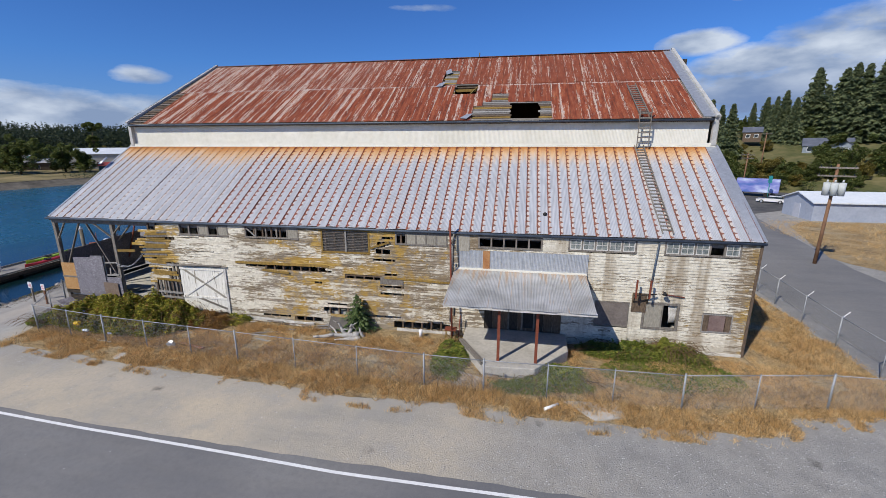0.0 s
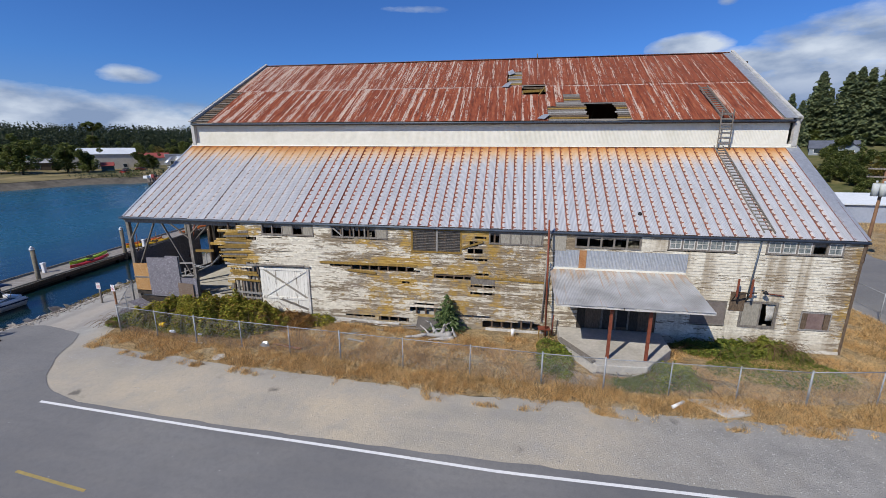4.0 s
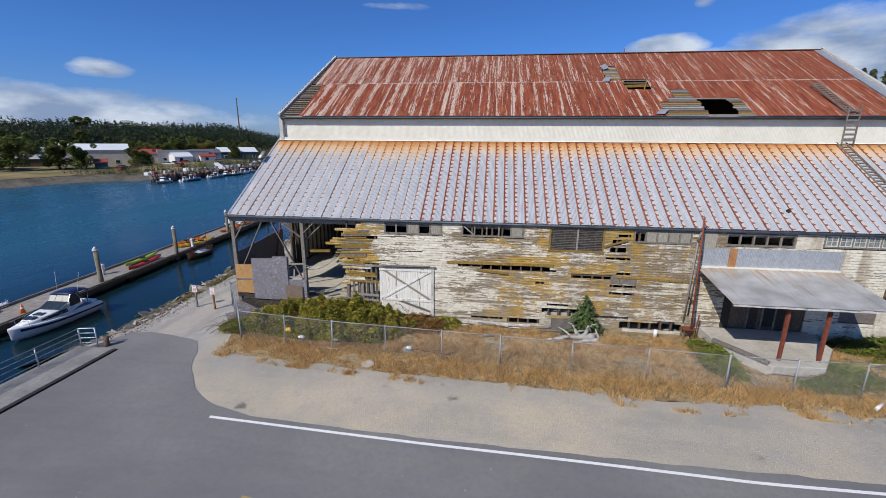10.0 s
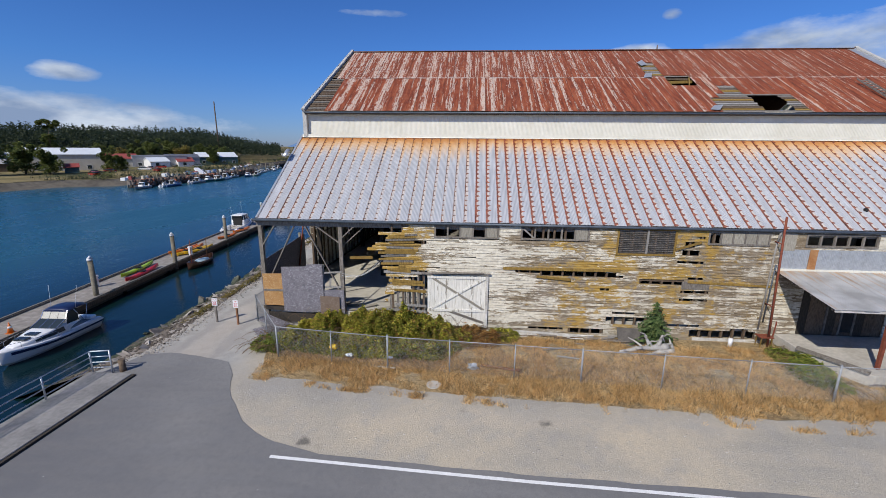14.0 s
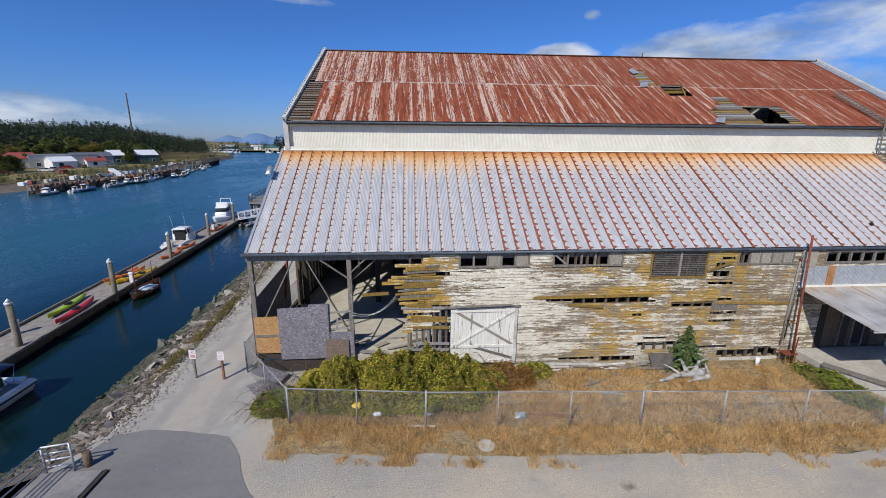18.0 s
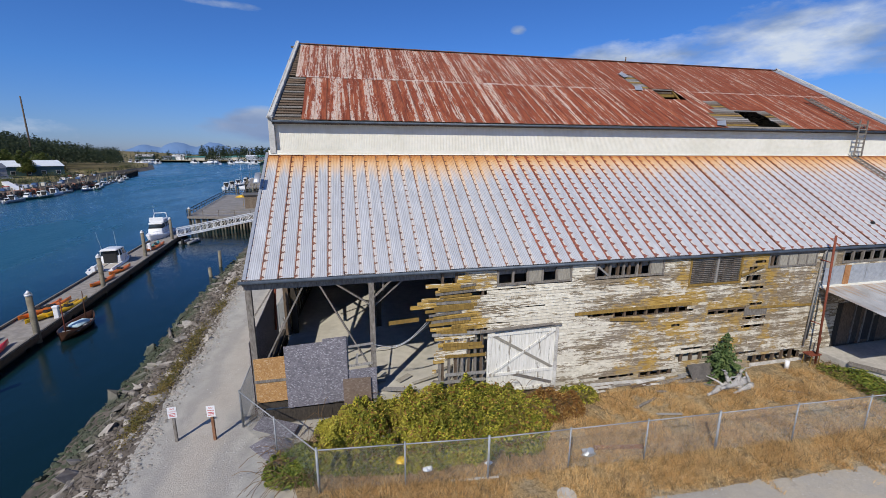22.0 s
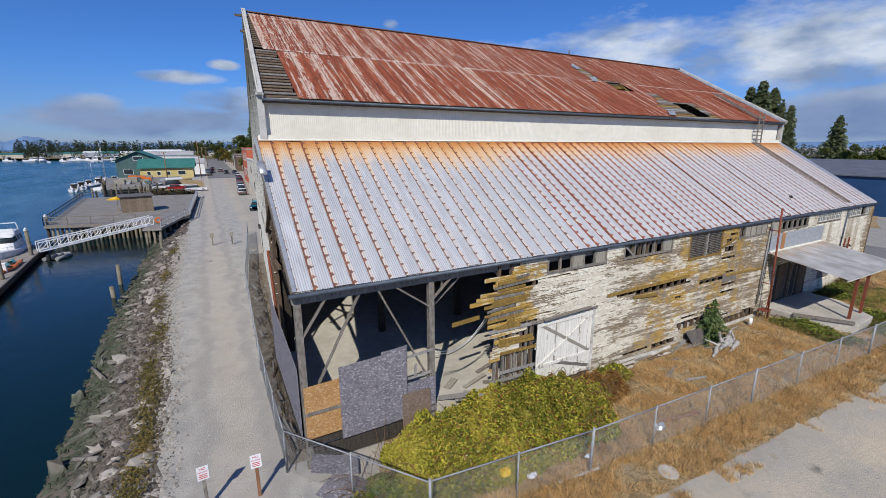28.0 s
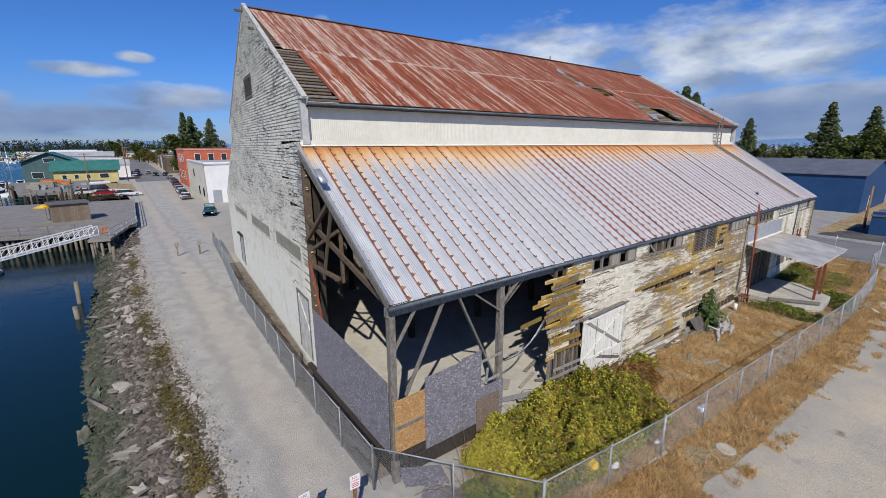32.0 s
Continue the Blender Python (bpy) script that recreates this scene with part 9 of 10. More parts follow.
tagged(grass("field_grass", 9000, lambda r: (lambda x, y: (x, y, 1.2) if noise.noise(Vector((x * 0.2, y * 0.2, 1))) > r.uniform(-0.4, 0.3) else None)(r.uniform(66, 100), r.uniform(20, 46)), 0.5, STRAW, "tall dry field grass", 15))


# cars
def car(at, turn, paint, label, l=4.5, w=1.8, h=1.45, box_back=False):
    c = thing("car", label, "car", "parked cars", at, turn)
    hw = w / 2
    def body(bm):
        prof = [(-l / 2, 0.35), (-l / 2 + 0.05, 0.75), (-l / 2 + 0.2, 0.92), (-0.1 * l, 0.98), (0.22 * l, 0.94), (l / 2 - 0.25, 0.80), (l / 2, 0.62), (l / 2, 0.32)]
        loft(bm, [[(x * s, y, z) for y, z in prof] for x, s in ((-hw, 0.94), (-hw * 0.98, 1), (hw * 0.98, 1), (hw, 0.94))])
    quick("body", body, paint, c)
    back = -l / 2 + 0.1 if box_back else -l * 0.40
    quick("glass_house", lambda bm: loft(bm, [[(-hw * 0.92, back, 0.94), (hw * 0.92, back, 0.94), (hw * 0.92, 0.22 * l, 0.92), (-hw * 0.92, 0.22 * l, 0.92)], [(-hw * 0.78, back + 0.35, h - 0.08), (hw * 0.78, back + 0.35, h - 0.08), (hw * 0.76, 0.06 * l, h - 0.08), (-hw * 0.76, 0.06 * l, h - 0.08)]]), GLASS, c)
    quick("roof", lambda bm: box(bm, -hw * 0.8, hw * 0.8, back + 0.3, 0.08 * l, h - 0.09, h), paint, c, "", 0.03)
    for x in (-hw + 0.1, hw - 0.1):
        for y in (-l * 0.31, l * 0.31):
            t = quick("wheel", lambda bm: tube(bm, (x - 0.1, y, 0.33), (x + 0.1, y, 0.33), 0.33, n=14), BLACK, c)
            quick("rim", lambda bm: tube(bm, (x - 0.108, y, 0.33), (x + 0.108, y, 0.33), 0.2, n=10), STEEL, t)
    for s in (-1, 1):
        quick("headlight", lambda bm: box(bm, s * hw * 0.7 - 0.16, s * hw * 0.7 + 0.16, l / 2 - 0.06, l / 2 + 0.015, 0.58, 0.72), WHITE, c)
        quick("tail_light", lambda bm: box(bm, s * hw * 0.78 - 0.12, s * hw * 0.78 + 0.12, -l / 2 - 0.015, -l / 2 + 0.06, 0.62, 0.8), KRED, c)
    return c


def paint(name, c):
    return simple(name, tuple(0.9 * v for v in c), c, 1.0, 0.28, 0, 0.0005, 0.5)


CWHITE, CRED, CDARK, CTEAL, CSILV = paint("car_white", (0.75, 0.75, 0.75)), paint("car_red", (0.35, 0.02, 0.02)), paint("car_dark", (0.03, 0.035, 0.05)), paint("car_teal", (0.01, 0.25, 0.30)), paint("car_silver", (0.40, 0.41, 0.43))
car((-6.0, 112.5, 0), -85, CWHITE, "white estate car parked by the pier", 4.9, 1.9, 1.6, True)
car((-10.3, 118.0, 0), -80, CRED, "red saloon car parked by the pier", 4.5)
van = car((-11.0, 126.0, 0), -75, CWHITE, "white camper van with a raised roof", 5.6, 2.1, 2.2, True)
quick("high_roof", lambda bm: box(bm, -0.9, 0.9, -2.4, 1.6, 2.15, 2.75), CWHITE, van, "", 0.12)
car((-14.5, 123.0, 0), -75, CWHITE, "white car parked beyond the red one", 4.4)
jeep = car((4.5, 69.0, 0), 165, CTEAL, "teal open-topped jeep in the lane", 3.9, 1.7, 1.5, True)
quick("roll_bar", lambda bm: (beam(bm, (-0.7, -0.6, 0.95), (-0.7, -0.6, 1.85), 0.07), beam(bm, (0.7, -0.6, 0.95), (0.7, -0.6, 1.85), 0.07), beam(bm, (-0.7, -0.6, 1.85), (0.7, -0.6, 1.85), 0.07)), BLACK, jeep)
for i, (x, y, m, lab) in enumerate(((3.9, 97.5, CWHITE, "white"), (4.2, 104, CDARK, "dark"), (4.4, 110.5, CWHITE, "white"), (4.7, 118, CSILV, "silver"), (5.1, 126, CRED, "red"), (5.5, 136, CDARK, "dark"), (6.0, 146, CRED, "dark red"), (6.2, 155, CWHITE, "white"), (6.4, 168, CSILV, "silver"), (6.6, 188, CDARK, "dark"), (-3.3, 180, CWHITE, "white"), (-3.1, 187, CDARK, "dark"), (-2.8, 195, CSILV, "silver"), (-2.4, 204, CDARK, "dark"), (-2.0, 214, CRED, "red"), (-1.5, 225, CDARK, "dark"), (1.5, 205, CWHITE, "white"), (3.4, 190, CDARK, "dark"))):
    car((x, y, 0), 180 if i % 2 else 2, m, lab + " saloon car parked along the street")
car((80.7, 68.0, 0), 60, CWHITE, "white coupe parked by the grey shed", 4.7, 1.85, 1.35)

# town street to the north
building("white_hall", "two-storey white block with a tan side wall", (6.7, 85.5, 0), 0, 24, 27, 7.6, WHITEWALL, OLDROOF, 0, "x", (("f", 5.5, 7.0, 0.2, 2.4), ("s", 3, 5, 1.0, 3.0), ("s", 9, 11, 1.0, 3.0), ("s", 15, 17, 4.6, 6.4)), ("f", 1.0, 2.6, 2.6, STEEL))
raw("tan_side", [(6.64, 85.5, 0), (6.64, 112.5, 0), (6.64, 112.5, 8.0), (6.64, 85.5, 8.0)], [(0, 3, 2, 1)], TANWALL, bpy.data.objects["white_hall"]).matrix_parent_inverse = bpy.data.objects["white_hall"].matrix_world.inverted()
building("brick_block", "orange-red brick block with arched white windows", (7.9, 129, 0), 0, 26, 20, 10.2, BRICKRED, OLDROOF, 0, "x", tuple(("f", 2.5 + 3.4 * k, 4.0 + 3.4 * k, 6.8, 9.3) for k in range(7)) + tuple(("s", 2.5 + 4 * k, 4.2 + 4 * k, z, z + 2.3) for k in range(4) for z in (2.0, 6.8)))
building("waterfront_shop", "yellow shop with a green metal roof", (-24.5, 172, 0), 0, 16.5, 13, 3.6, YELLOWWALL, GREENROOF, 3.0, "x", (("f", 2, 3.2, 1, 2.4), ("f", 5, 6.2, 1, 2.4), ("f", 8, 9.2, 1, 2.4), ("f", 11.5, 14, 1, 2.6)), None, 0.8)
building("waterfront_shop", "dark green gabled restaurant over the water", (-33, 184, 0), 0, 14, 16, 6.0, TEALWALL, GREENROOF, 3.4, "y", (("f", 2, 5, 1, 3), ("f", 8, 12, 1, 3), ("f", 5.5, 8.5, 6, 7.6)), None, 0.9)
names = ("grey flat-roofed shop in the street row", "pale flat-roofed shop in the street row", "brown flat-roofed shop in the street row")
y = 192
while y < 420:
    d = rng.uniform(10, 18)
    i = rng.randrange(3)
    building("shop", names[i], (-8.5 - 22 - 0.06 * (y - 190) + rng.uniform(-6, 4), y, 0), 0, rng.uniform(18, 24), d, rng.uniform(4.0, 7.5), (OLDROOF, WHITEWALL, BROWN)[i], (OLDROOF, WHITEROOF, SLATE)[rng.randrange(3)], rng.choice((0, 0, 1.6)), "x", tuple(("f", 2 + 4 * k, 4 + 4 * k, 1, 3) for k in range(4)))
    i = rng.randrange(3)
    if y > 196:
        building("shop", names[i], (8.5 + 0.02 * (y - 190), y, 0), 0, 18, d, rng.uniform(5, 8), (TANWALL, BRICKRED, BROWN)[i], OLDROOF, 0, "x", tuple(("f", 2 + 4 * k, 4 + 4 * k, 1, 3) for k in range(4)))
    y += d + 0.6
sheet("street", [(-3.5, 160), (7, 160), (7, 900), (-8, 900)], 0.014, ASPHALT, "dark town street between the shops", "road")
for b, d, k, src in ((6.0, 215, 1.05, fir_b), (6.7, 222, 1.0, fir_a), (7.6, 225, 1.0, oak_a), (5.6, 205, 1.4, oak_a), (3.0, 330, 1.0, oak_b), (2.2, 360, 1.1, oak_b), (1.4, 400, 1.2, oak_a), (3.6, 300, 1.0, oak_a), (-0.4, 480, 1.4, oak_a), (8.6, 235, 1.0, fir_a)):
    plant(src, N0, b, d, k)
# old wharf south of the shop
wharf = thing("old_wharf", "weathered old wharf with leaning piles and gear", "wharf")
quick("platform", lambda bm: slab(bm, [(-26, 122), (-14, 124), (-12, 165), (-34, 168)], 0.3, 0.8), bpy.data.materials["pier_planks"], wharf)
for k in range(40):
    x, y = rng.uniform(-30, -14), rng.uniform(118, 124) if k % 2 else rng.uniform(124, 165)
    x = x if k % 2 else -26 - (y - 122) * 0.18 - rng.uniform(0, 1)
    quick("piling_post", lambda bm: tube(bm, (x, y, -3), (x + rng.uniform(-0.2, 0.2), y, rng.uniform(0.2, 2.2)), 0.2), DARKWOOD if k % 3 else PILE, wharf)
for k in range(26):
    x, y = rng.uniform(-26, -15), rng.uniform(126, 160)
    g = rng.choice((KORG, WOOD, TEALWALL, GREYBOARD, STEEL))
    s = rng.uniform(0.5, 1.3)
    tagged(quick("gear_crate", lambda bm: box(bm, x - s, x + s, y - s * 0.7, y + s * 0.7, 0.8, 0.8 + s * 1.1), g, None, "", 0.05), "stacked fishing crate and gear on the wharf", "crate", "gear on the old wharf")
sheet("rough_ground", ragged([(-13, 117), (-4, 120), (-5, 150), (-12, 164), (-13, 117)], 2.0, 0.6, 8.0)[:-1], 0.85 - 0.82, DRY, "dry grass slope behind the parked cars", "ground")

# far shore to the west
SHORE = [(-130, 30), (-112, 72), (-108, 90), (-96, 97), (-94, 118), (-94, 150), (-100, 180), (-117, 236), (-132, 330), (-172, 430), (-205, 470), (-230, 560), (-270, 800), (-330, 1300)]
FARLAND = Mat("far_ground", 1.0)
_p = FARLAND.pos()
FARLAND = FARLAND.done(FARLAND.ramp(FARLAND.noise(_p, 0.05, 9, 0.72), (0.35, (0.055, 0.065, 0.025)), (0.5, (0.17, 0.14, 0.06)), (0.65, (0.34, 0.26, 0.12))))
SAND = simple("shore_sand", (0.055, 0.05, 0.04), (0.20, 0.175, 0.135), 0.12)
bm = bmesh.new()
loft(bm, [[(x + 3, y, -2.2) for x, y in SHORE], [(x - 1.5, y + 1, -0.9) for x, y in SHORE], [(x - 4, y + 2, 0.4) for x, y in SHORE]], False, False)
tagged(part("far_beach", bm, SAND), "brown tidal beach on the far shore", "beach", "", "structure")
bm = bmesh.new()
loft(bm, [[(x - 3.8, y + 2, 0.38) for x, y in SHORE], [(x - 120, y + 60, 1.5) for x, y in SHORE], [(x - 230, y + 120, 9.0) for x, y in SHORE], [(x - 900, y + 300, 22.0) for x, y in SHORE]], False, False)
tagged(part("far_land", bm, FARLAND), "green and straw-coloured far shore", "land", "", "structure")


def woods(name, label, count, spot, seed, each=44):
    """Far trees, each a ragged heap of small sprays, most of them pointed and some round."""
    q = random.Random(seed)
    g = np.random.default_rng(seed)
    t = np.array([spot(q) for _ in range(count)])
    t = np.repeat(t, each, axis=0)
    n = len(t)
    h = t[:, 3]
    wide = np.repeat(g.uniform(0.16, 0.34, count), each)
    rnd = np.repeat(g.random(count) < 0.3, each)
    f = g.random(n) ** 0.85
    env = np.where(rnd, np.sqrt(np.maximum(0.03, 1 - (2 * f - 0.9) ** 2)) * 1.25, (1 - f) ** 0.9 + 0.06)
    a, k = g.uniform(0, 6.283, n), np.sqrt(g.random(n))
    c = np.stack((t[:, 0] + h * wide * env * k * np.cos(a), t[:, 1] + h * wide * env * k * np.sin(a), t[:, 2] + h * (0.05 + 0.92 * f)), 1)
    size = (h * (0.115 - 0.065 * f) * g.uniform(0.7, 1.3, n))[:, None]
    v = np.empty((n, 3, 3))
    for j in range(3):
        d = g.normal(0, 1, (n, 3)) * (1, 1, 0.7)
        v[:, j] = c + d / np.linalg.norm(d, axis=1)[:, None] * size
    return tagged(raw(name, v.reshape(-1, 3).tolist(), np.arange(3 * n).reshape(-1, 3).tolist(), FARFIR), label, "woods", "", "stuff")


FARFIR = make_leaf("far_needles", (0.020, 0.034, 0.020), (0.042, 0.062, 0.032), (0.085, 0.10, 0.042))


def west_spot(q):
    b = q.uniform(-66, -25.0)
    d = q.uniform(330, 560)
    fade = min(1.0, max(0.10, (-25.5 - b) / 8.0))
    x, y = polar(W0, b, d)
    return x, y, 4 + 0.05 * (d - 330) * fade, q.triangular(5, 18, 8) * (0.6 + 0.4 * fade)


woods("far_woods", "dark fir woods along the far ridge", 6000, west_spot, 3)


def low_spot(q):
    b = q.uniform(-64, -30)
    d = q.uniform(285, 335)
    x, y = polar(W0, b, d)
    return x, y, 1.0, q.uniform(4, 11)


woods("shore_trees", "scattered dark trees among the far shore houses", 170, low_spot, 8)
woods("bank_scrub", "low dark scrub along the far bank", 420, lambda q: (lambda k, t: (SHORE[k][0] + (SHORE[k + 1][0] - SHORE[k][0]) * t - q.uniform(3, 12), SHORE[k][1] + (SHORE[k + 1][1] - SHORE[k][1]) * t + q.uniform(0, 6), 0.2, q.uniform(0.8, 2.6)))(q.randrange(2, 8), q.random()), 29)
woods("north_woods", "dark tree line behind the town", 900, lambda q: (lambda b, d: (*polar(N0, b, d), 0.5, q.uniform(9, 20)))(q.uniform(-16, 10), q.uniform(620, 800)), 9)
woods("marina_trees", "dark trees round the marina sheds", 260, lambda q: (q.uniform(-260, 20), q.uniform(535, 640), 0.4, q.uniform(5, 13)), 21)
woods("east_woods", "dark tree line beyond the side road", 900, lambda q: (lambda b, d: (*polar(N0, b, d), 3, q.uniform(5, 10)))(q.uniform(48, 105), q.uniform(320, 480)), 12)
for b, d, k, src in ((-48.6, 205, 0.95, oak_a), (-46.9, 200, 0.8, oak_a), (-50.5, 230, 0.9, oak_a), (-45.6, 262, 0.9, oak_b), (-44.0, 270, 0.9, oak_b), (-42.2, 215, 0.7, oak_a), (-41.2, 220, 0.6, oak_a), (-35.4, 290, 1.2, oak_b), (-36.4, 300, 1.2, oak_a), (-52.0, 200, 1.1, oak_a), (-54, 210, 1.2, oak_a), (-33.5, 300, 1.0, oak_a)):
    plant(src, W0, b, d, k)


def shore_building(b, d, w, dep, h, wall, roof, ridge, label, along="x", turn=45):
    x, y = polar(W0, b, d)
    building("shore_building", label, (x, y, 0.3), turn, w, dep, h, wall, roof, ridge, along, tuple(("f", 2 + 5 * k, 3.6 + 5 * k, 1, 2.6) for k in range(int(w / 5))))


shore_building(-48.4, 222, 22, 15, 6.6, TANWALL, WHITEROOF, 2.4, "long tan warehouse with a white metal roof", "x")
shore_building(-43.0, 245, 14, 10, 4.2, TANWALL, REDROOF, 2.2, "tan building with a red roof")
shore_building(-40.2, 245, 22, 12, 5.4, OLDROOF, OLDROOF, 0, "long grey concrete building on the far shore")
shore_building(-37.0, 250, 14, 12, 4.5, OLDROOF, SLATE, 1.6, "grey shed on the far shore")
shore_building(-34.0, 268, 20, 14, 4.4, TEALWALL, WHITEROOF, 2.4, "green shed with a pale metal roof")
shore_building(-45.8, 205, 4, 4, 2.4, TEALWALL, REDROOF, 1.2, "little green hut with a red roof")
shore_building(-53.0, 225, 14, 9, 3.4, BROWN, OLDROOF, 1.6, "brown house with a grey roof")
shore_building(-51.0, 300, 14, 9, 4.4, TANWALL, WHITEROOF, 2.0, "pale house on the far rise")
shore_building(-47.2, 330, 14, 9, 5.4, OLDROOF, WHITEROOF, 2.0, "grey house on the far rise")
shore_building(-41.6, 340, 14, 9, 5.4, TANWALL, OLDROOF, 2.0, "tan house on the far rise")
# scrub and low trees between the sheds and along the far bank
for k in range(46):
    b = -62 + 32 * ((k * 0.618) % 1)
    plant(rng.choice((oak_a, oak_a, oak_b)), W0, b, rng.uniform(262, 330), rng.uniform(0.5, 1.1), 1.0)
scrub = broadleaf(3.2, 3.0, OAKLEAF, 44, (-104, 104, 0.2), "low green scrub on the far bank", 900, 0.02)
for k in range(30):
    x0, y0 = SHORE[3 + k % 6]
    x1, y1 = SHORE[4 + k % 6]
    t = rng.random()
    o = copy_thing(scrub, pose(x0 + (x1 - x0) * t - rng.uniform(5, 16), y0 + (y1 - y0) * t + 2, 0.2, 0, 0, 40 * k))
    kk = rng.uniform(0.4, 1.0)
    o.scale = (kk, kk, kk)
for b, d, w, h, wall, roof, lab in ((-56, 250, 14, 3.4, BROWN, REDROOF, "brown house with a dull red roof"), (-54.5, 280, 12, 3.6, WHITEWALL, OLDROOF, "white house with a grey roof"), (-52.0, 262, 13, 3.2, TANWALL, GREENROOF, "tan house with a green roof"), (-50.4, 275, 12, 3.6, OLDROOF, WHITEROOF, "grey house with a pale roof"), (-45.2, 300, 12, 4.0, WHITEWALL, WHITEROOF, "white house with a pale roof"), (-43.6, 312, 12, 4.0, TANWALL, SLATE, "tan house with a dark roof"), (-41.4, 258, 10, 3.6, TANWALL, REDROOF, "tan shop with a red roof"), (-38.6, 238, 8, 3.0, WHITEWALL, WHITEROOF, "small white shed by the float"), (-36.0, 244, 7, 2.8, WHITEWALL, REDROOF, "small white shed with a red roof")):
    shore_building(b, d, w, 9, h, wall, roof, 1.8, lab, "x", 45 + rng.uniform(-15, 15))
for k in range(3):
    x, y = polar(W0, -31.6 + 0.7 * k, 300)
    tagged(quick("round_tank", lambda bm: (tube(bm, (x, y, 0), (x, y, 4.2), 3.0, n=16), tube(bm, (x, y, 4.2), (x, y, 6.4), 3.4, 0.4, 16)), OCHREWOOD), "round tan hut with a conical roof", "hut", "round huts on the far shore")
tagged(quick("radio_mast", lambda bm: tube(bm, (*polar(W0, -31.7, 340), 0), (*polar(W0, -31.7, 340), 40), 0.5, 0.35), BROWN), "tall brown mast above the far woods", "mast")
# far marina: floats, piles, small boats, and pots
far_float = thing("far_float", "long dark float piled with crab pots", "dock")
for p, q in (((-86, 92), (-84, 125)), ((-84, 125), (-88, 165)), ((-88, 165), (-100, 215))):
    quick("walk", lambda bm: beam(bm, (*p, -1.2), (*q, -1.2), 2.4, 0.5), DARKWOOD, far_float)
verts, faces = [], []
for k in range(900):
    t = rng.random()
    p, q = rng.choice((((-86, 92), (-84, 125)), ((-84, 125), (-88, 165))))
    x, y, s = p[0] + (q[0] - p[0]) * t + rng.uniform(-0.9, 0.9), p[1] + (q[1] - p[1]) * t, rng.uniform(0.25, 0.5)
    z = -0.95 + rng.choice((0, 0, 0.6, 1.2)) + s / 2
    i = len(verts)
    verts += [(x + a * s, y + b * s, z + c * s * 0.7) for a in (-1, 1) for b in (-1, 1) for c in (-1, 1)]
    faces += [tuple(i + j for j in f) for f in ((0, 1, 3, 2), (4, 6, 7, 5), (0, 4, 5, 1), (2, 3, 7, 6), (0, 2, 6, 4), (1, 5, 7, 3))]
m = Mat("pot_mesh", 0.9)
POTS = m.done(m.ramp(m.island(), (0.2, (0.09, 0.07, 0.055)), (0.6, (0.22, 0.18, 0.15)), (0.95, (0.35, 0.12, 0.06))))
tagged(raw("crab_gear", verts, faces, POTS, far_float), kind="stuff")
small = boat("small_boat", "small white work boat at the far float", heading(-80.5, 130, 0.1, 1), 6.5, 2.3, 0.9, (-0.6, 1.2, 1.4), None, None, 1, 1)
small["group"] = "boats at the far float"
HULLS = (paint("boat_blue", (0.06, 0.12, 0.25)), paint("boat_grey", (0.30, 0.31, 0.32)), paint("boat_green", (0.04, 0.12, 0.09)))
dark_boats = []
for m, lab in zip(HULLS, ("blue", "grey", "green")):
    o = boat("small_boat", "small " + lab + " work boat at the far float", heading(-79.5, 100 + 12 * len(dark_boats), 0.1, 1), rng.uniform(5, 8), 2.2, 0.8, (-0.4, 1.0, 1.2), None, None, 1, 1)
    bpy.data.objects[[c.name for c in o.children if c.name.startswith("hull")][0]].data.materials[0] = m
    o["group"] = "boats at the far float"
    dark_boats.append(o)
for k in range(20):
    x, y = (-80.5 + rng.uniform(-2.5, 1), 93 + 6.4 * k + rng.uniform(-2, 2))
    x -= max(0, y - 150) * 0.26
    kk = rng.uniform(0.6, 0.95)
    copy_thing(rng.choice((small, *dark_boats, *dark_boats)), heading(x, y, rng.uniform(-0.2, 0.2), rng.choice((1, -1))) @ Matrix.Scale(kk, 4))
for k in range(52):
    y = 92 + 2.6 * k
    copy_thing(oldpile, pose(-87 - max(0, y - 150) * 0.25 + rng.uniform(-2, 2), y, -2.6 + rng.uniform(0, 1.2), 0, 0, 30 * k))
tagged(quick("far_ramp", lambda bm: beam(bm, (-86, 128, -0.9), (-100, 142, 1.6), 1.6, 0.9), WHITE), "white gangway at the far float", "gangway")
for k in range(70):
    t = rng.random()
    y = 96 + 120 * t
    x = -92 - max(0, y - 150) * 0.30 - rng.uniform(0, 7)
    w, d, h = rng.uniform(0.5, 1.7), rng.uniform(0.5, 1.3), rng.uniform(0.3, 0.9)
    tagged(quick("quay_crate", lambda bm: box(bm, x - w / 2, x + w / 2, y - d / 2, y + d / 2, 0.2, 0.4 + h), rng.choice((WHITEWALL, TANWALL, BROWN, BROWN, TEALWALL, REDROOF, HULLS[0], OLDROOF, GREYMETAL)), None, "", 0.08), "stacked fishing gear and crates on the far quay", "crate", "gear on the far quay")
for k in range(16):
    x, y = -104 - rng.uniform(0, 26), 110 + 8.5 * k
    c = car((x - max(0, y - 160) * 0.4, y, 0.6), rng.uniform(0, 360), rng.choice((CWHITE, CSILV, CDARK, CRED)), "small car parked by the far sheds")
# far pilings and long wharf by the marsh
far_wharf = thing("far_wharf", "low wharf on dark piles by the marsh", "wharf")
quick("platform", lambda bm: slab(bm, [(-108, 212), (-100, 218), (-112, 260), (-120, 255)], 0.2, 0.6), DARKWOOD, far_wharf)
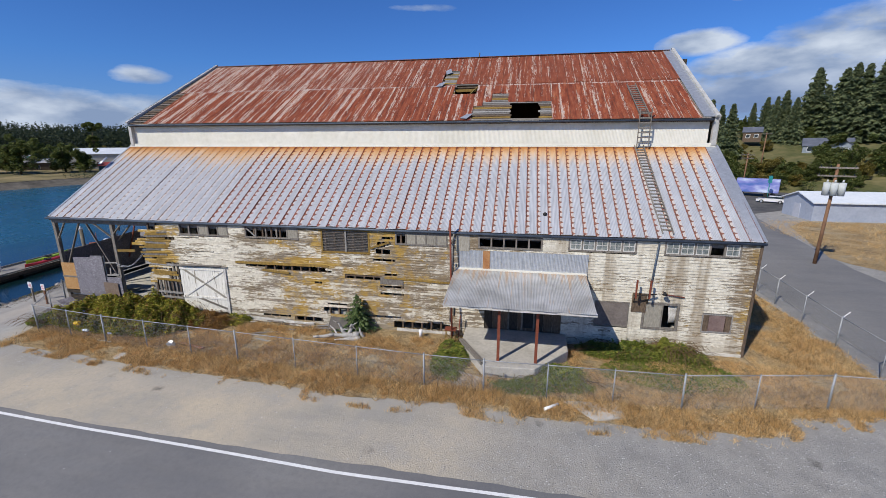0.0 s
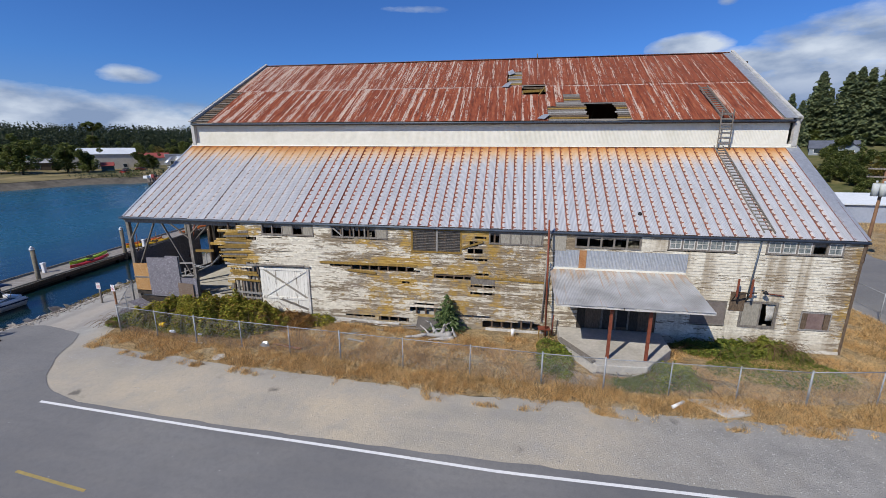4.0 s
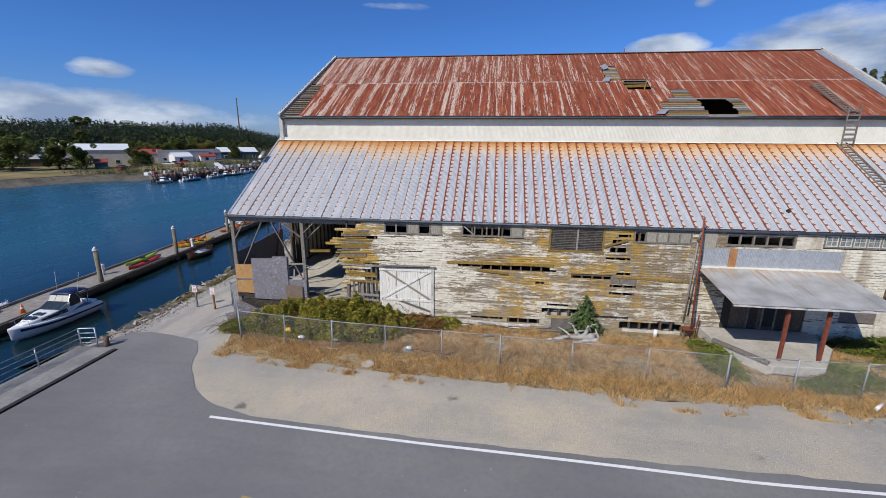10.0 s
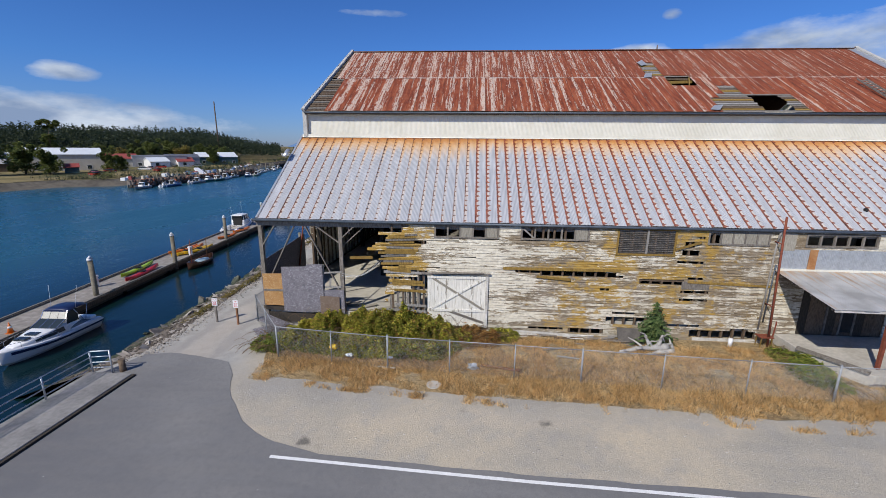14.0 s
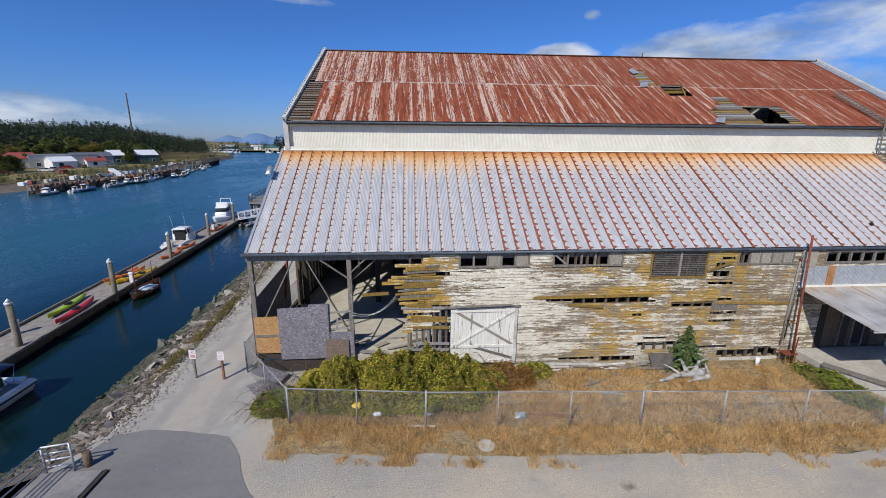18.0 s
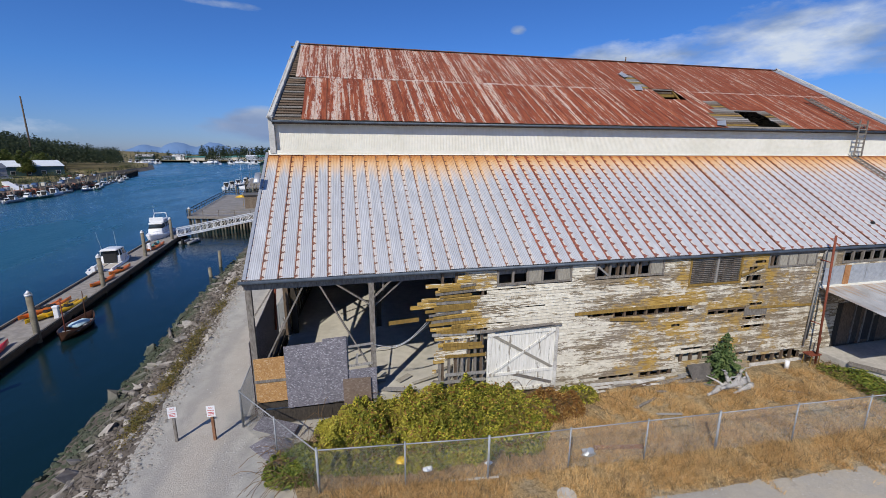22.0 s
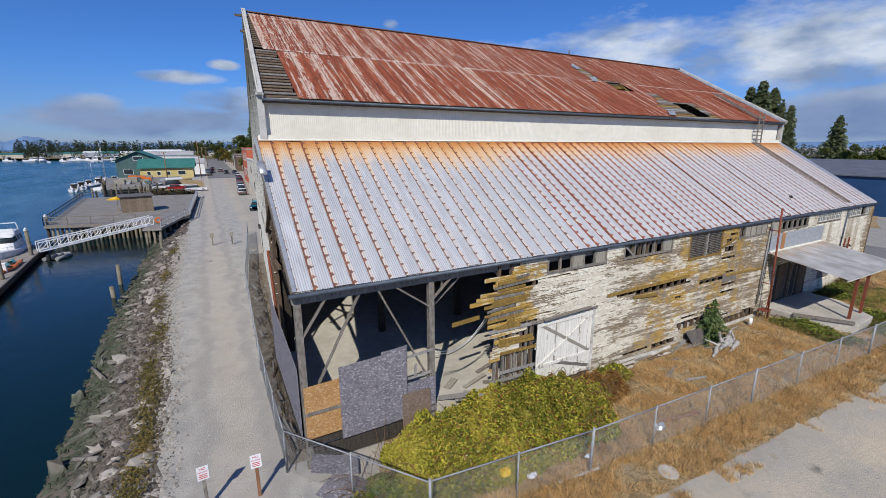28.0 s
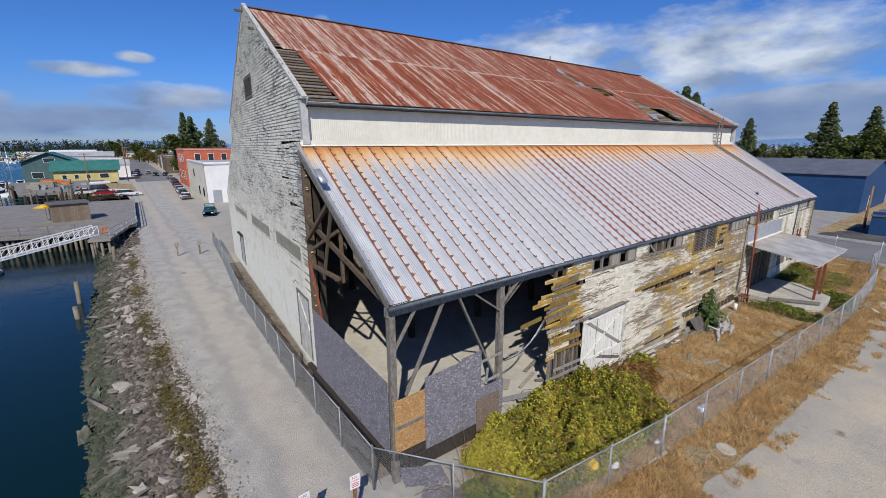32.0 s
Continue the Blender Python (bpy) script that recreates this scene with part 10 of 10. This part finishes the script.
for k in range(30):
    quick("piling_post", lambda bm: tube(bm, (-100 - 12 * k / 30, 216 + 42 * k / 30, -3), (-100 - 12 * k / 30, 216 + 42 * k / 30, 0.6 + rng.uniform(0, 1)), 0.3), DARKWOOD, far_wharf)
# marina and shore at the channel's north end
sheet("north_shore", [(-400, 620), (-250, 560), (-120, 520), (-60, 470), (-30, 430), (30, 430), (30, 1500), (-400, 1500)], 0.4, FARLAND, "flat shore at the channel's end", "land")
for k in range(34):
    copy_thing(small, heading(rng.uniform(-230, -45), rng.uniform(455, 500), rng.uniform(-1, 1), rng.uniform(-0.6, 0.6))).scale = (1.9, 1.9, 1.9)
for k in range(16):
    building("marina_building", "low pale marina shed on the north shore", (-250 + 16 * k + rng.uniform(-5, 5), 545 + rng.uniform(0, 80), 0.4), rng.uniform(-8, 8), rng.uniform(10, 24), 12, rng.uniform(2.8, 5.0), rng.choice((WHITEWALL, TANWALL, OLDROOF, BROWN, TEALWALL, GREYMETAL)), rng.choice((WHITEROOF, SLATE, OLDROOF, GREENROOF)), rng.choice((1.4, 1.8, 2.2)))
for k in range(7):
    copy_thing(rng.choice((small, *dark_boats)), heading(-33 - rng.uniform(0, 6), 146 + 8 * k, rng.uniform(-0.3, 0.3), 1))
for x, y, h in ((-31, 150, 13), (-38, 190, 14), (-60, 440, 18), (-90, 450, 18), (-120, 455, 16), (-36, 160, 10)):
    mast = thing("moored_sailboat", "white sailing boat with a bare mast", "sailing boat", "moored sailing boats", (x, y, WATER_Z), rng.uniform(-20, 20))
    quick("hull", lambda bm: loft(bm, hull_rings(9, 2.8, 1.0)), WHITE, mast)
    quick("mast", lambda bm: tube(bm, (0, 0.8, 0.8), (0, 0.8, h), 0.09, 0.05, 6), STEEL, mast)
    quick("boom", lambda bm: tube(bm, (0, 0.8, 2.0), (0, -2.8, 2.1), 0.1, 0.1, 6), NAVY, mast)
# hills on the horizon; the haze of distance is put into their blue colour
def ridge(b0, b1, d, h, seed, n=60):
    pts = [polar(N0, b0 + (b1 - b0) * k / n, d) for k in range(n + 1)]
    up = [h * (0.35 + 0.65 * abs(noise.noise(Vector((k * 0.07, seed, 0))) + 0.15 * noise.noise(Vector((k * 0.31, seed, 4))))) * math.sin(math.pi * k / n) ** 0.5 for k in range(n + 1)]
    bm = bmesh.new()
    loft(bm, [[(x, y, -5) for x, y in pts], [(x * 1.02, y * 1.02, u) for (x, y), u in zip(pts, up)], [(x * 1.06, y * 1.06, -5) for x, y in pts]], False, False)
    return bm


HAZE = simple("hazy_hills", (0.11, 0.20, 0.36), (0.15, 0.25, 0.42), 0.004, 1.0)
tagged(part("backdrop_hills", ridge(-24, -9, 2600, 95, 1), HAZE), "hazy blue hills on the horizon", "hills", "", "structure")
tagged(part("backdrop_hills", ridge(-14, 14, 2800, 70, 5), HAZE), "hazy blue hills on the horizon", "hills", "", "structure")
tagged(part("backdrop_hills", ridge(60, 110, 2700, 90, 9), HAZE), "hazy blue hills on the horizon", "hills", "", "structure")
